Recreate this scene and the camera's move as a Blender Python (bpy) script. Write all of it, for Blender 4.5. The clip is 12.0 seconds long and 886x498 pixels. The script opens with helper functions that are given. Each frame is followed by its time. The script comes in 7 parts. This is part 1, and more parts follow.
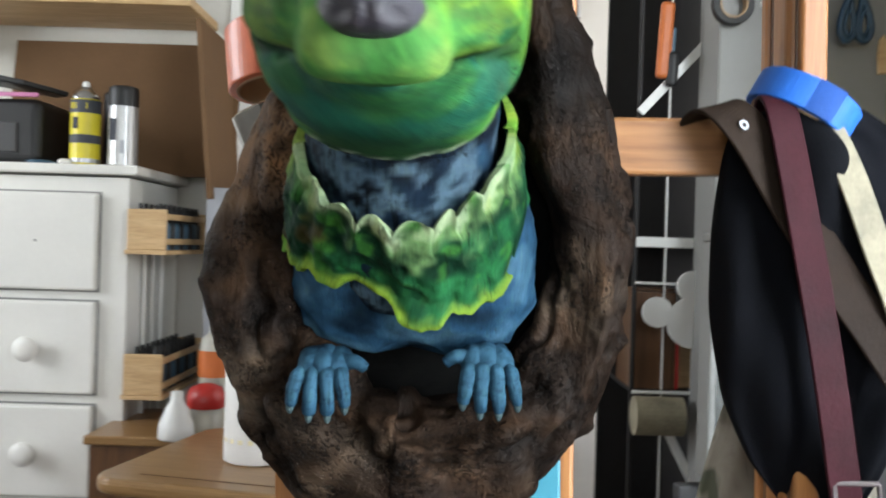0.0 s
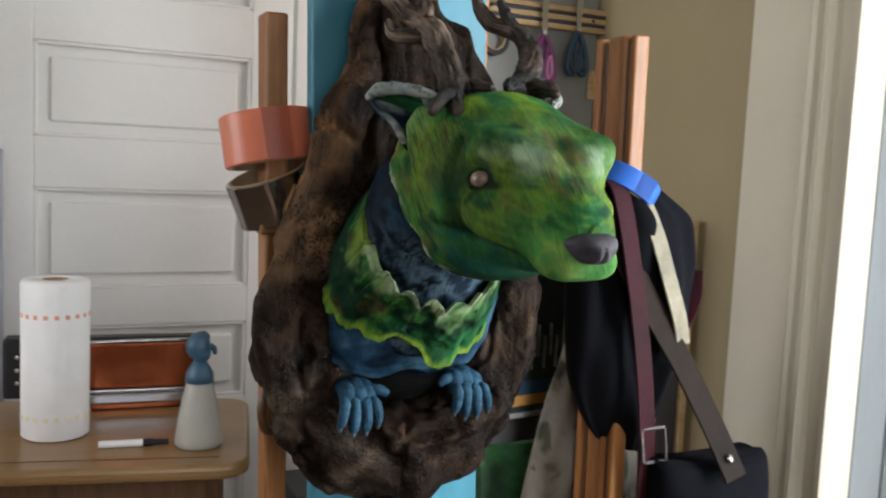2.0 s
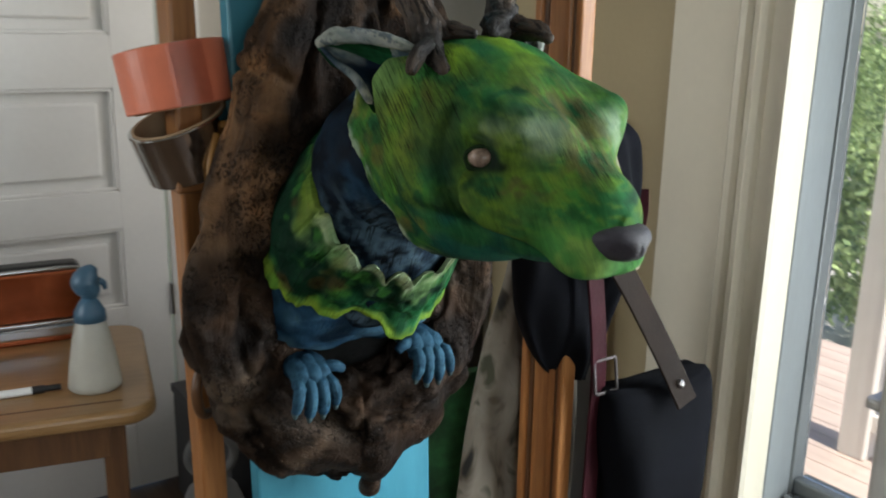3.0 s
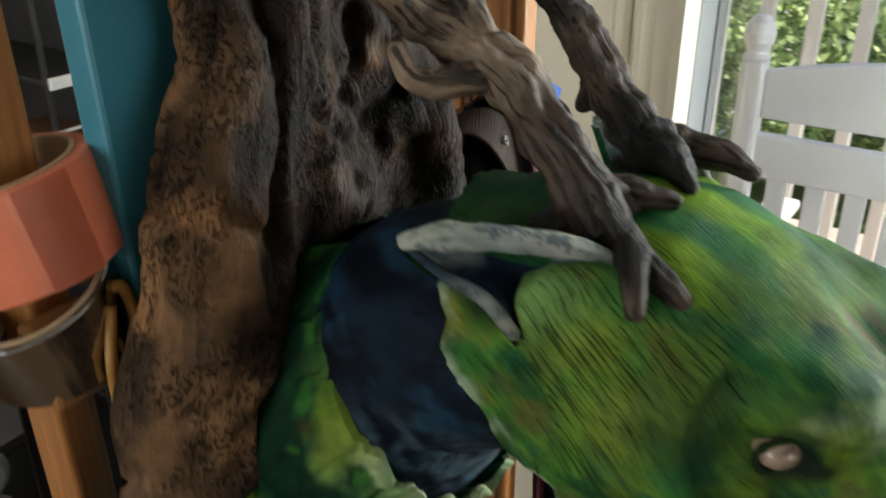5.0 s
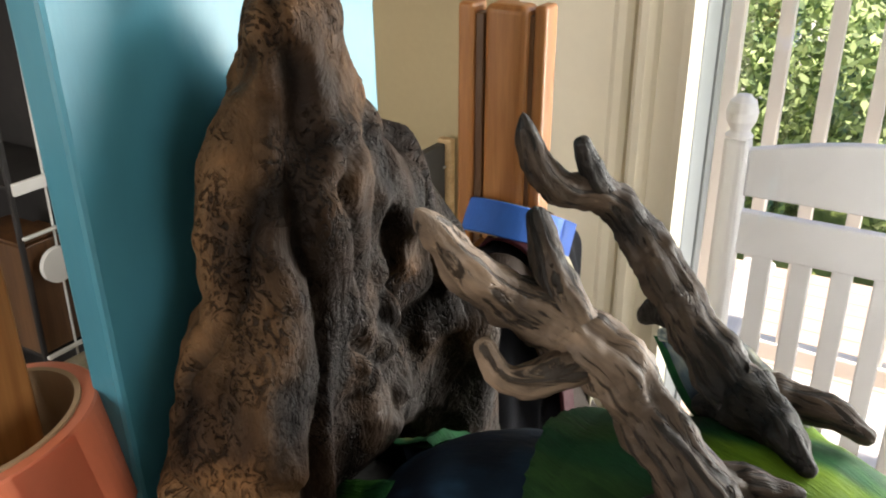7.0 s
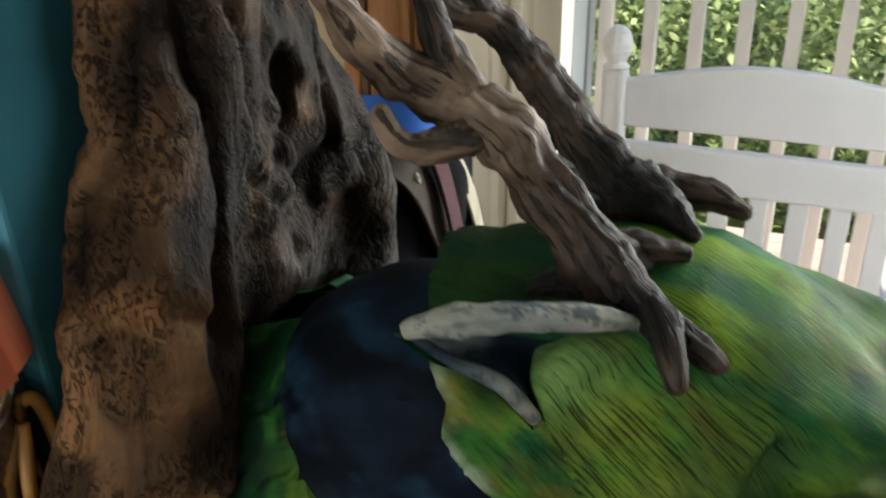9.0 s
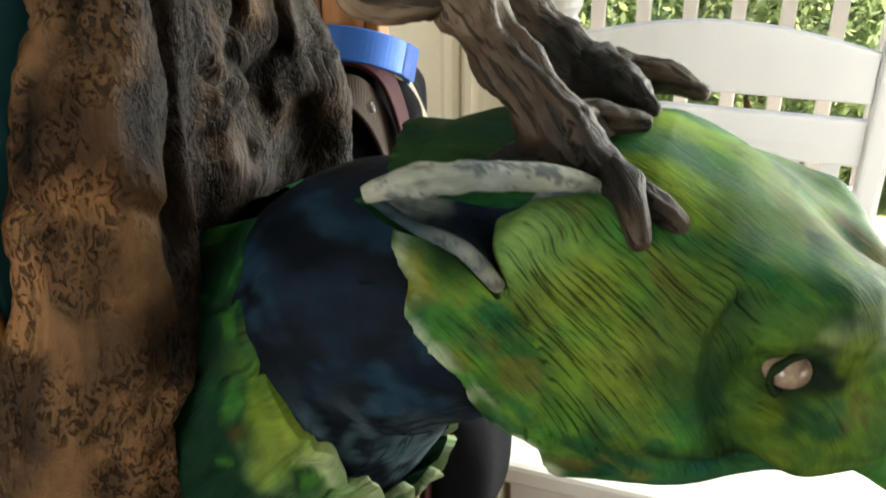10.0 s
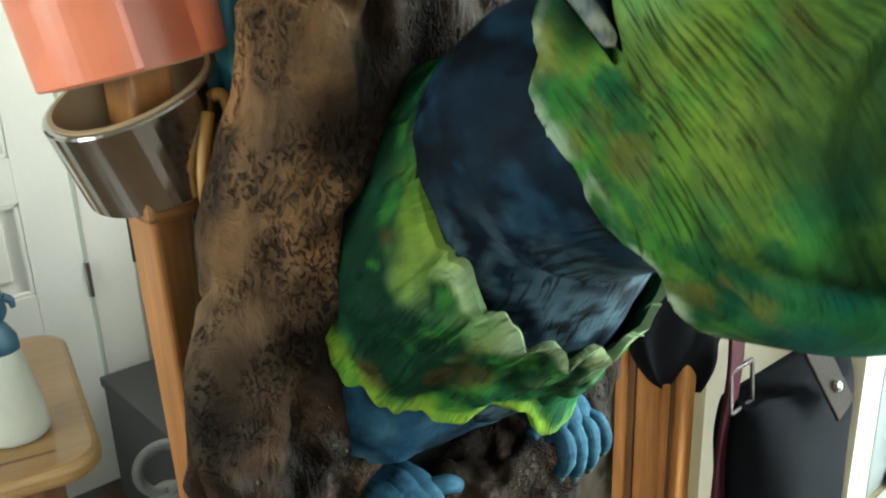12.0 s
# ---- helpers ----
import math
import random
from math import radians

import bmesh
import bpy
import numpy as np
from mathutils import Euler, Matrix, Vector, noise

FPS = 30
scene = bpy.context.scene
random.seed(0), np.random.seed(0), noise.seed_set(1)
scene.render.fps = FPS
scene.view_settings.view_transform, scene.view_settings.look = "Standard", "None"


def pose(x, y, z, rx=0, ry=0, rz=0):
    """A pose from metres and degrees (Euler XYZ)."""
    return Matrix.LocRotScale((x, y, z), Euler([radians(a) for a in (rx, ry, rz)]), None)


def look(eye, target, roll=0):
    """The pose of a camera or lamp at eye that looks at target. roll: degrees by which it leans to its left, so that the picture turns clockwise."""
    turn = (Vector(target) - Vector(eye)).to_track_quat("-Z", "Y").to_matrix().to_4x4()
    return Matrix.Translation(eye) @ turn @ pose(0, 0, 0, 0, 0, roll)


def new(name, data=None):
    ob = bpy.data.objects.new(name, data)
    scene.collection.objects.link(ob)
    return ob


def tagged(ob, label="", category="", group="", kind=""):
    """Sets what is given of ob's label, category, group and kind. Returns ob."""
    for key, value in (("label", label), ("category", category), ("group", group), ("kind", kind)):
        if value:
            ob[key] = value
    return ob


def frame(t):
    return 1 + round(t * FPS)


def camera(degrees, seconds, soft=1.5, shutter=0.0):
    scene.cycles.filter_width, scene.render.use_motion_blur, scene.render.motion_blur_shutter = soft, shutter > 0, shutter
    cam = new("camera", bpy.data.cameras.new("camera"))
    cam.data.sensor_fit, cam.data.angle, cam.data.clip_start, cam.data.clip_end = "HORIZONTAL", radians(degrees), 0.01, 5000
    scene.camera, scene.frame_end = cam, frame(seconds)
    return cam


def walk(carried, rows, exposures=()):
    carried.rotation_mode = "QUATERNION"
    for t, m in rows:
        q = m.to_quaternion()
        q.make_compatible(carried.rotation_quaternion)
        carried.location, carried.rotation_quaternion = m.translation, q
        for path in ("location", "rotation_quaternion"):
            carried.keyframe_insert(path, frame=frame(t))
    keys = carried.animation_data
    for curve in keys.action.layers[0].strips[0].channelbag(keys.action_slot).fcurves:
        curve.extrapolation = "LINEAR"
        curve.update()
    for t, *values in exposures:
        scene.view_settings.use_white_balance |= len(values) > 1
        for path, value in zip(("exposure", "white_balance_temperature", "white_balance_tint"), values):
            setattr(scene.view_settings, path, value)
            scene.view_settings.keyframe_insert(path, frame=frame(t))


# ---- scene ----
cam = camera(53.3, 12.0, 1.9, 0.5)
PATH = [
    (0, (0.0, 0.0, 1.1), (0.0, 2.0, 1.092), 1.7),
    (0.5, (-0.126, -0.043, 1.1), (0.208, 1.928, 1.147), 5.2),
    (1, (-0.234, -0.118, 1.172), (0.421, 1.772, 1.175), 1.7),
    (1.5, (-0.296, -0.144, 1.204), (0.451, 1.707, 1.077), 2.6),
    (2, (-0.368, -0.155, 1.237), (0.498, 1.637, 1.039), 2.6),
    (2.5, (-0.392, -0.117, 1.267), (0.626, 1.569, 0.922), 2.5),
    (2.7, (-0.385, -0.081, 1.279), (0.652, 1.58, 0.87), 2.0),
    (4.3, (-0.391, 0.251, 1.395), (1.044, 1.402, 0.61), 1.4),
    (4.5, (-0.371, 0.267, 1.403), (1.036, 1.444, 0.606), 0.8),
    (5, (-0.346, 0.352, 1.424), (1.152, 1.346, 0.547), -0.1),
    (5.5, (-0.341, 0.413, 1.451), (1.225, 1.308, 0.585), -0.6),
    (6, (-0.318, 0.44, 1.476), (1.253, 1.325, 0.612), 0.2),
    (6.5, (-0.304, 0.445, 1.486), (1.271, 1.352, 0.65), 0.1),
    (6.7, (-0.302, 0.44, 1.489), (1.272, 1.363, 0.67), -0.1),
    (8.5, (-0.317, 0.421, 1.45), (1.301, 1.268, 0.636), -0.9),
    (9, (-0.332, 0.419, 1.428), (1.337, 1.12, 0.578), -0.8),
    (9.5, (-0.34, 0.418, 1.415), (1.344, 1.047, 0.539), -0.4),
    (10, (-0.345, 0.417, 1.393), (1.343, 1.014, 0.501), -0.5),
    (10.5, (-0.336, 0.395, 1.374), (1.294, 1.13, 0.478), -1.0),
    (11, (-0.321, 0.341, 1.354), (1.138, 1.415, 0.507), 2.0),
    (11.5, (-0.325, 0.304, 1.325), (0.921, 1.683, 0.588), 2.0),
    (12, (-0.309, 0.32, 1.282), (0.929, 1.738, 0.609), -2.0),
]
EAST_W, SOUTH_W, WEST_W, NE_W = 27.0, 12.0, 19.0, 3.2
EXPOSURES = [(0, 0.75, 6600, 12), (0.5, 0.75, 6600, 12), (1.0, 0.65, 6600, 14), (1.5, 0.6, 6700, 14), (2.0, 0.3, 6800, 16), (2.5, 0.1, 6600, 12), (4.5, 0.55, 7400, 10), (5.0, 0.5, 7200, 10), (6.0, 0.85, 7700, 15),
             (6.5, 0.95, 7700, 16), (8.5, 0.4, 7500, 14), (9.0, 0.45, 7300, 12), (9.5, 0.75, 7500, 10), (10.5, 1.1, 8200, 8), (11.0, 1.1, 7300, 0), (11.5, 1.35, 7000, -3), (12, 1.4, 6750, -5)]
walk(cam, [(t, look(eye, target, roll)) for t, eye, target, roll in PATH], EXPOSURES)

# ---- world and light ----
world = bpy.data.worlds.new("sky")
scene.world = world
world.use_nodes = True
_sky = world.node_tree.nodes.new("ShaderNodeTexSky")
_sky.sky_type = 'NISHITA'
_sky.sun_disc = False
_sky.sun_elevation, _sky.sun_rotation = radians(58), radians(184.3)
world.node_tree.links.new(_sky.outputs[0], world.node_tree.nodes["Background"].inputs[0])
world.node_tree.nodes["Background"].inputs[1].default_value = 0.15

sun_data = bpy.data.lights.new("sun", 'SUN')
sun_data.energy, sun_data.angle, sun_data.color = 5.0, radians(0.6), (1.0, 0.95, 0.87)
sun_ob = new("sun", sun_data)
sun_ob.matrix_world = look((0.2, -4.4, 9.8), (0.6, 0.9, 0.6))


def area_light(name, at, target, w, h, watts, colour):
    d = bpy.data.lights.new(name, 'AREA')
    d.shape, d.size, d.size_y, d.energy, d.color = 'RECTANGLE', w, h, watts, colour
    ob = new(name, d)
    ob.matrix_world = look(at, target)
    return ob


area_light("window_light_east", (0.83, -0.20, 1.33), (-1.0, 0.10, 1.10), 0.74, 1.36, EAST_W, (0.84, 0.94, 1.0))
area_light("window_light_south", (-0.75, -2.37, 1.55), (-0.5, 0.6, 1.1), 1.5, 1.2, SOUTH_W, (0.88, 0.95, 1.0))
area_light("window_light_west", (-2.28, 1.18, 1.60), (0.0, 1.75, 1.15), 1.0, 1.2, WEST_W, (0.90, 0.96, 1.0))
# added unseen light behind the cabinet, there to brighten the door
area_light("door_fill_light", (0.69, 1.88, 1.40), (-0.5, 2.25, 1.2), 0.42, 1.36, NE_W, (1.0, 0.97, 0.92))

# ---- materials ----
def mat(name, rough=0.5, metal=0.0, spec=0.5):
    m = bpy.data.materials.new(name)
    m.use_nodes = True
    nt = m.node_tree
    b = nt.nodes["Principled BSDF"]
    b.inputs["Roughness"].default_value = rough
    b.inputs["Metallic"].default_value = metal
    b.inputs["Specular IOR Level"].default_value = spec
    return m, nt, b


def nd(nt, kind, **props):
    n = nt.nodes.new(kind)
    for k, v in props.items():
        if k == "op":
            n.operation = v
        elif k == "blend":
            n.data_type, n.blend_type = 'RGBA', v
    return n


def coords(nt, scale=(1, 1, 1), attr=None, rot=(0, 0, 0)):
    mp = nt.nodes.new("ShaderNodeMapping")
    mp.inputs["Scale"].default_value = scale
    mp.inputs["Rotation"].default_value = rot
    if attr:
        a = nt.nodes.new("ShaderNodeAttribute")
        a.attribute_name = attr
        nt.links.new(a.outputs["Vector"], mp.inputs["Vector"])
    else:
        tc = nt.nodes.new("ShaderNodeTexCoord")
        nt.links.new(tc.outputs["Object"], mp.inputs["Vector"])
    return mp.outputs["Vector"]


def noisy(nt, vec, scale, detail=4, rough=0.55, dist=0.0):
    n = nt.nodes.new("ShaderNodeTexNoise")
    n.inputs["Scale"].default_value, n.inputs["Detail"].default_value = scale, detail
    n.inputs["Roughness"].default_value, n.inputs["Distortion"].default_value = rough, dist
    nt.links.new(vec, n.inputs["Vector"])
    return n.outputs["Fac"]


def ramp(nt, fac, stops):
    r = nt.nodes.new("ShaderNodeValToRGB")
    e = r.color_ramp.elements
    while len(e) < len(stops):
        e.new(0.5)
    for el, (p, c) in zip(e, stops):
        el.position = p
        el.color = (*c, 1) if len(c) == 3 else c
    nt.links.new(fac, r.inputs["Fac"])
    return r.outputs["Color"]


def mixc(nt, fac, a, b, blend='MIX'):
    n = nt.nodes.new("ShaderNodeMix")
    n.data_type, n.blend_type = 'RGBA', blend
    for sock, v in ((n.inputs[0], fac), (n.inputs[6], a), (n.inputs[7], b)):
        if isinstance(v, (int, float)):
            sock.default_value = v
        elif isinstance(v, tuple):
            sock.default_value = (*v, 1)
        else:
            nt.links.new(v, sock)
    return n.outputs[2]


def maths(nt, op, a, b=0.0):
    n = nt.nodes.new("ShaderNodeMath")
    n.operation = op
    for sock, v in ((n.inputs[0], a), (n.inputs[1], b)):
        if isinstance(v, (int, float)):
            sock.default_value = v
        else:
            nt.links.new(v, sock)
    return n.outputs[0]


def bump(nt, b, height, strength, dist):
    n = nt.nodes.new("ShaderNodeBump")
    n.inputs["Strength"].default_value, n.inputs["Distance"].default_value = strength, dist
    nt.links.new(height, n.inputs["Height"])
    nt.links.new(n.outputs["Normal"], b.inputs["Normal"])


def plain(name, colour, rough=0.5, metal=0.0, vary=0.12, scale=8.0, grain=60.0, relief=0.15, dist=0.001, stretch=(1, 1, 1)):
    """A surface of one colour, with soft blotches, fine grain and a little relief."""
    m, nt, b = mat(name, rough, metal)
    v = coords(nt, stretch)
    big, fine = noisy(nt, v, scale, 5), noisy(nt, v, grain, 4)
    lo = tuple(c * (1 - vary) for c in colour)
    hi = tuple(min(1, c * (1 + vary)) for c in colour)
    c = ramp(nt, big, [(0.3, lo), (0.7, hi)])
    f = ramp(nt, fine, [(0.25, (1 - vary * 0.7,) * 3), (0.75, (1, 1, 1))])
    nt.links.new(mixc(nt, 1.0, c, f, 'MULTIPLY'), b.inputs["Base Color"])
    r = maths(nt, 'MULTIPLY_ADD', big, 0.2)
    nt.nodes[-1].inputs[2].default_value = rough - 0.1
    nt.links.new(r, b.inputs["Roughness"])
    if rough > 0.8:
        b.inputs["Specular IOR Level"].default_value = 0.15
    if relief:
        bump(nt, b, fine, relief, dist)
    return m


def wood(name, light, dark, rough=0.4, along=(18, 18, 1.2), scale=4.0):
    m, nt, b = mat(name, rough)
    v = coords(nt, along)
    g = noisy(nt, v, scale, 6, 0.6, 0.6)
    fine = noisy(nt, coords(nt, tuple(a * 5 for a in along)), scale, 3)
    big = noisy(nt, coords(nt), 3.0, 3)
    c = ramp(nt, g, [(0.3, dark), (0.5, tuple((a + d) / 2 for a, d in zip(light, dark))), (0.68, light)])
    c = mixc(nt, 0.6, c, ramp(nt, fine, [(0.3, (0.7, 0.66, 0.6)), (0.6, (1, 1, 1))]), 'MULTIPLY')
    c = mixc(nt, 0.5, c, ramp(nt, big, [(0.35, (0.75, 0.72, 0.7)), (0.6, (1, 1, 1))]), 'MULTIPLY')
    nt.links.new(c, b.inputs["Base Color"])
    bump(nt, b, fine, 0.12, 0.0006)
    return m


def painted_clay():
    """Brushed paint over modelled clay: pigments come with the mesh, strokes run along its flow."""
    m, nt, b = mat("painted_clay", 0.75, 0.0, 0.09)
    a = nt.nodes.new("ShaderNodeAttribute")
    a.attribute_name = "paint"
    strokes = noisy(nt, coords(nt, (14, 130, 60), "flow"), 4.0, 5, 0.6, 0.5)
    soft = noisy(nt, coords(nt, (6, 14, 10), "flow"), 5.0, 4, 0.6, 1.2)
    wide = noisy(nt, coords(nt), 42.0, 4, 0.6)
    c = mixc(nt, 1.0, a.outputs["Color"], ramp(nt, strokes, [(0.28, (0.80, 0.82, 0.80)), (0.45, (0.96, 0.96, 0.95)), (0.72, (1.10, 1.10, 1.04))]), 'MULTIPLY')
    hatch = noisy(nt, coords(nt, (9, 190, 40), "flow"), 3.6, 3, 0.55, 0.5)
    where = noisy(nt, coords(nt), 34.0, 4, 0.65)
    much = maths(nt, 'SUBTRACT', 0.66, maths(nt, 'MULTIPLY', a.outputs["Alpha"], 0.27))
    much = maths(nt, 'ADD', where, maths(nt, 'SUBTRACT', much, 0.50))
    hat = mixc(nt, ramp(nt, much, [(0.42, (0, 0, 0)), (0.60, (1, 1, 1))]), (1.0, 1.0, 1.0), ramp(nt, hatch, [(0.40, (0.05, 0.05, 0.03)), (0.46, (1, 1, 1))]))
    c = mixc(nt, 0.74, c, hat, 'MULTIPLY')
    c = mixc(nt, 0.8, c, ramp(nt, soft, [(0.3, (0.48, 0.58, 0.56)), (0.55, (1, 1, 1)), (0.75, (1.45, 1.35, 0.95))]), 'MULTIPLY')
    c = mixc(nt, 0.5, c, ramp(nt, wide, [(0.35, (0.5, 0.57, 0.57)), (0.6, (1.15, 1.15, 1.08))]), 'MULTIPLY')
    nt.links.new(c, b.inputs["Base Color"])
    hb = nt.nodes.new("ShaderNodeRGBToBW")
    nt.links.new(hat, hb.inputs[0])
    h = maths(nt, 'ADD', maths(nt, 'MULTIPLY', strokes, 0.45), maths(nt, 'MULTIPLY', wide, 0.7))
    h = maths(nt, 'ADD', h, maths(nt, 'MULTIPLY', hb.outputs[0], 0.4))
    bump(nt, b, h, 0.55, 0.0022)
    nt.links.new(ramp(nt, wide, [(0.3, (0.62,) * 3), (0.7, (0.82,) * 3)]), b.inputs["Roughness"])
    return m


def bark_paint():
    m, nt, b = mat("bark_paint", 0.7, 0.0, 0.10)
    a = nt.nodes.new("ShaderNodeAttribute")
    a.attribute_name = "paint"
    long = noisy(nt, coords(nt, (2.6, 10, 10), "flow"), 3.6, 6, 0.6, 0.9)
    mid = noisy(nt, coords(nt), 24.0, 6, 0.65, 0.8)
    pits = noisy(nt, coords(nt, (0.9, 1.3, 1.3), "flow"), 150.0, 2, 0.55, 2.2)
    mask = noisy(nt, coords(nt), 30.0, 3)
    c = mixc(nt, 1.0, a.outputs["Color"], ramp(nt, long, [(0.28, (0.35, 0.32, 0.31)), (0.45, (0.7, 0.66, 0.62)), (0.6, (1.0, 0.95, 0.9)), (0.76, (1.6, 1.4, 1.2))]), 'MULTIPLY')
    c = mixc(nt, 0.85, c, ramp(nt, mid, [(0.3, (0.42, 0.4, 0.4)), (0.52, (1, 1, 1)), (0.72, (1.4, 1.22, 1.05))]), 'MULTIPLY')
    pit = ramp(nt, pits, [(0.40, (0, 0, 0)), (0.48, (1, 1, 1))])
    pit = mixc(nt, ramp(nt, mask, [(0.45, (0, 0, 0)), (0.56, (1, 1, 1))]), (1.0, 1.0, 1.0), pit)
    c = mixc(nt, 0.66, c, pit, 'MULTIPLY')
    nt.links.new(c, b.inputs["Base Color"])
    nt.links.new(ramp(nt, mid, [(0.3, (0.48,) * 3), (0.7, (0.75,) * 3)]), b.inputs["Roughness"])
    bw = nt.nodes.new("ShaderNodeRGBToBW")
    nt.links.new(pit, bw.inputs[0])
    h = maths(nt, 'ADD', maths(nt, 'MULTIPLY', bw.outputs[0], 0.55), maths(nt, 'MULTIPLY', long, 0.8))
    h = maths(nt, 'ADD', h, maths(nt, 'MULTIPLY', mid, 1.1))
    bump(nt, b, h, 0.9, 0.006)
    return m


def driftwood_paint():
    m, nt, b = mat("driftwood_paint", 0.6, 0.0, 0.3)
    a = nt.nodes.new("ShaderNodeAttribute")
    a.attribute_name = "paint"
    crack = noisy(nt, coords(nt, (9, 60, 60), "flow"), 3.0, 4, 0.6, 1.2)
    soft = noisy(nt, coords(nt, (16, 30, 30), "flow"), 3.0, 4, 0.6, 0.6)
    c = mixc(nt, 1.0, a.outputs["Color"], ramp(nt, soft, [(0.3, (0.4, 0.37, 0.35)), (0.5, (0.95, 0.9, 0.85)), (0.72, (1.6, 1.5, 1.4))]), 'MULTIPLY')
    cr = ramp(nt, crack, [(0.41, (0.05, 0.045, 0.04)), (0.47, (1, 1, 1))])
    c = mixc(nt, 0.85, c, cr, 'MULTIPLY')
    nt.links.new(c, b.inputs["Base Color"])
    bw = nt.nodes.new("ShaderNodeRGBToBW")
    nt.links.new(cr, bw.inputs[0])
    h = maths(nt, 'ADD', bw.outputs[0], maths(nt, 'MULTIPLY', soft, 1.2))
    bump(nt, b, h, 0.7, 0.0022)
    return m


def glass_mat(name, colour=(1, 1, 1), rough=0.0):
    m, nt, b = mat(name, rough)
    b.inputs["Transmission Weight"].default_value = 1.0
    b.inputs["Base Color"].default_value = (*colour, 1)
    b.inputs["IOR"].default_value = 1.45
    return m


def leafy(name, dark, light):
    m, nt, b = mat(name, 0.55)
    g = nt.nodes.new("ShaderNodeNewGeometry")
    c = ramp(nt, g.outputs["Random Per Island"], [(0.0, dark), (0.6, light), (1.0, tuple(min(1, 1.6 * x) for x in light))])
    nt.links.new(c, b.inputs["Base Color"])
    return m


M_CLAY, M_BARK, M_DRIFT = painted_clay(), bark_paint(), driftwood_paint()
M_EYE = plain("glazed_eye", (0.27, 0.19, 0.145), 0.2, 0, 0.5, 160, 500, 0.05)
M_NOSE = plain("painted_nose", (0.024, 0.021, 0.029), 0.58, 0, 0.35, 60, 420, 0.6, 0.0012)
M_WALL_Y = plain("ochre_wall_paint", (0.40, 0.32, 0.185), 0.6, 0, 0.07, 2.2, 120, 0.12, 0.0008)
M_CREAM = plain("cream_trim_paint", (0.72, 0.66, 0.53), 0.42, 0, 0.05, 3, 90, 0.1, 0.0006)
M_WALL_W = plain("pale_wall_paint", (0.62, 0.60, 0.55), 0.65, 0, 0.07, 1.6, 110, 0.12, 0.0008)
# for unseen walls and ceiling, made dark to cut bounced light
M_WALL_U = plain("unseen_wall_tone", (0.30, 0.28, 0.25), 0.7, 0, 0.07, 1.6, 110, 0.12, 0.0008)
M_DOOR = plain("white_door_paint", (0.78, 0.77, 0.74), 0.38, 0, 0.05, 2.5, 70, 0.12, 0.0008)
M_CHEST = plain("white_furniture_paint", (0.74, 0.73, 0.69), 0.4, 0, 0.05, 4, 80, 0.12, 0.0006)
M_EASEL = wood("varnished_beech", (0.46, 0.20, 0.065), (0.27, 0.10, 0.028), 0.38)
M_EASEL_X = wood("varnished_beech_rail", (0.36, 0.165, 0.06), (0.20, 0.08, 0.024), 0.38, (1.2, 18, 18))
M_BLUE = plain("blue_board_paint", (0.040, 0.225, 0.305), 0.4, 0, 0.16, 5, 26, 0.35, 0.0012, (2.2, 2.2, 0.7))
M_TABLE = wood("oak_tabletop", (0.32, 0.185, 0.078), (0.25, 0.138, 0.053), 0.3, (1.2, 16, 16))
M_TLEG = wood("stained_table_leg", (0.16, 0.075, 0.03), (0.08, 0.035, 0.015), 0.4)
M_PINE = wood("pale_pine", (0.66, 0.46, 0.25), (0.50, 0.32, 0.15), 0.5, (1.5, 14, 14))
M_FLOOR = wood("floor_boards", (0.13, 0.075, 0.040), (0.07, 0.038, 0.020), 0.35, (10, 1.0, 10), 3.0)
M_CARD = plain("cardboard", (0.150, 0.086, 0.045), 0.85, 0, 0.1, 5, 90, 0.2, 0.0008)
M_PAPER = plain("paper_towel", (0.85, 0.84, 0.82), 0.9, 0, 0.04, 20, 260, 0.6, 0.0015)
M_CORAL = plain("coral_tape", (0.72, 0.20, 0.11), 0.32, 0, 0.08, 20, 120, 0.15, 0.0006)
M_BTAPE = plain("blue_masking_tape", (0.012, 0.13, 0.55), 0.6, 0, 0.1, 25, 320, 0.4, 0.0006)
M_FOIL = plain("foil_tape", (0.40, 0.39, 0.38), 0.12, 1.0, 0.12, 14, 90, 0.12, 0.0005)
M_CORE = plain("tape_core_card", (0.40, 0.27, 0.16), 0.8, 0, 0.1)
M_COPPER = plain("copper_sheet", (0.50, 0.14, 0.06), 0.22, 1.0, 0.3, 7, 60, 0.2, 0.001)
M_CHROME = plain("chrome", (0.62, 0.63, 0.65), 0.15, 1.0, 0.06, 10, 200, 0.04, 0.0003)
M_BUCKLE = plain("dulled_steel", (0.10, 0.085, 0.085), 0.5, 0.8, 0.2, 30, 160, 0.2, 0.0004)
M_STEEL = plain("brushed_steel", (0.5, 0.5, 0.5), 0.3, 1.0, 0.1, 12, 220, 0.1, 0.0004)
M_BLACK = plain("black_plastic", (0.006, 0.006, 0.007), 0.5, 0, 0.3, 9, 200, 0.1, 0.0004)
# dark tone that stands in for shade in bays and holes
M_DARK = plain("recess_shade_tone", (0.018, 0.016, 0.016), 0.7, 0, 0.35, 18, 90, 0.4, 0.001)
M_NAVY = plain("navy_twill", (0.005, 0.0055, 0.008), 0.95, 0, 0.35, 10, 700, 0.5, 0.0008)
M_MAROON = plain("maroon_leather", (0.036, 0.007, 0.011), 0.62, 0, 0.3, 16, 260, 0.5, 0.0008)
M_BROWN = plain("brown_leather", (0.021, 0.013, 0.009), 0.66, 0, 0.3, 14, 300, 0.6, 0.0008)
M_STRAP = plain("cream_strap_backing", (0.30, 0.265, 0.185), 0.75, 0, 0.3, 30, 260, 0.3, 0.0006)
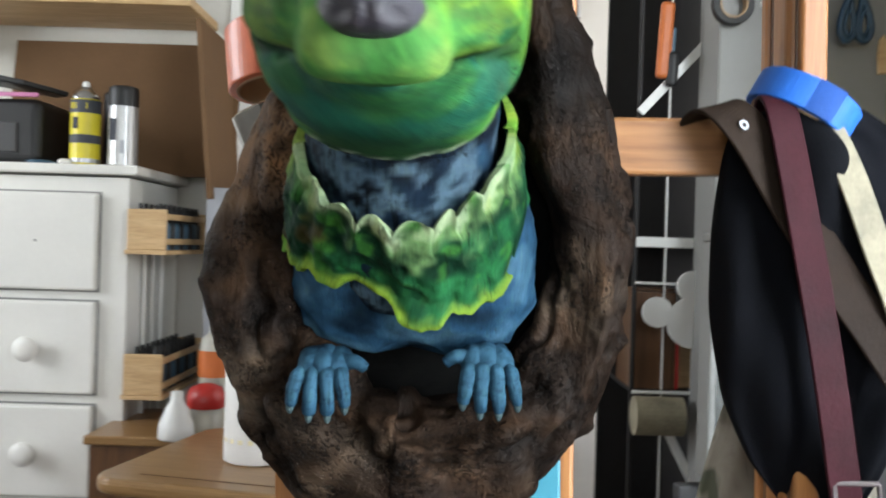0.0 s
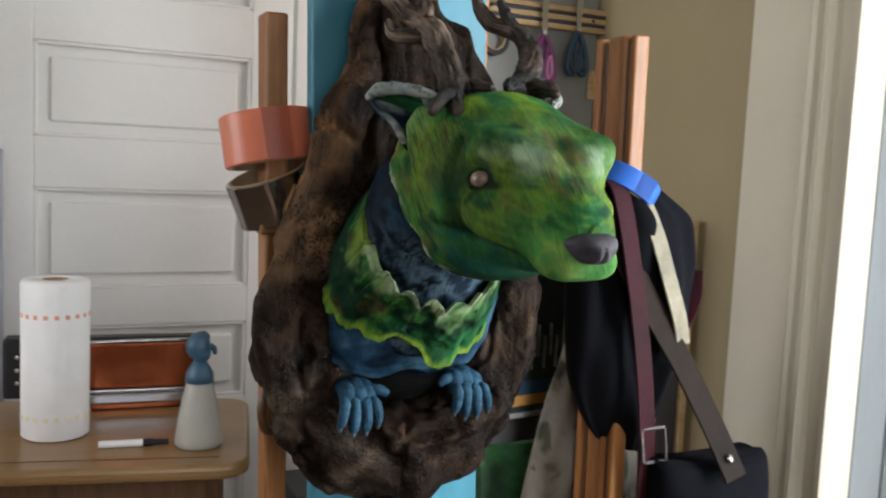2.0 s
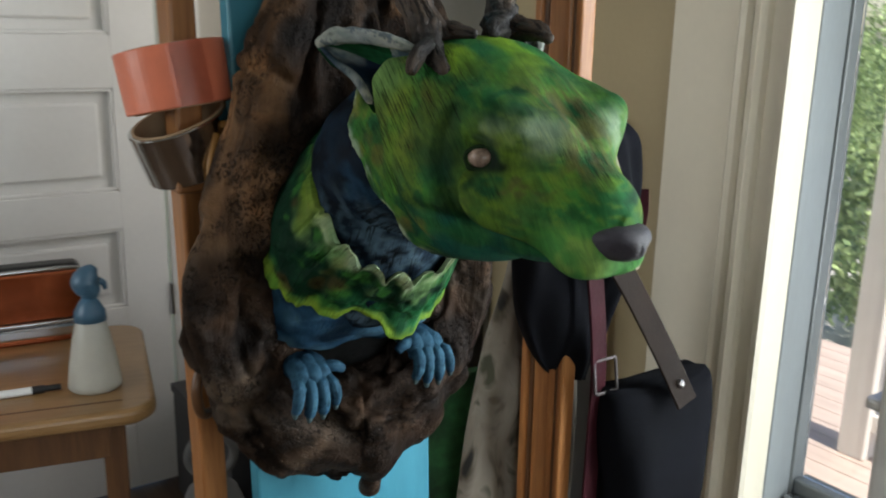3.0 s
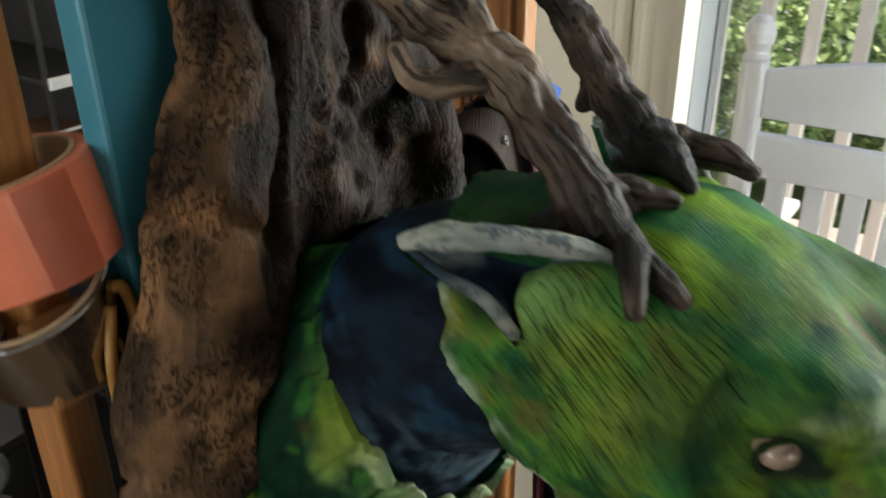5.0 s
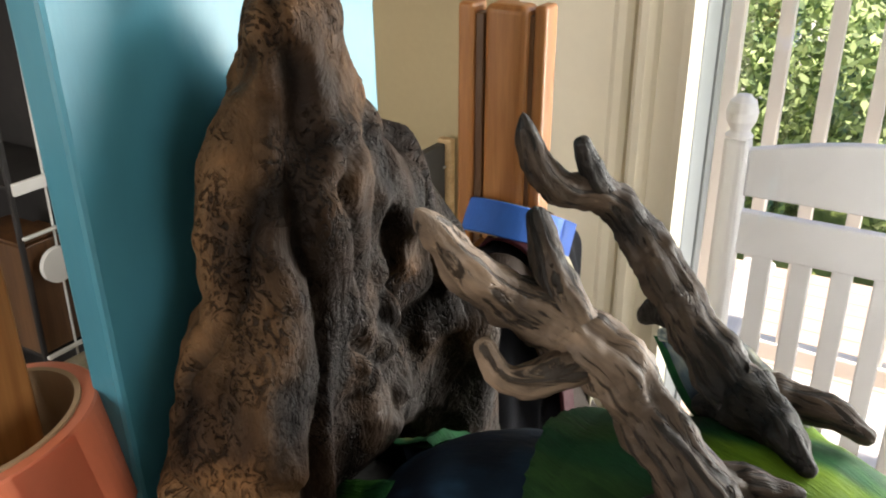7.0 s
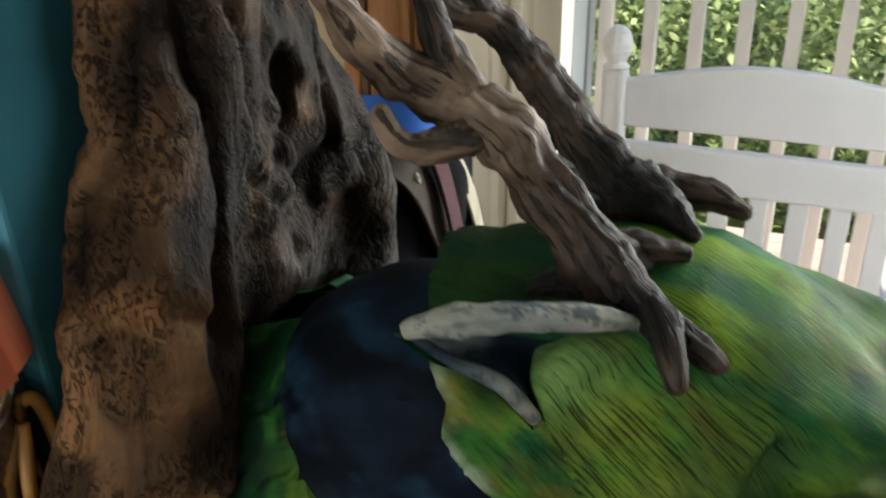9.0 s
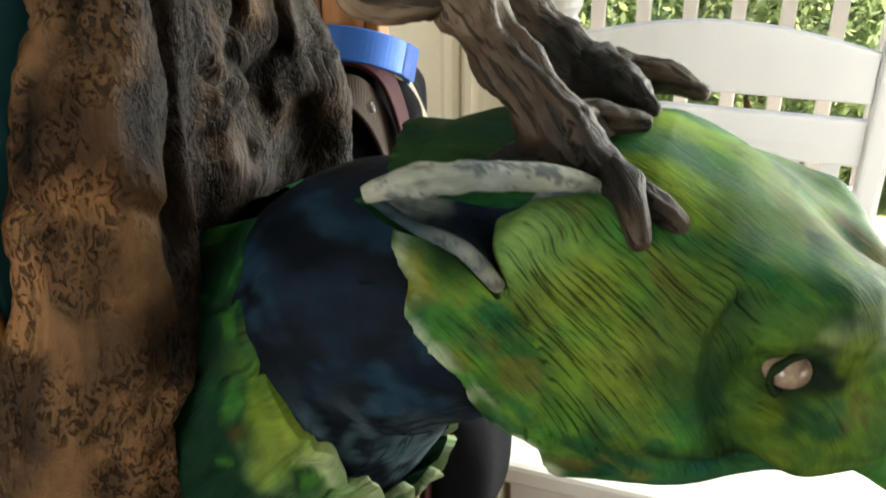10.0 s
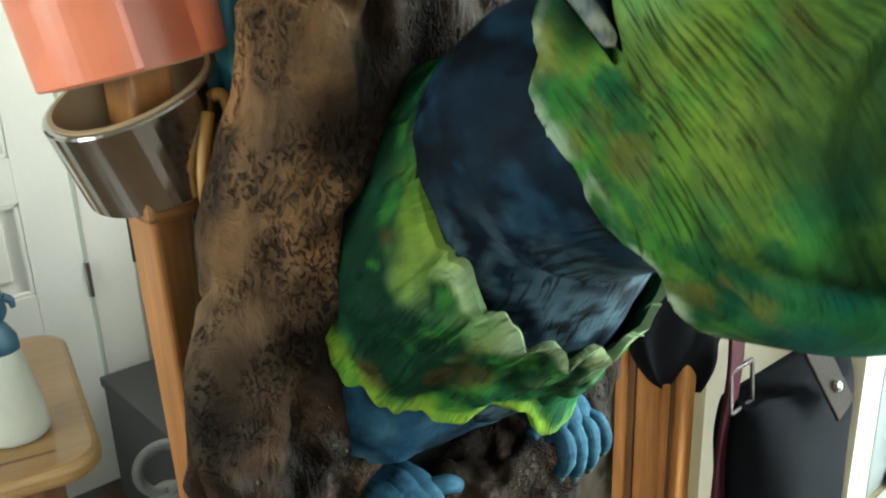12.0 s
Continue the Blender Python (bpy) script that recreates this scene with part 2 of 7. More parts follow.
M_PLAST = plain("milky_plastic", (0.60, 0.585, 0.51), 0.4, 0, 0.08, 14, 90, 0.05)
M_PLAST.node_tree.nodes["Principled BSDF"].inputs["Transmission Weight"].default_value = 0.35
M_TEALP = plain("slate_blue_plastic", (0.045, 0.11, 0.17), 0.42, 0, 0.12)
# white jug plastic, greyed to carry the shade it stands in
M_MILK = plain("shaded_milky_plastic", (0.19, 0.19, 0.185), 0.5, 0, 0.1)
M_WHITEP = plain("white_plastic", (0.76, 0.76, 0.74), 0.4, 0, 0.05)
M_OCHRE = plain("ochre_label_print", (0.36, 0.23, 0.04), 0.6, 0, 0.12)
M_YELLOW = plain("yellow_print", (0.68, 0.57, 0.03), 0.4, 0, 0.06)
M_SILVER = plain("silver_can", (0.48, 0.48, 0.48), 0.3, 0.6, 0.1)
M_RED = plain("red_plastic", (0.45, 0.025, 0.02), 0.4, 0, 0.1)
M_PINK = plain("pink_plastic", (0.62, 0.22, 0.42), 0.4, 0, 0.08)
M_PURPLE = plain("purple_plastic", (0.17, 0.022, 0.13), 0.38, 0, 0.12)
M_INK = plain("ink_blue_plastic", (0.012, 0.045, 0.085), 0.38, 0, 0.12)
M_ORANGE = plain("orange_plastic", (0.55, 0.14, 0.03), 0.45, 0, 0.1)
M_GREY = plain("grey_metal_panel", (0.235, 0.235, 0.225), 0.42, 0, 0.07, 3, 130, 0.1, 0.0005)
M_DGREY = plain("dark_grey_board", (0.050, 0.050, 0.052), 0.6, 0, 0.14, 4, 150, 0.15, 0.0006)
M_CASE = plain("smoked_case_plastic", (0.026, 0.031, 0.031), 0.25, 0, 0.25, 30, 60, 0.1)
M_BOXW = plain("printed_carton", (0.34, 0.35, 0.38), 0.6, 0, 0.06, 6, 120, 0.1)
M_PRINT = plain("dark_print", (0.05, 0.055, 0.07), 0.6, 0, 0.1)
M_DOTS = plain("coral_dot_print", (0.78, 0.36, 0.24), 0.85, 0, 0.1)
M_DOTY = plain("straw_dot_print", (0.78, 0.70, 0.46), 0.85, 0, 0.1)
M_OCHRE = plain("brass_cord", (0.42, 0.20, 0.04), 0.5, 0, 0.2)
M_GRAPH = plain("graphite_frame", (0.20, 0.215, 0.22), 0.4, 0.2, 0.12, 4, 80, 0.15)
M_JAMB = plain("pale_grey_jamb_paint", (0.24, 0.26, 0.265), 0.45, 0, 0.12, 5, 90, 0.2, 0.0006, (3, 3, 0.5))
M_CHAIR = plain("white_porch_paint", (0.72, 0.72, 0.74), 0.45, 0, 0.05, 5, 70, 0.15)
M_DECK = plain("deck_boards", (0.62, 0.50, 0.44), 0.7, 0, 0.15, 3, 60, 0.2, 0.001, (6, 1, 1))
# lighter copy of the porch white, with sunlight put into the colour
M_RAIL = plain("sunlit_rail_paint", (0.84, 0.84, 0.82), 0.5, 0, 0.05, 5, 70, 0.15)
M_GRASS = plain("lawn", (0.22, 0.30, 0.10), 0.9, 0, 0.3, 3, 80, 0.6, 0.01)
for _m in (M_MAROON, M_BROWN, M_NAVY):
    _m.node_tree.nodes["Principled BSDF"].inputs["Specular IOR Level"].default_value = 0.12
M_LEAF = leafy("hedge_leaves", (0.12, 0.21, 0.08), (0.34, 0.45, 0.20))
M_GLASS = glass_mat("window_glass")


def camo_cloth():
    m, nt, b = mat("camouflage_cloth", 0.9)
    v = coords(nt, (1, 1, 0.5))
    patches = noisy(nt, v, 26, 3, 0.5, 0.8)
    fine = noisy(nt, coords(nt), 500, 3)
    c = ramp(nt, patches, [(0.34, (0.014, 0.013, 0.011)), (0.40, (0.07, 0.06, 0.04)), (0.47, (0.16, 0.14, 0.11)), (0.62, (0.20, 0.18, 0.145)), (0.70, (0.06, 0.063, 0.04))])
    nt.links.new(c, b.inputs["Base Color"])
    bump(nt, b, fine, 0.4, 0.0008)
    return m


M_CAMO = camo_cloth()

# ---- mesh helpers ----
def part(name, bm, material, parent=None, label="", smooth=False):
    me = bpy.data.meshes.new(name)
    bm.to_mesh(me)
    bm.free()
    me.materials.append(material)
    if smooth:
        me.shade_smooth()
    ob = new(name, me)
    if parent is not None:
        ob.parent = parent
    if label:
        tagged(ob, label)
    return ob


def thing(name, at, label, category, group="", rz=0.0, ry=0.0, rx=0.0):
    e = new(name)
    e.empty_display_size = 0.02
    e.matrix_world = pose(*at, rx, ry, rz)
    return tagged(e, label, category, group)


def box(sx, sy, sz, at=(0, 0, 0), bevel=0.002, seg=2, rz=0, ry=0, rx=0):
    bm = bmesh.new()
    bmesh.ops.create_cube(bm, size=1.0, matrix=Matrix.Diagonal((sx, sy, sz, 1)))
    if bevel > 0:
        bmesh.ops.bevel(bm, geom=bm.edges[:], offset=min(bevel, 0.45 * min(sx, sy, sz)), segments=seg, profile=0.5, affect='EDGES')
    bmesh.ops.transform(bm, matrix=pose(*at, rx, ry, rz), verts=bm.verts)
    return bm


def join(*bms):
    out = bms[0]
    for b in bms[1:]:
        me = bpy.data.meshes.new("tmp")
        b.to_mesh(me)
        b.free()
        out.from_mesh(me)
        bpy.data.meshes.remove(me)
    return out


def turned(profile, n=32, at=(0, 0, 0)):
    """A body turned about z from (radius, height) pairs."""
    bm = bmesh.new()
    rings = []
    for r, z in profile:
        if r < 1e-5:
            rings.append([bm.verts.new((at[0], at[1], at[2] + z))])
        else:
            rings.append([bm.verts.new((at[0] + r * math.cos(2 * math.pi * k / n), at[1] + r * math.sin(2 * math.pi * k / n), at[2] + z)) for k in range(n)])
    for a, b in zip(rings, rings[1:]):
        for k in range(n):
            l = (k + 1) % n
            if len(a) == 1 and len(b) == 1:
                continue
            if len(a) == 1:
                bm.faces.new((a[0], b[l], b[k]))
            elif len(b) == 1:
                bm.faces.new((a[k], a[l], b[0]))
            else:
                bm.faces.new((a[k], a[l], b[l], b[k]))
    bmesh.ops.recalc_face_normals(bm, faces=bm.faces)
    return bm


def spline(pts, n):
    """Catmull-Rom through pts, n samples."""
    p = np.array(pts, float)
    q = np.vstack([2 * p[0] - p[1], p, 2 * p[-1] - p[-2]])
    t = np.linspace(0, len(p) - 1, n)
    i = np.minimum(t.astype(int), len(p) - 2)
    f = (t - i)[:, None]
    a, b, c, d = q[i], q[i + 1], q[i + 2], q[i + 3]
    return 0.5 * (2 * b + (c - a) * f + (2 * a - 5 * b + 4 * c - d) * f ** 2 + (3 * b - a - 3 * c + d) * f ** 3)


def frames_along(c):
    t = np.gradient(c, axis=0)
    t /= np.linalg.norm(t, axis=1)[:, None]
    ref = np.array([0.0, 0.0, 1.0]) if abs(t[0][2]) < 0.9 else np.array([1.0, 0.0, 0.0])
    n = [np.cross(t[0], ref)]
    n[0] /= np.linalg.norm(n[0])
    for k in range(1, len(c)):
        v = n[-1] - t[k] * (n[-1] @ t[k])
        n.append(v / np.linalg.norm(v))
    n = np.array(n)
    return t, n, np.cross(t, n)


def tube(pts, radius, n=40, sides=10, flat=1.0):
    """A round or flattened cord along pts; radius may be a list."""
    c = spline(pts, n)
    r = np.interp(np.linspace(0, 1, n), np.linspace(0, 1, len(radius)), radius) if hasattr(radius, "__len__") else np.full(n, radius)
    t, u, v = frames_along(c)
    bm = bmesh.new()
    rings = [[bm.verts.new(tuple(c[k] + r[k] * (math.cos(a) * u[k] + flat * math.sin(a) * v[k]))) for a in np.linspace(0, 2 * math.pi, sides, endpoint=False)] for k in range(n)]
    for a, b in zip(rings, rings[1:]):
        for k in range(sides):
            l = (k + 1) % sides
            bm.faces.new((a[k], a[l], b[l], b[k]))
    bm.faces.new(rings[0][::-1])
    bm.faces.new(rings[-1])
    return bm


def strap(pts, width, thick, across, n=60):
    """A flat band along pts; across: directions of its width at each of pts."""
    c, w = spline(pts, n), spline(across, n)
    t, _, _ = frames_along(c)
    w = w - t * (w * t).sum(1)[:, None]
    w /= np.linalg.norm(w, axis=1)[:, None]
    u = np.cross(t, w)
    bm = bmesh.new()
    prof = [(-0.5, -0.3), (-0.47, -0.5), (0.47, -0.5), (0.5, -0.3), (0.5, 0.3), (0.47, 0.5), (-0.47, 0.5), (-0.5, 0.3)]
    rings = [[bm.verts.new(tuple(c[k] + w[k] * a * width + u[k] * b * thick)) for a, b in prof] for k in range(n)]
    for a, b in zip(rings, rings[1:]):
        for k in range(8):
            l = (k + 1) % 8
            bm.faces.new((a[k], a[l], b[l], b[k]))
    bm.faces.new(rings[0][::-1])
    bm.faces.new(rings[-1])
    return bm


def between(a, b, sx, sy, bevel=0.002, seg=2):
    """A bar of section sx by sy from a to b (mostly upright)."""
    a, b = Vector(a), Vector(b)
    d = (b - a).normalized()
    x = Vector((1, 0, 0))
    x = (x - d * x.dot(d)).normalized()
    y = d.cross(x)
    m = Matrix((x, y, d)).transposed().to_4x4()
    m.translation = (a + b) / 2
    bm = box(sx, sy, (b - a).length, bevel=bevel, seg=seg)
    bmesh.ops.transform(bm, matrix=m, verts=bm.verts)
    return bm


def slab(outline, z0, z1, bevel=0.004, seg=3):
    """A flat plate with the given outline, counter-clockwise."""
    bm = bmesh.new()
    f = bm.faces.new([bm.verts.new((x, y, z0)) for x, y in outline])
    g = bmesh.ops.extrude_face_region(bm, geom=[f])
    bmesh.ops.translate(bm, verts=[v for v in g["geom"] if isinstance(v, bmesh.types.BMVert)], vec=(0, 0, z1 - z0))
    bmesh.ops.recalc_face_normals(bm, faces=bm.faces)
    if bevel:
        flat = [e for e in bm.edges if abs(e.verts[0].co.z - e.verts[1].co.z) < 1e-6]
        bmesh.ops.bevel(bm, geom=flat, offset=bevel, segments=seg, profile=0.5, affect='EDGES')
    return bm


def wall_slab(name, sx, sy, sz, at, material, label):
    ob = part(name, box(sx, sy, sz, at, 0.0), material)
    return tagged(ob, label, "wall" if "wall" in name else name.split("_")[0], kind="structure")


def vnoise(p, scale, seed=0):
    """Smooth value noise in [-1, 1] at points p (n, 3)."""
    q = p * scale + 100.0
    i = np.floor(q).astype(np.int64)
    f = q - i
    f = f * f * (3 - 2 * f)
    out = np.zeros(len(p))
    for dx in (0, 1):
        for dy in (0, 1):
            for dz in (0, 1):
                h = (i[:, 0] + dx) * 374761393 + (i[:, 1] + dy) * 668265263 + (i[:, 2] + dz) * 2147483647 + seed * 974711
                h = (h ^ (h >> 13)) * 1274126177 & 0x7FFFFFFF
                v = ((h ^ (h >> 16)) & 0xFFFF) / 32767.5 - 1
                w = (f[:, 0] if dx else 1 - f[:, 0]) * (f[:, 1] if dy else 1 - f[:, 1]) * (f[:, 2] if dz else 1 - f[:, 2])
                out += v * w
    return out


def fbm(p, scale, octaves=4, seed=0, gain=0.5):
    return sum(vnoise(p, scale * 2 ** k, seed + k) * gain ** k for k in range(octaves))

# ---- the mounted sculpture: one mesh, modelled in pieces ----
class Clay:
    """Collects the pieces of one mesh, with a pigment, scratches and a stroke direction at each vertex."""

    def __init__(self):
        self.v, self.f, self.m, self.c, self.w, self.h, self.n = [], [], [], [], [], [], 0

    def add(self, verts, faces, col, flow, m, hatch=0.0):
        self.v.append(np.asarray(verts, float))
        self.f.append([tuple(int(i) + self.n for i in f) for f in faces])
        self.m += [m] * len(faces)
        self.c.append(np.broadcast_to(np.asarray(col, float), (len(verts), 3)))
        self.w.append(np.asarray(flow, float))
        self.h.append(np.broadcast_to(np.asarray(hatch, float), (len(verts),)))
        self.n += len(verts)

    def grid(self, p, col, flow, m, wrap=False, hatch=0.0):
        """A sheet of points p (rows, columns, 3); wrap: the columns close on themselves."""
        a, b = p.shape[:2]
        k = np.arange(a * b).reshape(a, b)
        if wrap:
            k = np.hstack([k, k[:, :1]])
        quads = np.stack([k[:-1, :-1], k[:-1, 1:], k[1:, 1:], k[1:, :-1]], -1).reshape(-1, 4)
        self.add(p.reshape(-1, 3), quads.tolist(), np.asarray(col).reshape(-1, 3) if np.ndim(col) > 1 else col, flow.reshape(-1, 3), m, np.ravel(hatch) if np.ndim(hatch) else hatch)

    def object(self, name, materials):
        me = bpy.data.meshes.new(name)
        v = np.vstack(self.v)
        me.from_pydata(v.tolist(), [], [f for fs in self.f for f in fs])
        for m in materials:
            me.materials.append(m)
        me.polygons.foreach_set("material_index", self.m)
        a = me.attributes.new("paint", 'FLOAT_COLOR', 'POINT')
        c = np.vstack(self.c)
        a.data.foreach_set("color", np.hstack([c, 1 - np.concatenate(self.h)[:, None]]).ravel())
        w = me.attributes.new("flow", 'FLOAT_VECTOR', 'POINT')
        w.data.foreach_set("vector", np.vstack(self.w).ravel())
        me.shade_smooth()
        me.update()
        return new(name, me)


def lerp(a, b, t):
    t = np.clip(np.asarray(t, float), 0, 1)[..., None]
    return np.asarray(a, float) * (1 - t) + np.asarray(b, float) * t


def step(a, b, x):
    t = np.clip((x - a) / (b - a), 0, 1)
    return t * t * (3 - 2 * t)


def surface_nets(F, origin, h):
    """Vertices and quads of the zero surface of the field F."""
    s = F < 0
    n0, n1, n2 = (n - 1 for n in F.shape)
    acc, cnt = np.zeros((n0, n1, n2, 3)), np.zeros((n0, n1, n2))
    corner = [(i, j, k) for i in (0, 1) for j in (0, 1) for k in (0, 1)]
    for a in corner:
        for ax in range(3):
            if a[ax]:
                continue
            b = list(a)
            b[ax] = 1
            fa = F[a[0]:a[0] + n0, a[1]:a[1] + n1, a[2]:a[2] + n2]
            fb = F[b[0]:b[0] + n0, b[1]:b[1] + n1, b[2]:b[2] + n2]
            x = (fa < 0) != (fb < 0)
            t = np.where(x, fa / np.where(x, fa - fb, 1), 0)
            for d in range(3):
                acc[..., d] += np.where(x, a[d] + (t if d == ax else 0), 0)
            cnt += x
    live = cnt > 0
    ids = np.full(live.shape, -1)
    ids[live] = np.arange(live.sum())
    verts = (np.argwhere(live) + acc[live] / cnt[live][:, None]) * h + origin
    quads = []
    for ax in range(3):
        o = [d for d in range(3) if d != ax]
        lo, hi = [slice(None)] * 3, [slice(None)] * 3
        lo[ax], hi[ax] = slice(0, -1), slice(1, None)
        x = s[tuple(lo)] != s[tuple(hi)]
        x[tuple(slice(None) if d == ax else 0 for d in range(3))] = False
        e = np.argwhere(x)
        e = e[(e[:, o[0]] > 0) & (e[:, o[1]] > 0) & (e[:, o[0]] < live.shape[o[0]]) & (e[:, o[1]] < live.shape[o[1]])]
        flip = s[tuple(lo)][tuple(e.T)]
        q = []
        for d0, d1 in ((1, 1), (0, 1), (0, 0), (1, 0)):
            c = e.copy()
            c[:, o[0]] -= d0
            c[:, o[1]] -= d1
            q.append(ids[tuple(c.T)])
        q = np.stack(q, 1)
        if ax == 1:
            flip = ~flip
        q[~flip] = q[~flip][:, ::-1]
        quads.append(q)
    return verts, np.vstack(quads)


def seg_field(P, pts, radii, ky=1.0):
    """Distance to a chain of round-ended cones; ky flattens it in y. Also the length along it."""
    best, along = np.full(P.shape[0], 9.0), np.zeros(P.shape[0])
    sc = np.array([1, ky, 1])
    run = 0.0
    for a, b, ra, rb in zip(pts[:-1], pts[1:], radii[:-1], radii[1:]):
        a, b = np.array(a) * sc, np.array(b) * sc
        d = b - a
        L = np.linalg.norm(d)
        t = np.clip(((P * sc - a) @ d) / (L * L), 0, 1)
        q = np.linalg.norm(P * sc - a - t[:, None] * d, axis=1) - (ra + (rb - ra) * t)
        m = q < best
        best = np.where(m, q, best)
        along = np.where(m, run + t * L, along)
        run += L
    return best, along


def smin(a, b, k):
    h = np.clip(0.5 + 0.5 * (b - a) / k, 0, 1)
    return b * (1 - h) + a * h - k * h * (1 - h)


def bark(clay):
    """The gnarled trunk that frames the bust: two arms that meet below, a spur above."""
    h = 0.0027
    lo, hi = np.array([-0.205, 0.59, 0.845]), np.array([0.185, 0.703, 1.465])
    n = np.ceil((hi - lo) / h).astype(int)
    gx, gy, gz = np.meshgrid(*[lo[k] + h * np.arange(n[k]) for k in range(3)], indexing='ij')
    P = np.stack([gx, gy, gz], -1).reshape(-1, 3)
    warp = np.stack([vnoise(P, 18, 3), vnoise(P, 22, 5), vnoise(P, 16, 7)], 1) * np.array([0.006, 0.004, 0.006])
    Q = P + warp
    left = [(-0.032, 0.660, 1.425), (-0.042, 0.656, 1.37), (-0.055, 0.654, 1.32), (-0.080, 0.653, 1.262), (-0.090, 0.653, 1.20), (-0.113, 0.654, 1.14), (-0.124, 0.655, 1.08), (-0.124, 0.656, 1.03), (-0.107, 0.656, 0.985), (-0.078, 0.656, 0.95), (-0.03, 0.658, 0.938)]
    lr = [0.018, 0.029, 0.031, 0.040, 0.044, 0.044, 0.043, 0.043, 0.043, 0.044, 0.045]
    right = [(-0.020, 0.664, 1.40), (0.012, 0.661, 1.345), (0.040, 0.658, 1.30), (0.062, 0.657, 1.25), (0.086, 0.657, 1.20), (0.105, 0.658, 1.14), (0.108, 0.660, 1.08), (0.104, 0.660, 1.03), (0.082, 0.658, 0.985), (0.045, 0.657, 0.952), (-0.03, 0.658, 0.938)]
    rr = [0.020, 0.029, 0.034, 0.037, 0.035, 0.033, 0.032, 0.034, 0.037, 0.041, 0.045]
    dl, al = seg_field(Q, left, lr, 1.22)
    dr, ar = seg_field(Q, right, rr, 1.16)
    d = smin(dl, dr, 0.02)
    mid, _ = seg_field(Q, [(-0.03, 0.668, 1.36), (-0.014, 0.670, 1.278)], [0.038, 0.064], 1.7)
    d = smin(d, mid, 0.02)
    lintel, _ = seg_field(Q, [(-0.05, 0.664, 1.250), (0.012, 0.664, 1.244), (0.06, 0.664, 1.225)], [0.036, 0.036, 0.036], 1.3)
    d = smin(d, lintel, 0.014)
    ridge1, _ = seg_field(Q, [(-0.028, 0.652, 1.43), (-0.034, 0.644, 1.37), (-0.046, 0.638, 1.31), (-0.07, 0.634, 1.25), (-0.098, 0.638, 1.19)], [0.007, 0.010, 0.012, 0.011, 0.008])
    ridge2, _ = seg_field(Q, [(0.012, 0.65, 1.345), (0.034, 0.640, 1.30), (0.062, 0.640, 1.255), (0.092, 0.645, 1.19)], [0.008, 0.011, 0.010, 0.006])
    ridge3, _ = seg_field(Q, [(-0.152, 0.640, 1.13), (-0.158, 0.636, 1.07), (-0.14, 0.634, 1.0)], [0.006, 0.010, 0.007])
    ridge4, _ = seg_field(Q, [(0.098, 0.640, 1.14), (0.118, 0.636, 1.09), (0.118, 0.636, 1.03), (0.09, 0.634, 0.975)], [0.006, 0.009, 0.010, 0.008])
    ridge5, _ = seg_field(Q, [(-0.05, 0.63, 0.978), (-0.022, 0.616, 0.952), (-0.012, 0.622, 0.918), (-0.004, 0.65, 0.868)], [0.010, 0.014, 0.013, 0.010])
    ridge6, _ = seg_field(Q, [(0.052, 0.632, 0.97), (0.018, 0.628, 0.945), (-0.002, 0.636, 0.91)], [0.010, 0.012, 0.012])
    for r in (ridge1, ridge2, ridge3, ridge4, ridge5, ridge6):
        d = smin(d, r, 0.014)
    # the hollow under the spur
    pit = np.linalg.norm((Q - np.array([0.006, 0.622, 1.27])) / np.array([0.024, 0.020, 0.030]), axis=1) - 1
    d = -smin(-d, pit * 0.03, 0.012)
    d = np.maximum(d, P[:, 1] - 0.6965)
    along = np.where(dl < dr, al, ar + 0.37)
    # long folds of the bark
    F = d.reshape(gx.shape)
    v, q = surface_nets(F, lo, h)
    av = along.reshape(gx.shape)
    idx = np.clip(np.round((v - lo) / h).astype(int), 0, np.array(gx.shape) - 1)
    al_v = av[tuple(idx.T)]
    left_v = (dl < dr).reshape(gx.shape)[tuple(idx.T)]
    # pass along the normals: folds, knots and chips
    g = np.stack(np.gradient(F, h), -1)[tuple(idx.T)]
    nrm = g / np.maximum(np.linalg.norm(g, axis=1), 1e-6)[:, None]
    dx, dz = v[:, 0] - CX, 1.06 - v[:, 2]
    rad = np.hypot(dx, np.maximum(dz, 0))
    fan = np.interp(v[:, 2], [1.06, 1.14, 1.2, 1.25, 1.3, 1.37, 1.43], [1.0, 0.98, 0.92, 0.86, 0.78, 0.66, 0.55])
    across = np.where(dz > 0, np.sign(dx) * rad, dx / fan)
    al_v = np.where(dz > 0, 1.06 - 0.11 * np.arctan2(np.maximum(dz, 0), np.abs(dx)), v[:, 2])
    across = across + 0.012 * vnoise(v, 13, 77)
    flow = np.stack([al_v, across, v[:, 1] * 0.9], 1)
    fold = fbm(flow * np.array([0.28, 1.0, 1.0]), 34, 2, 11)
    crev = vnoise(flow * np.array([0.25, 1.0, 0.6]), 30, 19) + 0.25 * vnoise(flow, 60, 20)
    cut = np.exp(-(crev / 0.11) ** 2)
    rough = step(0.0, 0.35, fbm(v, 26, 2, 29))
    knots = fbm(v, 60, 3, 23)
    amp = step(0.697, 0.685, v[:, 1])
    v = v + nrm * ((0.0080 * fold - 0.0066 * cut + (0.0010 + 0.0026 * rough) * knots + 0.0012)[:, None] * amp[:, None])
    tan, umber, grey, black = (0.225, 0.128, 0.066), (0.048, 0.028, 0.017), (0.020, 0.013, 0.010), (0.006, 0.004, 0.003)
    t1 = fbm(v, 14, 3, 31)
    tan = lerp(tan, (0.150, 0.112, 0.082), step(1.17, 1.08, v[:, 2]))
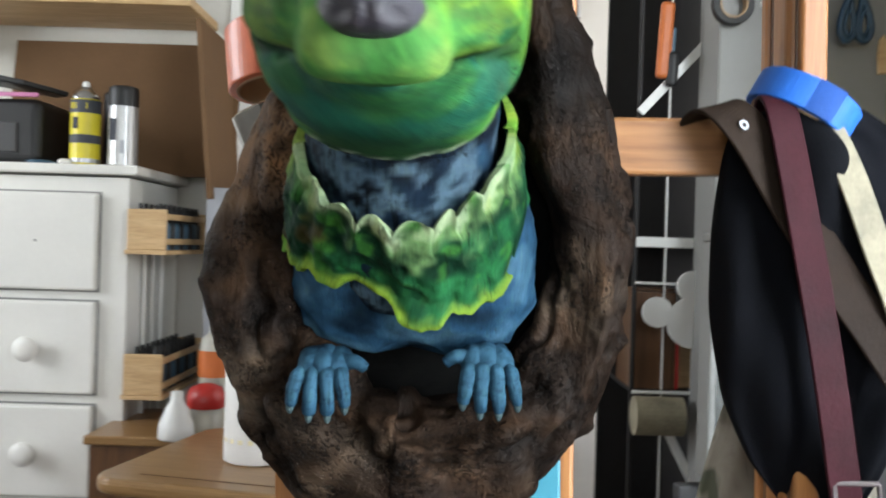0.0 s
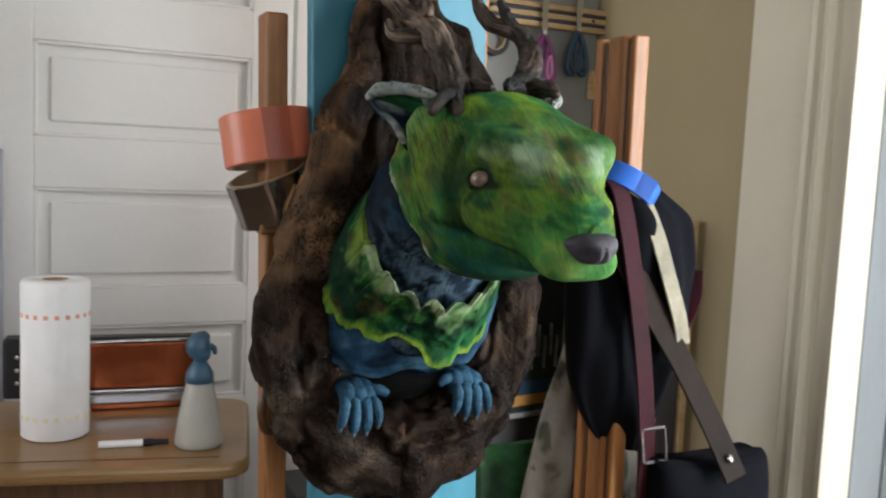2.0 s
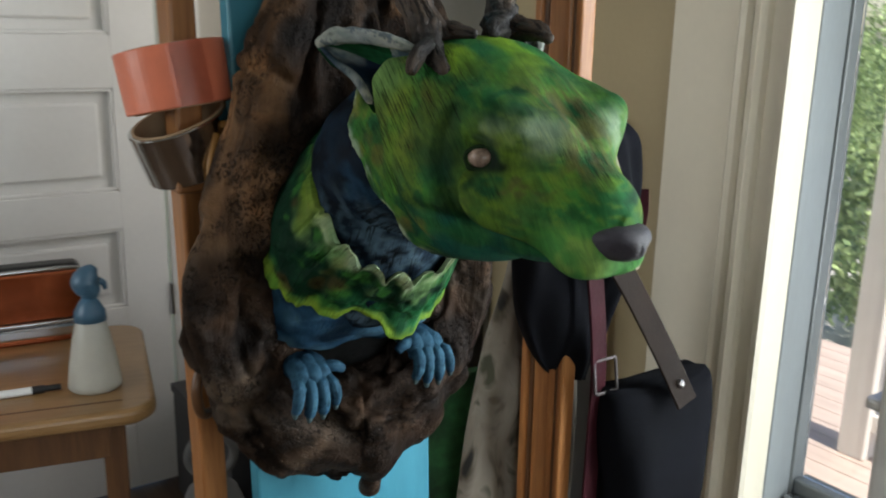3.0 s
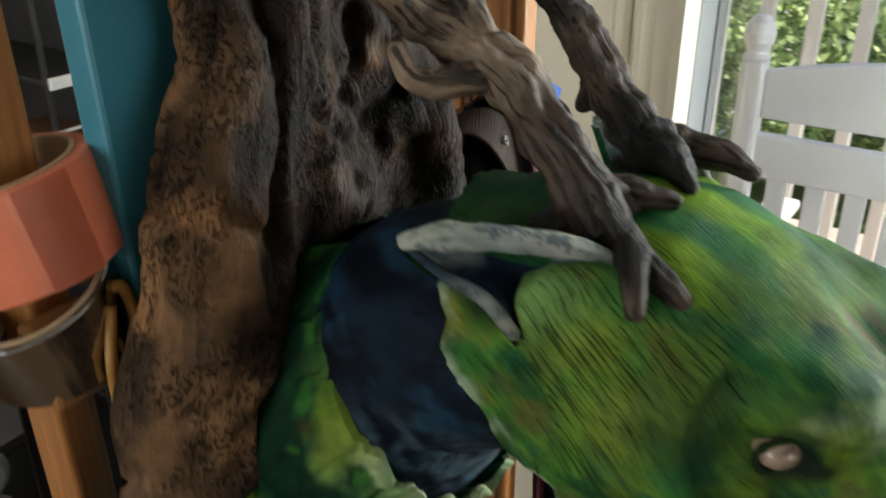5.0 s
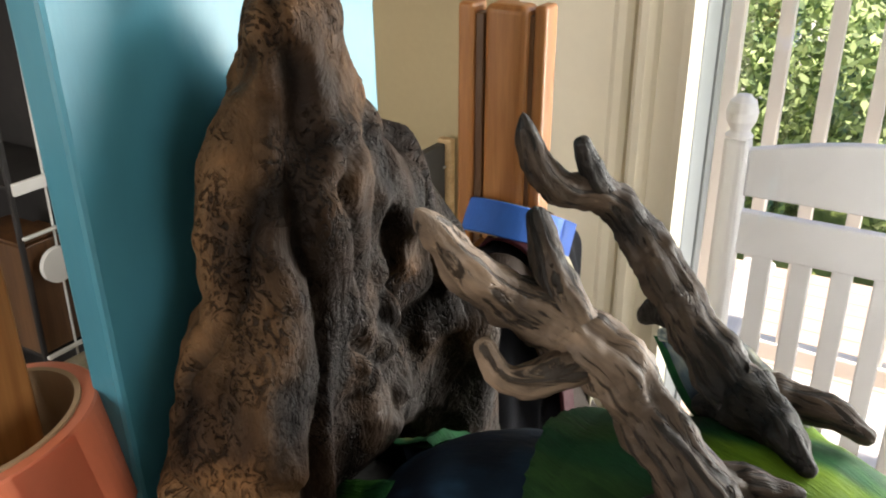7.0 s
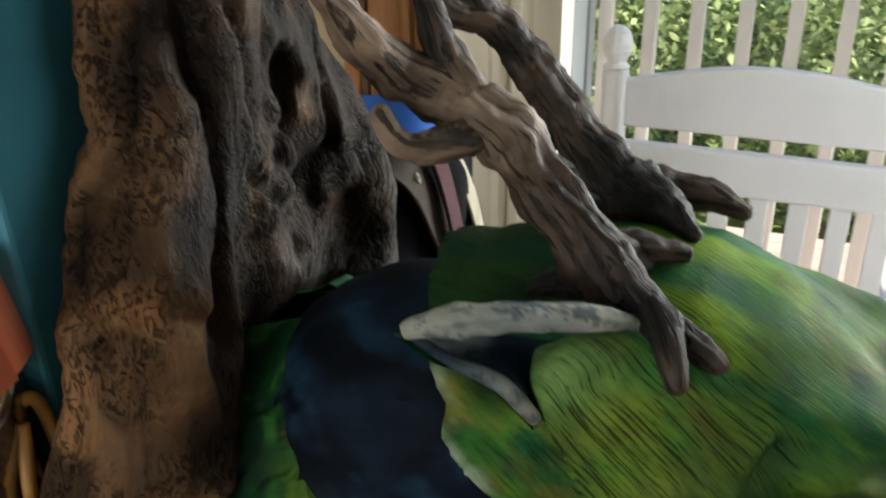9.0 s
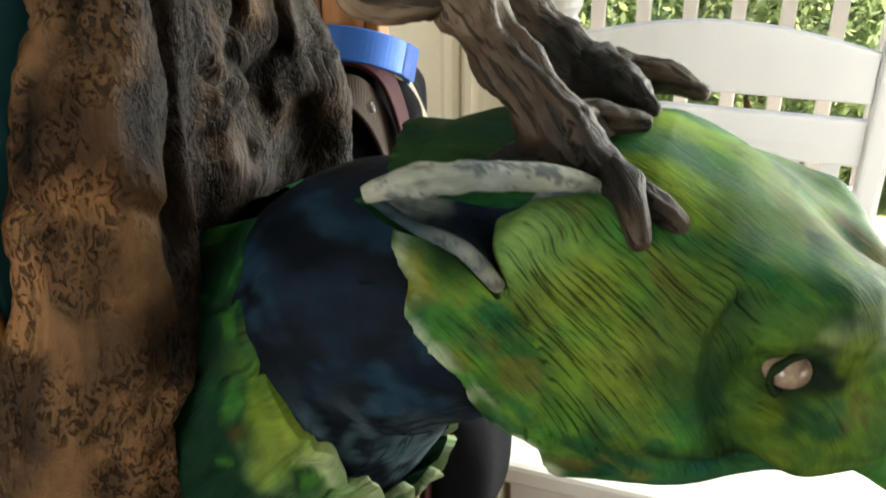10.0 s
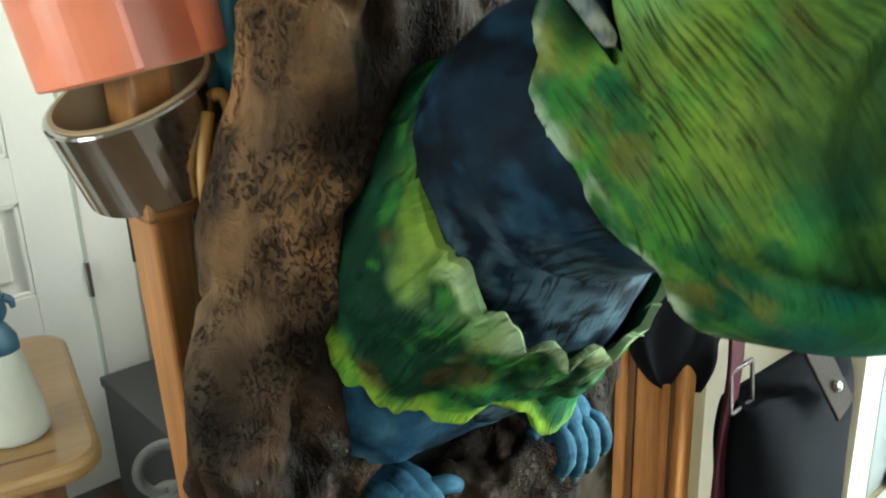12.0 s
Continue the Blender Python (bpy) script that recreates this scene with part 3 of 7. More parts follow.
    col = lerp(umber, tan, step(-0.1, 0.75, t1 + 0.3 * fold + 0.60 * step(-0.03, -0.12, v[:, 0]) * step(1.08, 1.25, v[:, 2]) + 0.60 * step(1.34, 1.40, v[:, 2]) * step(0.02, -0.03, v[:, 0]) + 0.25 * step(1.20, 1.25, v[:, 2]) * step(-0.06, -0.11, v[:, 0]) - 0.06 * step(1.16, 1.08, v[:, 2])))
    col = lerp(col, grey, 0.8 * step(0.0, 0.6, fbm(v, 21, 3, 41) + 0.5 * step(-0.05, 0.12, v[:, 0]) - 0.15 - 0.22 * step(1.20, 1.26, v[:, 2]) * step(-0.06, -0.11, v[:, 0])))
    # black follows the carved cuts and puts their shade into the colour
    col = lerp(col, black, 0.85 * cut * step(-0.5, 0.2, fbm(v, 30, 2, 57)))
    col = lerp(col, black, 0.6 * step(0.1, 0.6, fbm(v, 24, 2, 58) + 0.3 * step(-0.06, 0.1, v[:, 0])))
    # dark paint and painted-in shade together: blacker inwards, to the right and low
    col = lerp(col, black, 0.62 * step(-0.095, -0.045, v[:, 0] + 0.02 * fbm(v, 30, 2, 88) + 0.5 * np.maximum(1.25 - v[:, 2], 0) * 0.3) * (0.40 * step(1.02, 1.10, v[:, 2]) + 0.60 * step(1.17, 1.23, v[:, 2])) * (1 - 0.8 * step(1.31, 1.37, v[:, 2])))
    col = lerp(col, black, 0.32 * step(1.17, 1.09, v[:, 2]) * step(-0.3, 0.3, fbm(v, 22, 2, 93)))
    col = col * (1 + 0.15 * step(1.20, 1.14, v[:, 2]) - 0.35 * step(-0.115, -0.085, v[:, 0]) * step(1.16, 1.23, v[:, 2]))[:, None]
    # lower trunk toned down for shade that the lamps don't give
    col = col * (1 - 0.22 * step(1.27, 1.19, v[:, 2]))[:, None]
    # inner walls of the hollow are blackened to paint in its shade
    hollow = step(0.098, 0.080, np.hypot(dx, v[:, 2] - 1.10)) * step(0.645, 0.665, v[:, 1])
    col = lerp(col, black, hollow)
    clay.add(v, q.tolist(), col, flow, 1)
    # back plate of the hollow, coloured black for the shade inside
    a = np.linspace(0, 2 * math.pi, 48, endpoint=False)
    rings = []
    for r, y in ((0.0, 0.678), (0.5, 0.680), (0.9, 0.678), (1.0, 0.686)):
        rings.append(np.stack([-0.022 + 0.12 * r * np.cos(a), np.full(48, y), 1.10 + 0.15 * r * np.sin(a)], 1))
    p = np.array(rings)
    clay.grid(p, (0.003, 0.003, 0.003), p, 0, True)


def limb(clay, pts, radii, col, m, n=48, sides=20, rough=0.08, seed=1, ridges=0.0, tip=True, mottle=0.0):
    """A tapering limb with lumps and grooves along it."""
    c = spline(pts, n)
    r = np.interp(np.linspace(0, len(radii) - 1, n), np.arange(len(radii)), radii)
    if tip:
        k = max(3, n // 12)
        r[-k:] *= np.sqrt(np.clip(1 - np.linspace(0, 1, k) ** 2, 0.0004, 1))
    t, u, v = frames_along(c)
    a = np.linspace(0, 2 * math.pi, sides, endpoint=False)
    ring = np.cos(a)[None, :, None] * u[:, None] + np.sin(a)[None, :, None] * v[:, None]
    s = np.concatenate([[0], np.cumsum(np.linalg.norm(np.diff(c, axis=0), axis=1))])
    base = c[:, None] + ring * r[:, None, None]
    lump = fbm(base.reshape(-1, 3), 90, 3, seed).reshape(n, sides)
    groove = fbm(np.stack([np.repeat(s, sides) * 14, np.tile(np.cos(a) * 3, n), np.tile(np.sin(a) * 3, n)], 1), 1.0, 3, seed + 9).reshape(n, sides)
    rr = r[:, None] * (1 + rough * lump - ridges * np.abs(groove))
    p = c[:, None] + ring * rr[..., None]
    flow = np.stack([np.repeat(s, sides).reshape(n, sides), np.cos(a)[None, :] * r[:, None], np.sin(a)[None, :] * r[:, None]], -1)
    colr = np.broadcast_to(np.asarray(col, float), (n, 3)) if np.ndim(col) < 2 else lerp_rows(col, n)
    colv = np.repeat(colr[:, None], sides, 1)
    if mottle:
        spots = fbm(p.reshape(-1, 3) * np.array([1.0, 0.5, 1.8]), 150, 5, seed + 40, 0.75).reshape(n, sides)
        colv = lerp(colv, colv * np.array([0.26, 0.33, 0.42]), mottle * step(0.10, 0.7, spots))
    clay.grid(p, colv, flow, m, True)


def lerp_rows(rows, n):
    rows = np.asarray(rows, float)
    t = np.linspace(0, len(rows) - 1, n)
    return np.stack([np.interp(t, np.arange(len(rows)), rows[:, k]) for k in range(3)], 1)


CX = -0.029
G_YEL, G_LIME, G_MID, G_DEEP, G_TEAL = (0.160, 0.240, 0.020), (0.048, 0.190, 0.028), (0.013, 0.105, 0.036), (0.002, 0.022, 0.010), (0.004, 0.055, 0.038)
MINT, BLUE, NAVY = (0.27, 0.35, 0.25), (0.014, 0.050, 0.100), (0.002, 0.004, 0.009)


def greens(p, seed=0):
    """Blotched greens brushed into one another."""
    q = p * np.array([1.0, 0.7, 1.2])
    a = fbm(q, 20, 3, 61 + seed)
    b = fbm(q, 34, 3, 71 + seed)
    c = lerp(G_MID, G_LIME, step(-0.25, 0.5, a))
    c = lerp(c, G_YEL, step(0.15, 0.75, b) * 0.55)
    c = lerp(c, G_DEEP, step(0.15, 0.8, -a) * 0.7)
    c = lerp(c, G_TEAL, step(0.2, 0.8, fbm(q, 16, 2, 83 + seed)) * 0.6)
    m = fbm(np.stack([q[:, 0], q[:, 1] + q[:, 2], 3.0 * (q[:, 2] - q[:, 1])], 1), 55, 3, 97 + seed)
    c = lerp(c, G_DEEP, 0.40 * step(0.1, 0.6, m))
    return lerp(c, G_YEL, 0.40 * step(0.0, 0.5, -m))


# sections of the head from the nose back: y, half width, top, bottom, height of the widest point
HEAD = np.array([
    (0.3180, 0.006, 1.199, 1.180, 1.190), (0.3205, 0.013, 1.206, 1.171, 1.188), (0.3260, 0.020, 1.213, 1.163, 1.185),
    (0.3360, 0.026, 1.219, 1.157, 1.182), (0.3480, 0.0295, 1.231, 1.156, 1.183), (0.3620, 0.0355, 1.245, 1.155, 1.188),
    (0.3780, 0.050, 1.259, 1.153, 1.197), (0.3950, 0.059, 1.271, 1.152, 1.202), (0.4150, 0.065, 1.282, 1.150, 1.206),
    (0.4400, 0.069, 1.291, 1.147, 1.208), (0.4650, 0.069, 1.293, 1.143, 1.208), (0.4900, 0.069, 1.291, 1.146, 1.212),
    (0.5100, 0.068, 1.287, 1.152, 1.216), (0.5240, 0.067, 1.282, 1.158, 1.219), (0.5300, 0.066, 1.279, 1.162, 1.220),
    (0.5285, 0.060, 1.272, 1.168, 1.220), (0.5200, 0.050, 1.260, 1.176, 1.220), (0.5150, 0.030, 1.245, 1.195, 1.220)])


def bump_at(P, at, size, mirror=True):
    """A soft mound of height 1 round a point of the head, on both sides."""
    d = np.exp(-(((P - np.array(at)) / np.array(size)) ** 2).sum(-1))
    if mirror:
        at2 = (2 * CX - at[0], at[1], at[2])
        d = d + np.exp(-(((P - np.array(at2)) / np.array(size)) ** 2).sum(-1))
    return d


def head(clay):
    h = 0.0018
    lo, hi = np.array([CX - 0.088, 0.306, 1.132]), np.array([CX + 0.088, 0.566, 1.306])
    n = np.ceil((hi - lo) / h).astype(int)
    gx, gy, gz = np.meshgrid(*[lo[k] + h * np.arange(n[k]) for k in range(3)], indexing='ij')
    P = np.stack([gx, gy, gz], -1).reshape(-1, 3)
    P = P + 0.0016 * np.stack([vnoise(P, 40, 3), vnoise(P, 44, 5), vnoise(P, 42, 7)], 1)
    ax, y, z = np.abs(P[:, 0] - CX), P[:, 1], P[:, 2]
    yt = HEAD[:15, 0]
    w, zt, zb, zc = (np.interp(y, yt, HEAD[:15, c]) for c in (1, 2, 3, 4))
    zm = np.interp(y, [0.32, 0.335, 0.348, 0.358, 0.37, 0.39, 0.416, 0.45], [1.158, 1.157, 1.161, 1.169, 1.178, 1.186, 1.190, 1.193])
    # the jaw lies back under the upper lip
    jaw = step(0.001, -0.003, z - zm) * step(0.44, 0.40, y)
    w = w + 0.003 * step(0.50, 0.53, y)
    hh = np.where(z > zc, zt - zc, zc - zb)
    pw = np.where(z > zc, 2.0 + 0.55 * step(0.345, 0.385, y) * step(0.53, 0.44, y), 2.1)
    q = (ax / w) ** pw + (np.abs(z - zc) / hh) ** pw
    d = (q ** (1 / pw) - 1) * np.minimum(w, hh) * 0.95
    d = np.maximum(d, 0.3165 - y)

    def ball(c, r):
        k = np.sqrt((((np.stack([ax, y, z], 1) - np.array(c)) / np.array(r)) ** 2).sum(1))
        return (k - 1) * min(r)
    M = np.stack([ax, y, z], 1)
    d = smin(d, ball((0.0125, 0.3380, 1.1735), (0.0165, 0.0175, 0.0125)), 0.008)      # lip pads
    d = smin(d, ball((0.0, 0.345, 1.196), (0.024, 0.024, 0.022)), 0.010)
    cheek, _ = seg_field(M, [(0.036, 0.366, 1.194), (0.048, 0.388, 1.203)], [0.010, 0.013])
    d = smin(d, cheek, 0.014)
    brow, _ = seg_field(M, [(0.014, 0.366, 1.236), (0.034, 0.374, 1.244), (0.043, 0.382, 1.249), (0.049, 0.402, 1.251)], [0.007, 0.0105, 0.0105, 0.008])
    d = smin(d, brow, 0.022)
    socket = ball((0.062, 0.3875, 1.2258), (0.016, 0.0155, 0.0105))
    d = -smin(-d, socket, 0.007)
    # the cheek's dome ends in a step behind the eye
    yb = np.interp(z, [1.185, 1.20, 1.225, 1.24, 1.255], [0.405, 0.413, 0.420, 0.418, 0.410])
    temple = step(0.0015, -0.0025, y - yb) * step(-0.026, -0.008, y - yb) * step(1.264, 1.250, z) * step(1.180, 1.192, z) * step(0.03, 0.045, ax)
    d = d + 0.0062 * temple
    d = d + 0.0035 * np.exp(-(((M - np.array([0.0, 0.372, 1.25])) / np.array([0.010, 0.026, 0.02])) ** 2).sum(1))
    d = d + 0.0075 * jaw * step(0.44, 0.39, y) * step(0.335, 0.36, y) + 0.0035 * jaw * step(0.345, 0.325, y)
    d = d + 0.0052 * np.exp(-((z - zm) / 0.0030) ** 2) * step(0.44, 0.395, y)
    lobe, _ = seg_field(M, [(0.046, 0.456, 1.275), (0.057, 0.473, 1.271), (0.060, 0.482, 1.262), (0.060, 0.478, 1.248)], [0.006, 0.0075, 0.0070, 0.006])
    d = smin(d, lobe, 0.009)
    d = d + 0.0028 * step(0.0, 0.005, y - (0.4815 - 0.60 * (1.25 - z))) * step(1.262, 1.248, z) * step(1.16, 1.18, z)
    d = -smin(-d, ball((0.072, 0.504, 1.262), (0.026, 0.0130, 0.0165)), 0.004)
    d = -smin(-d, ball((0.041, 0.366, 1.171), (0.011, 0.014, 0.0075)), 0.008)
    ang = np.arctan2(z - zc, ax)
    wave = np.abs(np.sin(ang * 7.5 + 0.4)) * 0.6 + 0.4 * vnoise(np.stack([ang * 9, 0 * ang, 0 * ang], 1), 1.0, 4)
    yr = np.interp(z, [1.14, 1.176, 1.196, 1.23, 1.262, 1.285], [0.458, 0.470, 0.489, 0.517, 0.530, 0.552]) + 0.0055 * wave * step(1.272, 1.25, z)
    shell = d
    d = np.maximum(d, (y - yr) * 0.8)
    d = -smin(-d, np.maximum(shell + 0.0055, (yr - 0.020 - y)), 0.003)
    F = d.reshape(gx.shape)
    v, quads = surface_nets(F, lo, h)
    idx = np.clip(np.round((v - lo) / h).astype(int), 0, np.array(gx.shape) - 1)
    pick = lambda f: f.reshape(gx.shape)[tuple(idx.T)]
    X, Y, Z, zmv, inner = v[:, 0], v[:, 1], v[:, 2], pick(zm), pick(shell)
    side, yrv, tmp = np.abs(X - CX), pick(yr), pick(temple)
    B = lambda at, size: np.clip(bump_at(v, at, size), 0, 1)
    col = greens(v)
    swirl = np.sin((Y * 1.0 + Z * 0.55 + side * 0.9) * 120 + 2.6 * fbm(v, 16, 3, 91))
    col = lerp(col, G_DEEP, 0.35 * step(0.2, 0.95, swirl) * step(0.36, 0.40, Y))
    col = lerp(col, G_LIME, 0.6 * step(0.4, 0.95, -swirl) * step(0.37, 0.42, Y))
    # greens brushed lengthways over the crown
    crown = step(1.238, 1.284, Z) * step(0.39, 0.44, Y)
    lane = np.sin((X - CX) * 190 + 2.0 * fbm(v * np.array([1, 0.4, 1]), 22, 3, 17) + 0.8)
    col = lerp(col, lerp(G_MID, (0.150, 0.260, 0.020), step(-0.5, 0.9, lane)), 0.8 * crown)
    col = lerp(col, (0.006, 0.062, 0.020), 0.6 * step(1.235, 1.255, Z) * step(0.425, 0.385, Y) * step(-0.3, 0.4, fbm(v * np.array([1.6, 0.7, 1]), 38, 3, 61)))
    # dark greens paint shade into the temple step and under the cheek
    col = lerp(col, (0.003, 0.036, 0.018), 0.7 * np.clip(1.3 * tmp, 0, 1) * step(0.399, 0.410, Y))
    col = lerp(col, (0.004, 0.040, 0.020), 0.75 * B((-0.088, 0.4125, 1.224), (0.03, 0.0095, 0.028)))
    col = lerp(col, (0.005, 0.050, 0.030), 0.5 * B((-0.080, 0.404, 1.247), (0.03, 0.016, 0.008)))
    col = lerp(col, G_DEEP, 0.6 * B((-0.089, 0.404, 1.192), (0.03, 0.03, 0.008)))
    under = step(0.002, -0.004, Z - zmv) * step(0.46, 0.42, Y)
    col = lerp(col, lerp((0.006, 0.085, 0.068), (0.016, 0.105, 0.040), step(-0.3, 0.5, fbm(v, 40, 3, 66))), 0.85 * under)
    # underside of the jaw is darkened in colour as its shade
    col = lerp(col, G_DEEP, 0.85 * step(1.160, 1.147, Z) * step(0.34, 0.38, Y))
    lips = step(1.198, 1.184, Z) * step(0.37, 0.35, Y) * (1 - under)
    col = lerp(col, lerp((0.050, 0.190, 0.045), (0.140, 0.250, 0.060), step(-0.2, 0.5, fbm(v, 60, 2, 19))), 0.85 * lips)
    olive = (0.085, 0.075, 0.028)
    bridge = step(0.030, 0.012, side) * step(0.325, 0.345, Y) * step(0.41, 0.375, Y) * step(1.198, 1.212, Z)
    col = lerp(col, olive, 0.8 * bridge * step(-0.35, 0.35, fbm(v * np.array([5, 1, 1]), 70, 3, 15)))
    # pit at the mouth's corner is coloured deep for its shade
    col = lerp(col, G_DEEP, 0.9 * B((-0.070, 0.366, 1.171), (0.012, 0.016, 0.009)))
    col = lerp(col, MINT, 0.90 * B((-0.060, 0.366, 1.242), (0.013, 0.015, 0.009)) * step(-0.6, 0.3, fbm(v, 110, 2, 35)))
    col = lerp(col, MINT, 0.55 * B((-0.080, 0.378, 1.2435), (0.016, 0.012, 0.0050)) * step(-0.7, 0.2, fbm(v, 90, 2, 36)))
    col = lerp(col, MINT, 0.6 * B((-0.056, 0.360, 1.235), (0.010, 0.010, 0.007)) * step(-0.6, 0.3, fbm(v, 110, 2, 37)))
    col = lerp(col, G_YEL, 0.85 * B((-0.082, 0.378, 1.216), (0.026, 0.026, 0.024)) * step(-0.7, 0.2, fbm(v, 60, 3, 21)))
    col = lerp(col, olive, 0.75 * step(0.25, 0.6, fbm(v * np.array([1, 1, 1.5]), 85, 3, 25)) * B((-0.075, 0.365, 1.214), (0.03, 0.03, 0.02)))
    col = lerp(col, (0.190, 0.230, 0.026), 0.7 * B((-0.090, 0.452, 1.238), (0.035, 0.028, 0.030)) * step(-0.6, 0.3, fbm(v, 40, 3, 53)))
    ochre = (0.15, 0.10, 0.025)
    col = lerp(col, ochre, 0.5 * step(0.25, 0.7, fbm(v, 46, 3, 27)) * step(0.05, 0.06, side) * step(0.40, 0.43, Y))
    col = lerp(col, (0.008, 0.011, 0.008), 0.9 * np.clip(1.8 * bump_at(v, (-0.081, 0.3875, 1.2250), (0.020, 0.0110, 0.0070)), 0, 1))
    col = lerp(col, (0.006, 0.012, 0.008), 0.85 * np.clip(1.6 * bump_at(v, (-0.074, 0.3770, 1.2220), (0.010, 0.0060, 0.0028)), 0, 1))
    # mouth line gets deep green as the shade of its crease
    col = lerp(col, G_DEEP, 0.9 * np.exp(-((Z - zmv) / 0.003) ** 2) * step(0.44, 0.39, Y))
    fringe = step(-0.012, -0.003, Y - yrv) * step(1.276, 1.255, Z)
    col = lerp(col, (0.34, 0.40, 0.31), 0.8 * fringe * step(-0.5, 0.4, fbm(v, 120, 2, 5)))
    # crown behind the antlers is coloured dark for the shadow there
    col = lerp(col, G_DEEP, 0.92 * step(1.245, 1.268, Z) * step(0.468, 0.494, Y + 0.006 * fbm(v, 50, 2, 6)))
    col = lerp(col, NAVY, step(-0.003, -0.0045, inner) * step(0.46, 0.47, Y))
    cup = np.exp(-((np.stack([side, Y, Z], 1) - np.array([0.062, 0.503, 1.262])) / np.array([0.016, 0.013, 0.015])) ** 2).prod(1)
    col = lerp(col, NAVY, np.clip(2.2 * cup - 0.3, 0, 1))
    col = lerp(col, lerp(G_LIME, (0.26, 0.36, 0.15), 0.5 + 0 * Y), 0.9 * np.clip(1.8 * np.exp(-((np.stack([side, Y, Z], 1) - np.array([0.064, 0.479, 1.270])) / np.array([0.018, 0.014, 0.014])) ** 2).prod(1), 0, 1))
    flow = np.stack([0.9 * Y + Z, 0.80 * Z - 0.85 * Y + 1.6 * (X - CX), X], -1)
    scratch = np.clip(1.15 * bump_at(v, (-0.092, 0.447, 1.230), (0.03, 0.036, 0.042)) + 1.2 * bump_at(v, (-0.085, 0.440, 1.264), (0.03, 0.028, 0.016)) + 0.9 * bump_at(v, (CX, 0.360, 1.222), (0.02, 0.024, 0.02), False), 0, 1)
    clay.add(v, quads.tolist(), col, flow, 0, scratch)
    # nose pad
    n1, n2 = 40, 56
    th, ph = np.meshgrid(np.linspace(0.02, math.pi - 0.02, n1), np.linspace(0, 2 * math.pi, n2, endpoint=False), indexing='ij')
    sx_, sy_, sz_ = np.sin(th) * np.cos(ph), np.cos(th), np.sin(th) * np.sin(ph)
    wide = 1 + 0.28 * sz_
    p = np.stack([CX + 0.0196 * np.sign(sx_) * np.abs(sx_) ** 0.8 * wide, 0.3190 - 0.0130 * sy_ + 0.010 * sx_ ** 2, 1.1845 + 0.0104 * np.sign(sz_) * np.abs(sz_) ** 0.85 - 0.002 * sx_ ** 2], -1)
    for s in (-1, 1):
        dd = np.exp(-(((p - np.array([CX + s * 0.0105, 0.307, 1.181])) / np.array([0.0048, 0.009, 0.0036])) ** 2).sum(-1))
        p[..., 1] += 0.0035 * dd
    cleft = np.exp(-((p[..., 0] - CX) / 0.0016) ** 2) * step(1.188, 1.180, p[..., 2])
    p[..., 1] += 0.0016 * cleft
    clay.grid(p, (0.02, 0.02, 0.028), p, 4, True)
    # eyes with lids
    for s in (-1, 1):
        c = np.array([CX + s * 0.0478, 0.3912, 1.2258])
        th, ph = np.meshgrid(np.linspace(0.02, math.pi - 0.02, 20), np.linspace(0, 2 * math.pi, 28, endpoint=False), indexing='ij')
        p = c + 0.0077 * np.stack([np.sin(th) * np.cos(ph), 1.05 * np.cos(th), 0.84 * np.sin(th) * np.sin(ph)], -1)
        clay.grid(p, (0.30, 0.21, 0.16), p, 3, True)
        f = np.array([s * 0.82, -0.57, 0.0])
        side_ = np.array([s * 0.57, 0.82, 0.0])
        pts = [c + f * 0.0032 + side_ * (0.0086 + 0.0006 * math.sin(3 * e)) * math.cos(e) + np.array([0, 0, (0.0068 + 0.0004 * math.cos(2 * e)) * math.sin(e) - 0.0018 * math.cos(e)]) for e in np.linspace(0, 6.2832, 17)]
        limb(clay, pts, [0.0016, 0.0012, 0.0019, 0.0015] * 4 + [0.0016], (0.010, 0.024, 0.008), 0, 60, 10, 0.3, 5, tip=False)


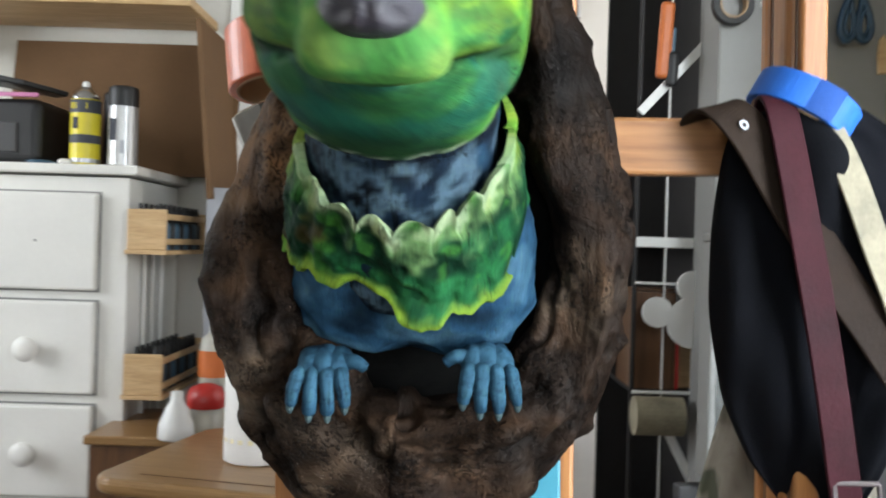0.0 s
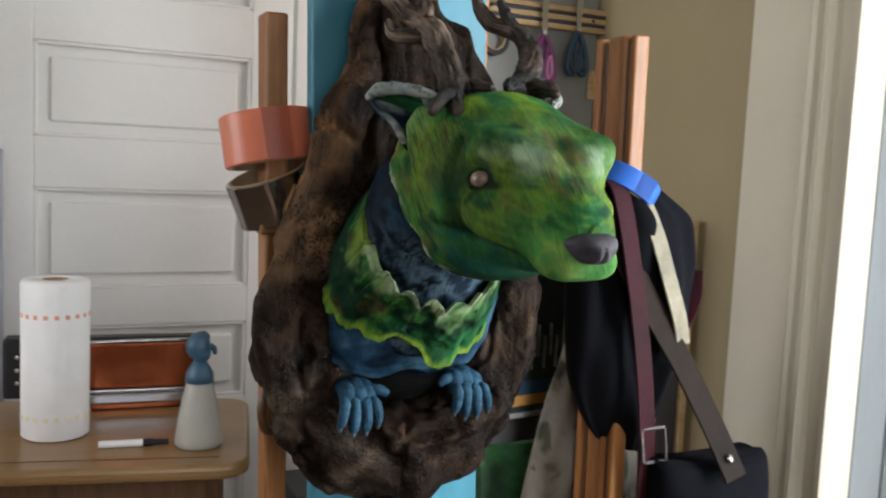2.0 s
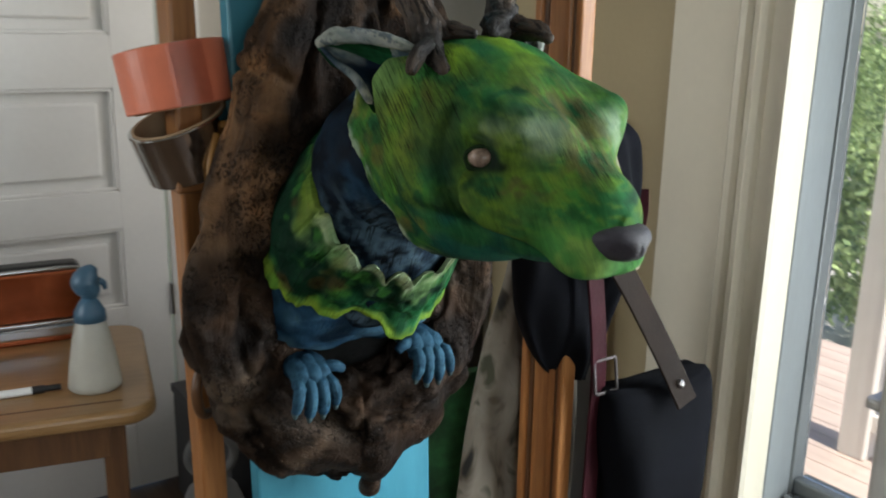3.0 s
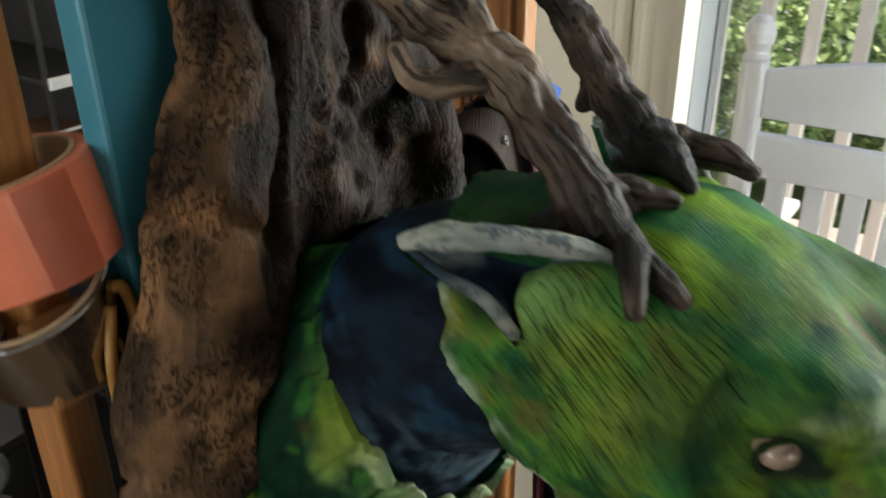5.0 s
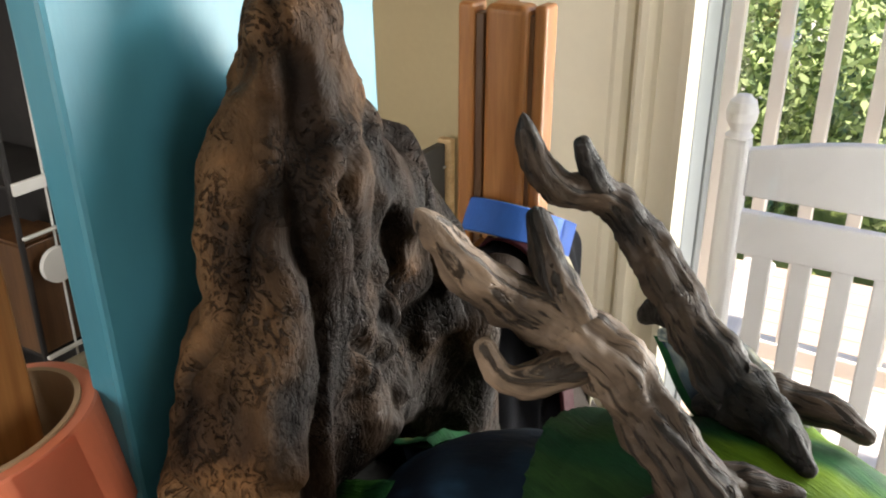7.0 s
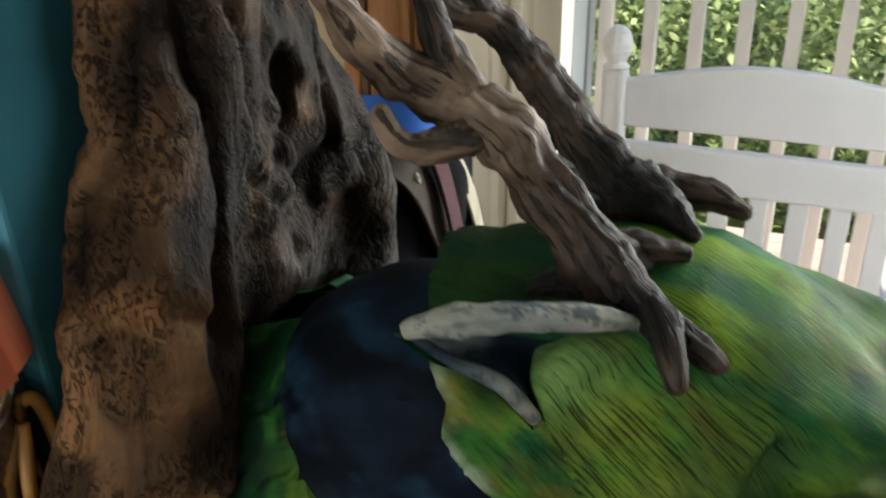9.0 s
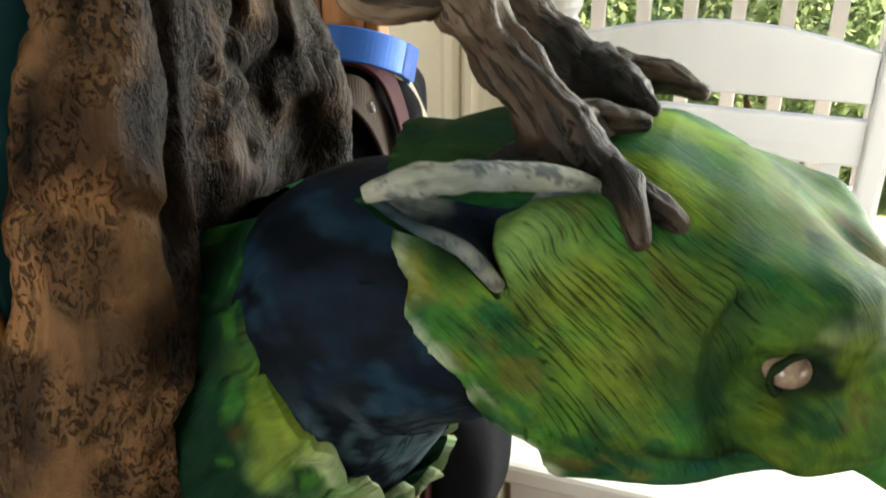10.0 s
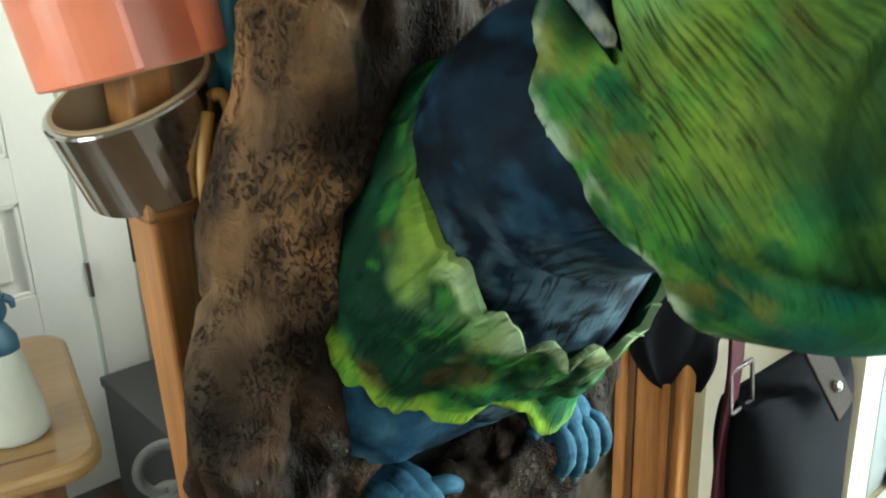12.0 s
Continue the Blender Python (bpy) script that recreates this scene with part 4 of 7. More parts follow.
def ear(clay, s):
    """A leaf-shaped cup: pale rim, dark blue inside, green lobe in front. s is -1 or 1."""
    X = lambda q: np.array([CX + s * -1 * (q[0] - CX) if s > 0 else q[0], q[1], q[2]])
    tip, front = X((-0.113, 0.525, 1.286)), X((-0.070, 0.449, 1.279))
    top1, top2 = X((-0.108, 0.502, 1.292)), X((-0.093, 0.475, 1.290))
    rim_top = spline([tip, top1, top2, front], 40)
    low = X((-0.096, 0.484, 1.249))
    rim_low = spline([tip, X((-0.109, 0.514, 1.276)), X((-0.103, 0.502, 1.270)), X((-0.100, 0.492, 1.260)), low], 40)
    deep = spline([tip + (low - tip) * 0.04, X((-0.082, 0.500, 1.272)), X((-0.074, 0.482, 1.262)), X((-0.076, 0.482, 1.246))], 40)
    rows = []
    for t in np.linspace(0, 1, 26):
        rows.append((1 - t) ** 2 * rim_top + 2 * t * (1 - t) * (1.6 * deep - 0.3 * (rim_top + rim_low)) + t * t * rim_low)
    p = np.array(rows)
    t = np.linspace(0, 1, 26)[:, None] * np.ones((1, 40))
    n = fbm(p.reshape(-1, 3), 120, 3, 9).reshape(t.shape)
    mist = lerp((0.085, 0.120, 0.145), (0.26, 0.28, 0.27), step(-0.3, 0.4, n))
    col = lerp((0.006, 0.014, 0.030), mist, np.clip(0.8 * step(0.42, 0.12, np.linspace(0, 1, 40) + 0.12 * n) + step(0.42, 0.05, t + 0.10 * n) + 0.7 * step(0.90, 0.98, t) * step(0.55, 0.75, np.linspace(0, 1, 40))[None], 0, 1))
    flow = np.stack([np.linspace(0, 0.09, 40)[None] + 0 * t, t * 0.03, 0 * t], -1)
    clay.grid(p, col, flow, 0)
    back = p + (p - p.mean((0, 1))) * 0.04 + np.array([s * -0.002 if s < 0 else 0.002, 0.003, -0.004])
    clay.grid(back[:, ::-1], lerp(G_DEEP, G_MID, n[:, ::-1] * 0.5 + 0.5), flow, 0)
    limb(clay, [tip, *[rim_top[i] for i in (10, 20, 30)], front], [0.0030, 0.0056, 0.0056, 0.0038, 0.0016], [(0.34, 0.34, 0.31), (0.30, 0.31, 0.29), (0.22, 0.24, 0.25), (0.28, 0.28, 0.26), (0.20, 0.22, 0.20)], 0, 80, 24, 0.26, 3, 0.18, mottle=0.95)
    limb(clay, [tip, *[rim_low[i] for i in (12, 24)], low], [0.0016, 0.0022, 0.0030, 0.0026], [(0.02, 0.035, 0.055), (0.03, 0.05, 0.07), (0.16, 0.18, 0.19), (0.22, 0.22, 0.20)], 0, 40, 14, 0.15, 4, mottle=0.8)


def torso(clay):
    """Belly, neck and the leafy collar."""
    # belly: blue, bulging over the arms
    nz, na = 60, 120
    z = np.linspace(1.026, 1.15, nz)
    a = np.linspace(-math.pi, math.pi, na, endpoint=False)
    t = (z - 1.026) / 0.174
    rx = 0.090 * np.interp(t, [0, 0.06, 0.2, 0.45, 0.7, 1], [0.30, 0.80, 0.97, 0.98, 0.86, 0.62])
    cy = np.interp(t, [0, 0.15, 0.5, 1], [0.645, 0.642, 0.625, 0.598])
    ry = np.interp(t, [0, 0.06, 0.2, 0.5, 0.75, 1], [0.02, 0.036, 0.050, 0.066, 0.066, 0.052])
    p = np.stack([CX + 0.008 + rx[:, None] * np.sin(a), cy[:, None] - ry[:, None] * np.cos(a), z[:, None] + 0.006 * np.cos(2 * a)[None] * step(0.3, 0.0, t)[:, None]], -1)
    p = p + 0.0025 * fbm(p.reshape(-1, 3), 50, 3, 2).reshape(nz, na)[..., None] * np.array([1, 1, 0.3])
    n = fbm(p.reshape(-1, 3), 36, 3, 12).reshape(nz, na)
    col = lerp(BLUE, (0.040, 0.098, 0.160), step(-0.2, 0.5, n))
    col = lerp(col, NAVY, 0.7 * step(0.1, 0.7, -n))
    clay.grid(p, col, np.stack([p[..., 2] * 0.7, p[..., 0], p[..., 1]], -1), 0, True)
    cap = p[0]
    clay.add(np.vstack([cap, [cap.mean(0)]]), [(i, (i + 1) % na, na) for i in range(na)], BLUE, np.vstack([cap, cap[:1]]), 0)
    # neck rising forward into the head
    c = spline([(CX + 0.003, 0.636, 1.088), (CX + 0.002, 0.606, 1.124), (CX, 0.584, 1.163), (CX, 0.560, 1.196), (CX, 0.505, 1.212)], 60)
    tt, u, v = frames_along(c)
    r = np.interp(np.linspace(0, 1, 60), [0, 0.3, 0.55, 0.8, 1], [0.056, 0.062, 0.063, 0.062, 0.053])
    a = np.linspace(0, 2 * math.pi, 96, endpoint=False)
    ring = np.cos(a)[None, :, None] * u[:, None] + np.sin(a)[None, :, None] * v[:, None]
    p = c[:, None] + ring * r[:, None, None] * np.array([1.0, 1.0, 1.0])
    n = fbm(p.reshape(-1, 3), 40, 3, 22).reshape(60, 96)
    p = p + ring * (0.0014 * n)[..., None]
    col = lerp(NAVY, (0.005, 0.013, 0.027), step(-0.3, 0.6, n))
    col = lerp(col, BLUE, 0.5 * step(0.3, 0.8, fbm(p.reshape(-1, 3), 60, 3, 32).reshape(60, 96)))
    dry = fbm(p.reshape(-1, 3) * np.array([1.0, 2.2, 0.9]), 75, 3, 36).reshape(60, 96)
    col = lerp(col, (0.066, 0.110, 0.155), 0.85 * step(-0.30, 0.35, dry) * step(1.20, 1.14, p[..., 2]))
    s = np.concatenate([[0], np.cumsum(np.linalg.norm(np.diff(c, axis=0), axis=1))])
    clay.grid(p, col, np.stack([s[:, None] * 1.5 + 0 * a, 0.03 * np.cos(a)[None] + 0 * s[:, None], 0.03 * np.sin(a)[None] + 0 * s[:, None]], -1), 0, True, 0.55 * step(1.20, 1.15, p[..., 2]))
    # collar of overlapping leaves
    na, nt = 320, 44
    f = np.linspace(-2.95, 2.95, na)
    af = np.abs(f)
    zt = 1.110 + 0.066 * (1 - np.cos(f)) + 0.004 * np.sin(f)
    cuts = np.array([-3.0, -2.4, -1.95, -1.5, -1.1, -0.74, -0.40, -0.05, 0.30, 0.52, 0.82, 1.2, 1.6, 2.0, 2.5, 3.0])
    cell = np.clip(np.searchsorted(cuts, f) - 1, 0, len(cuts) - 2)
    saw = (f - cuts[cell]) / (cuts[cell + 1] - cuts[cell])
    zt = zt + (0.0100 - 0.003 * step(0.3, 0.9, f)) * np.clip(1 - np.abs(2 * saw - 1) ** 2.6, 0, 1) * step(1.7, 1.2, af) - 0.005
    rng = np.random.default_rng(5)
    jag = np.interp(f, np.linspace(-2.95, 2.95, 90), rng.uniform(-1, 1, 90))
    zt = zt + 0.0013 * jag * step(1.9, 1.4, af) + 0.0022 * np.interp(f, np.linspace(-2.95, 2.95, 41), rng.uniform(-1, 1, 41)) * step(1.9, 1.4, af)
    zb = np.interp(f, [-2.95, -2.4, -1.75, -1.4, -1.2, -1.05, -0.98, -0.79, -0.76, -0.58, -0.42, -0.38, -0.07, 0.0, 0.15, 0.33, 0.42, 0.44, 0.57, 0.71, 0.74, 0.88, 1.03, 1.06, 1.25, 1.3, 1.5, 1.75, 2.4, 2.95],
                   [1.215, 1.172, 1.122, 1.094, 1.092, 1.082, 1.079, 1.083, 1.073, 1.069, 1.074, 1.076, 1.061, 1.049, 1.042, 1.047, 1.060, 1.055, 1.056, 1.066, 1.062, 1.068, 1.084, 1.077, 1.086, 1.092, 1.098, 1.122, 1.172, 1.215]) - 0.0016 * jag
    for _ in range(2):
        zb[1:-1] = 0.25 * zb[:-2] + 0.5 * zb[1:-1] + 0.25 * zb[2:]
    t = np.linspace(0, 1, nt)
    T, Fm = np.meshgrid(t, f, indexing='ij')
    Z = zt[None] * (1 - T) + zb[None] * T
    RX = 0.0660 + (0.0845 - 0.0660) * T ** 0.75 + 0.005 * np.sin(math.pi * T)
    CY = 0.583 + 0.040 * T - 0.36 * (np.minimum(Z, 1.17) - 1.125) * (1 - 0.6 * T) - 0.22 * np.maximum(Z - 1.17, 0)
    RY = 0.0560 - 0.002 * T ** 1.6 + 0.004 * np.sin(math.pi * T)
    crease = -0.0034 * np.exp(-((saw - 0.0) / 0.07) ** 2) - 0.0034 * np.exp(-((saw - 1.0) / 0.07) ** 2)
    lip = 0.004 * step(0.16, 0.0, T) + 0.003 * step(0.88, 1.0, T)
    rad = crease[None] * step(0.55, 0.1, T) + lip
    p = np.stack([CX + 0.003 + (RX + rad) * np.sin(Fm), CY - (RY + rad) * np.cos(Fm), Z], -1)
    p = p + 0.0022 * fbm(p.reshape(-1, 3), 60, 3, 44).reshape(nt, na)[..., None]
    fl = p.reshape(-1, 3)
    n1_, n2_ = fbm(fl, 30, 3, 52).reshape(nt, na), fbm(fl, 62, 3, 53).reshape(nt, na)
    col = lerp(G_MID, G_DEEP, step(-0.4, 0.5, n1_ + 0.8 * np.sin(math.pi * T) - 0.35))
    col = lerp(col, (0.17, 0.29, 0.11), 0.85 * step(0.36, 0.02, T + 0.22 * n2_ + 0.12 * n1_) * step(2.0, 1.2, af)[None])
    col = lerp(col, (0.34, 0.38, 0.26), 0.6 * step(0.13, 0.02, T + 0.16 * n2_) * step(-0.3, 0.4, n1_) * step(1.9, 1.2, af)[None])
    col = lerp(col, G_YEL, 0.75 * step(0.28, 0.05, T + 0.14 * n2_) * (step(1.2, 1.6, af) * step(2.3, 1.7, af))[None])
    col = lerp(col, G_DEEP, 0.6 * step(1.8, 2.3, af)[None] + 0 * T)
    col = lerp(col, G_YEL, 0.8 * step(0.80, 0.96, T + 0.07 * n2_))
    col = lerp(col, G_LIME, 0.5 * step(0.2, 0.7, n2_))
    col = lerp(col, (0.14, 0.07, 0.015), 0.3 * step(0.45, 0.8, fbm(fl, 48, 2, 54).reshape(nt, na)))
    flow = np.stack([T * 0.07, Fm * 0.07, 0 * T], -1)
    clay.grid(p, col, flow, 0, False, 0.3)
    inner = np.stack([CX + 0.003 + (RX + rad - 0.0045) * np.sin(Fm), CY - (RY + rad - 0.0045) * np.cos(Fm), Z], -1)
    clay.grid(inner[:, ::-1], lerp(G_DEEP, G_MID, 0.3 + 0 * T), flow, 0)
    # added dark sheet that closes and shades the gap between collar and neck
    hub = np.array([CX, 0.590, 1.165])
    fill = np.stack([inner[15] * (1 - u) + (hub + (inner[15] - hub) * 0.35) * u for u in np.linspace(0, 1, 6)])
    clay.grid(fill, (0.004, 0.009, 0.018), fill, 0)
    for row in (0, nt - 1):
        e = np.stack([p[row], inner[row]])
        clay.grid(e, np.stack([col[row], col[row]]), np.stack([flow[row], flow[row]]), 0)


def paw(clay, at, s):
    """A small broad hand: four fingers spread downwards, a thumb towards the middle."""
    at = np.array(at)
    b1, b2 = (0.015, 0.050, 0.092), (0.030, 0.085, 0.140)
    for dx, r in ((-0.0085, 0.0098), (0.0, 0.0112), (0.0085, 0.0098)):
        o = at + np.array([s * dx, 0, 0])
        limb(clay, [o + (0, 0.030, 0.010), o + (0, 0.014, 0.010), o + (0, 0.0, 0.007), o + (s * dx * 0.3, -0.007, -0.003)], [r * 0.8, r, r, r * 0.8], [b1, b1, b2, b2], 0, 40, 24, 0.14, 2, mottle=0.6)
    for k, (dx, ln, spread) in enumerate(((0.0138, 0.023, 0.0070), (0.0050, 0.029, 0.0030), (-0.0042, 0.029, -0.0005), (-0.0120, 0.023, -0.0045))):
        o = at + np.array([s * dx, -0.004, 0.004])
        pts = [o, o + (s * spread * 0.3, -0.0090, -0.003), o + (s * spread * 0.65, -0.0120, -ln * 0.5), o + (s * spread, -0.0085, -ln)]
        limb(clay, pts, [0.0052, 0.0056, 0.0050, 0.0042], [b1, b2, b2, b1], 0, 40, 16, 0.20, 30 + k, mottle=0.6)
        tip = pts[-1]
        limb(clay, [tip + (0, 0, 0.002), tip + (0, -0.0005, -0.002), tip + (0, 0.001, -0.0055)], [0.0032, 0.0026, 0.0010], (0.055, 0.085, 0.095), 0, 14, 10, 0.05, 7)
    o = at + np.array([s * -0.013, 0.002, 0.010])
    limb(clay, [o, o + (s * -0.009, -0.004, 0.001), o + (s * -0.017, -0.004, -0.004)], [0.0058, 0.0052, 0.0038], [b1, b2, b1], 0, 24, 12, 0.12, 3, mottle=0.6)


def antlers(clay):
    pale, brown, dark = (0.15, 0.11, 0.082), (0.052, 0.036, 0.026), (0.011, 0.009, 0.008)
    kw = dict(m=2, rough=0.22, ridges=0.24)
    # one side
    limb(clay, [(-0.060, 0.468, 1.285), (-0.059, 0.482, 1.303), (-0.060, 0.500, 1.323), (-0.064, 0.512, 1.340), (-0.067, 0.527, 1.350), (-0.074, 0.541, 1.358), (-0.087, 0.550, 1.372), (-0.104, 0.557, 1.396)],
         [0.0150, 0.0124, 0.0108, 0.0112, 0.0104, 0.0096, 0.0084, 0.0042], [dark, brown, brown, pale, pale, brown, pale, pale], n=110, sides=36, seed=3, **kw)
    limb(clay, [(-0.066, 0.520, 1.350), (-0.063, 0.532, 1.365), (-0.057, 0.541, 1.384)], [0.0100, 0.0072, 0.0034], [pale, brown, dark], n=50, sides=24, seed=8, **kw)
    limb(clay, [(-0.070, 0.520, 1.338), (-0.084, 0.527, 1.338), (-0.090, 0.535, 1.340), (-0.092, 0.542, 1.352)], [0.0080, 0.0066, 0.0055, 0.0030], [brown, pale, pale, pale], n=50, sides=24, seed=9, **kw)
    limb(clay, [(-0.060, 0.478, 1.298), (-0.066, 0.462, 1.287), (-0.073, 0.445, 1.279), (-0.077, 0.428, 1.271)], [0.0120, 0.0088, 0.0070, 0.0038], [brown, dark, dark, brown], n=60, sides=26, seed=12, **kw)
    limb(clay, [(-0.068, 0.456, 1.286), (-0.083, 0.447, 1.283), (-0.096, 0.440, 1.271)], [0.0072, 0.0056, 0.0034], [dark, dark, brown], n=40, sides=22, seed=13, **kw)
    limb(clay, [(-0.052, 0.474, 1.294), (-0.046, 0.460, 1.296), (-0.042, 0.446, 1.294)], [0.0090, 0.0062, 0.0030], [brown, brown, dark], n=40, sides=22, seed=14, **kw)
    limb(clay, [(-0.060, 0.470, 1.286), (-0.060, 0.486, 1.282), (-0.062, 0.500, 1.279)], [0.0120, 0.0085, 0.004], [dark, dark, dark], n=40, sides=22, seed=15, **kw)
    # other side
    limb(clay, [(0.000, 0.466, 1.285), (0.006, 0.482, 1.300), (0.018, 0.500, 1.310), (0.032, 0.516, 1.322), (0.040, 0.530, 1.333), (0.040, 0.540, 1.346), (0.033, 0.551, 1.357), (0.020, 0.563, 1.361), (0.009, 0.571, 1.375), (0.004, 0.575, 1.396)],
         [0.0145, 0.0124, 0.0108, 0.0110, 0.0102, 0.0096, 0.0088, 0.0078, 0.0066, 0.0038], [dark, dark, brown, brown, brown, dark, brown, brown, brown, dark], n=120, sides=36, seed=23, **kw)
    limb(clay, [(0.036, 0.548, 1.354), (0.028, 0.553, 1.366), (0.021, 0.557, 1.384)], [0.0085, 0.0062, 0.0034], [brown, dark, dark], n=44, sides=22, seed=24, **kw)
    limb(clay, [(0.028, 0.512, 1.316), (0.044, 0.522, 1.305), (0.057, 0.534, 1.292)], [0.0105, 0.0085, 0.0042], [dark, dark, dark], n=44, sides=22, seed=25, **kw)
    limb(clay, [(0.000, 0.476, 1.300), (-0.010, 0.464, 1.299), (-0.020, 0.455, 1.298), (-0.029, 0.446, 1.294)], [0.0125, 0.0090, 0.0068, 0.0030], [dark, dark, dark, dark], n=60, sides=26, seed=26, **kw)
    limb(clay, [(0.004, 0.478, 1.300), (0.008, 0.462, 1.298), (0.009, 0.446, 1.297), (0.007, 0.430, 1.291)], [0.0105, 0.0080, 0.0068, 0.0038], [brown, brown, brown, brown], n=60, sides=26, seed=27, **kw)
    limb(clay, [(0.002, 0.470, 1.288), (0.012, 0.486, 1.284), (0.016, 0.498, 1.280)], [0.0115, 0.0085, 0.004], [dark, dark, dark], n=40, sides=22, seed=28, **kw)


def build_sculpture():
    clay = Clay()
    bark(clay)
    torso(clay)
    head(clay)
    ear(clay, -1)
    ear(clay, 1)
    paw(clay, (-0.080, 0.612, 1.007), -1)
    paw(clay, (0.033, 0.612, 1.012), 1)
    antlers(clay)
    ob = clay.object("creature_sculpture", [M_CLAY, M_BARK, M_DRIFT, M_EYE, M_NOSE])
    return tagged(ob, "painted clay sculpture of a green antlered creature in gnarled bark", "sculpture")


build_sculpture()

# ---- the room ----
wall_slab("floor", 4.2, 5.6, 0.10, (-0.9, -0.2, -0.05), M_FLOOR, "brown wooden floor of the room")
wall_slab("ceiling", 4.2, 5.6, 0.10, (-0.9, -0.2, 2.55), M_WALL_U, "unseen ceiling, kept dark against bounced light")
for nm, sy, sz, y, z in (("wall_west_far", 0.54, 2.5, 2.23, 1.25), ("wall_west_near", 2.96, 2.5, -0.90, 1.25), ("wall_west_below", 1.38, 0.95, 1.27, 0.475), ("wall_west_above", 1.38, 0.26, 1.27, 2.37)):
    wall_slab(nm, 0.12, sy, sz, (-2.36, y, z), M_WALL_U, "unseen wall round the side window, kept dark against bounced light")
# north wall, with the doorway in it
wall_slab("wall_north", 1.95, 0.12, 2.5, (-1.435, 2.44, 1.25), M_WALL_W, "white painted wall behind the chest and beside the door")
wall_slab("wall_north_right", 0.44, 0.12, 2.5, (0.55, 2.44, 1.25), M_WALL_W, "white painted wall beside the door")
wall_slab("wall_north_above", 0.79, 0.12, 0.46, (-0.065, 2.44, 2.27), M_WALL_W, "white painted wall over the door")
# south wall with a window
for nm, sx, sz, x, z in (("wall_south_left", 0.7, 2.5, -1.95, 1.25), ("wall_south_right", 0.45, 2.5, 0.725, 1.25), ("wall_south_below", 2.10, 0.9, -0.55, 0.45), ("wall_south_above", 2.10, 0.3, -0.55, 2.35)):
    wall_slab(nm, sx, 0.12, sz, (x, -2.44, z), M_WALL_U, "unseen wall round a wide window, kept dark against bounced light")
# east wall: ochre, with the porch window
WY0, WY1, WZ0, WZ1 = -0.62, 0.690, 0.60, 2.08
# gap at y 1.66 to 2.10 is an added unseen opening for the door light
for nm, y0, y1, z0, z1 in (("wall_east_far", WY1, 1.66, 0, 2.5), ("wall_east_corner", 2.10, 2.5, 0, 2.5), ("wall_east_far_below", 1.66, 2.10, 0, 0.7), ("wall_east_far_above", 1.66, 2.10, 2.1, 2.5)):
    wall_slab(nm, 0.12, y1 - y0, z1 - z0, (0.71, 0.5 * (y0 + y1), 0.5 * (z0 + z1)), M_WALL_Y, "ochre yellow painted wall beside the porch window")
wall_slab("wall_east_near", 0.12, 1.88, 2.5, (0.71, 0.5 * (WY0 - 2.50), 1.25), M_WALL_Y, "ochre yellow painted wall beside the porch window")
wall_slab("wall_east_below", 0.12, WY1 - WY0, WZ0, (0.71, 0.5 * (WY0 + WY1), 0.5 * WZ0), M_WALL_Y, "ochre yellow painted wall under the porch window")
wall_slab("wall_east_above", 0.12, WY1 - WY0, 2.5 - WZ1, (0.71, 0.5 * (WY0 + WY1), 0.5 * (2.5 + WZ1)), M_WALL_Y, "ochre yellow painted wall over the porch window")


def moulding(y0, y1, profile, z0, z1):
    """A casing board on the east wall: profile gives how far it stands out across its width."""
    bm = bmesh.new()
    a = [bm.verts.new((0.65 - dpt, y0 + (y1 - y0) * u, z0)) for u, dpt in profile]
    b = [bm.verts.new((0.65 - dpt, y0 + (y1 - y0) * u, z1)) for u, dpt in profile]
    n = len(a)
    for k in range(n):
        l = (k + 1) % n
        bm.faces.new((a[k], a[l], b[l], b[k]))
    bm.faces.new(a[::-1])
    bm.faces.new(b)
    bmesh.ops.recalc_face_normals(bm, faces=bm.faces)
    return bm


PROFILE = [(0, 0), (0, 0.012), (0.55, 0.012), (0.57, 0.022), (0.60, 0.027), (0.64, 0.025), (0.672, 0.020), (0.68, 0.012), (0.69, 0.012), (0.70, 0.026), (0.73, 0.034), (0.77, 0.034), (0.80, 0.026), (0.815, 0.017), (0.93, 0.017), (0.94, 0.026), (0.985, 0.027), (1.0, 0.020), (1.0, 0)]
win = tagged(new("window_1"), "wide porch window with cream moulded casing and grey frame", "window", kind="structure")
part("casing", moulding(0.880, 0.672, PROFILE, 0.0, 2.30), M_CREAM, win, "cream painted moulded casing board")
part("casing", moulding(-0.83, -0.61, PROFILE, 0.0, 2.30), M_CREAM, win, "cream painted moulded casing board")
part("head_casing", box(0.03, 1.70, 0.2, (0.636, 0.026, 2.18), 0.004), M_CREAM, win)
part("reveal", box(0.037, 0.012, 1.48, (0.6685, 0.684, 1.34), 0.002), M_CREAM, win)
part("jamb", box(0.062, 0.013, 1.48, (0.719, 0.6835, 1.34), 0.002), M_JAMB, win, "pale grey painted window jamb")
part("window_sill", box(0.20, 1.29, 0.035, (0.66, 0.026, 0.588), 0.008), M_DOOR, win, "white painted window sill")
part("apron", box(0.02, 1.27, 0.12, (0.638, 0.026, 0.51), 0.004), M_DOOR, win)
part("window_frame", box(0.034, 0.016, 1.48, (0.768, 0.682, 1.34), 0.003), M_GRAPH, win, "weathered grey metal frame")
part("window_frame", box(0.035, 0.040, 1.48, (0.772, -0.598, 1.34), 0.004), M_GRAPH, win)
part("window_frame", box(0.035, 1.252, 0.04, (0.772, 0.048, 0.622), 0.004), M_GRAPH, win)
part("window_frame", box(0.035, 1.252, 0.04, (0.772, 0.048, 2.058), 0.004), M_GRAPH, win)
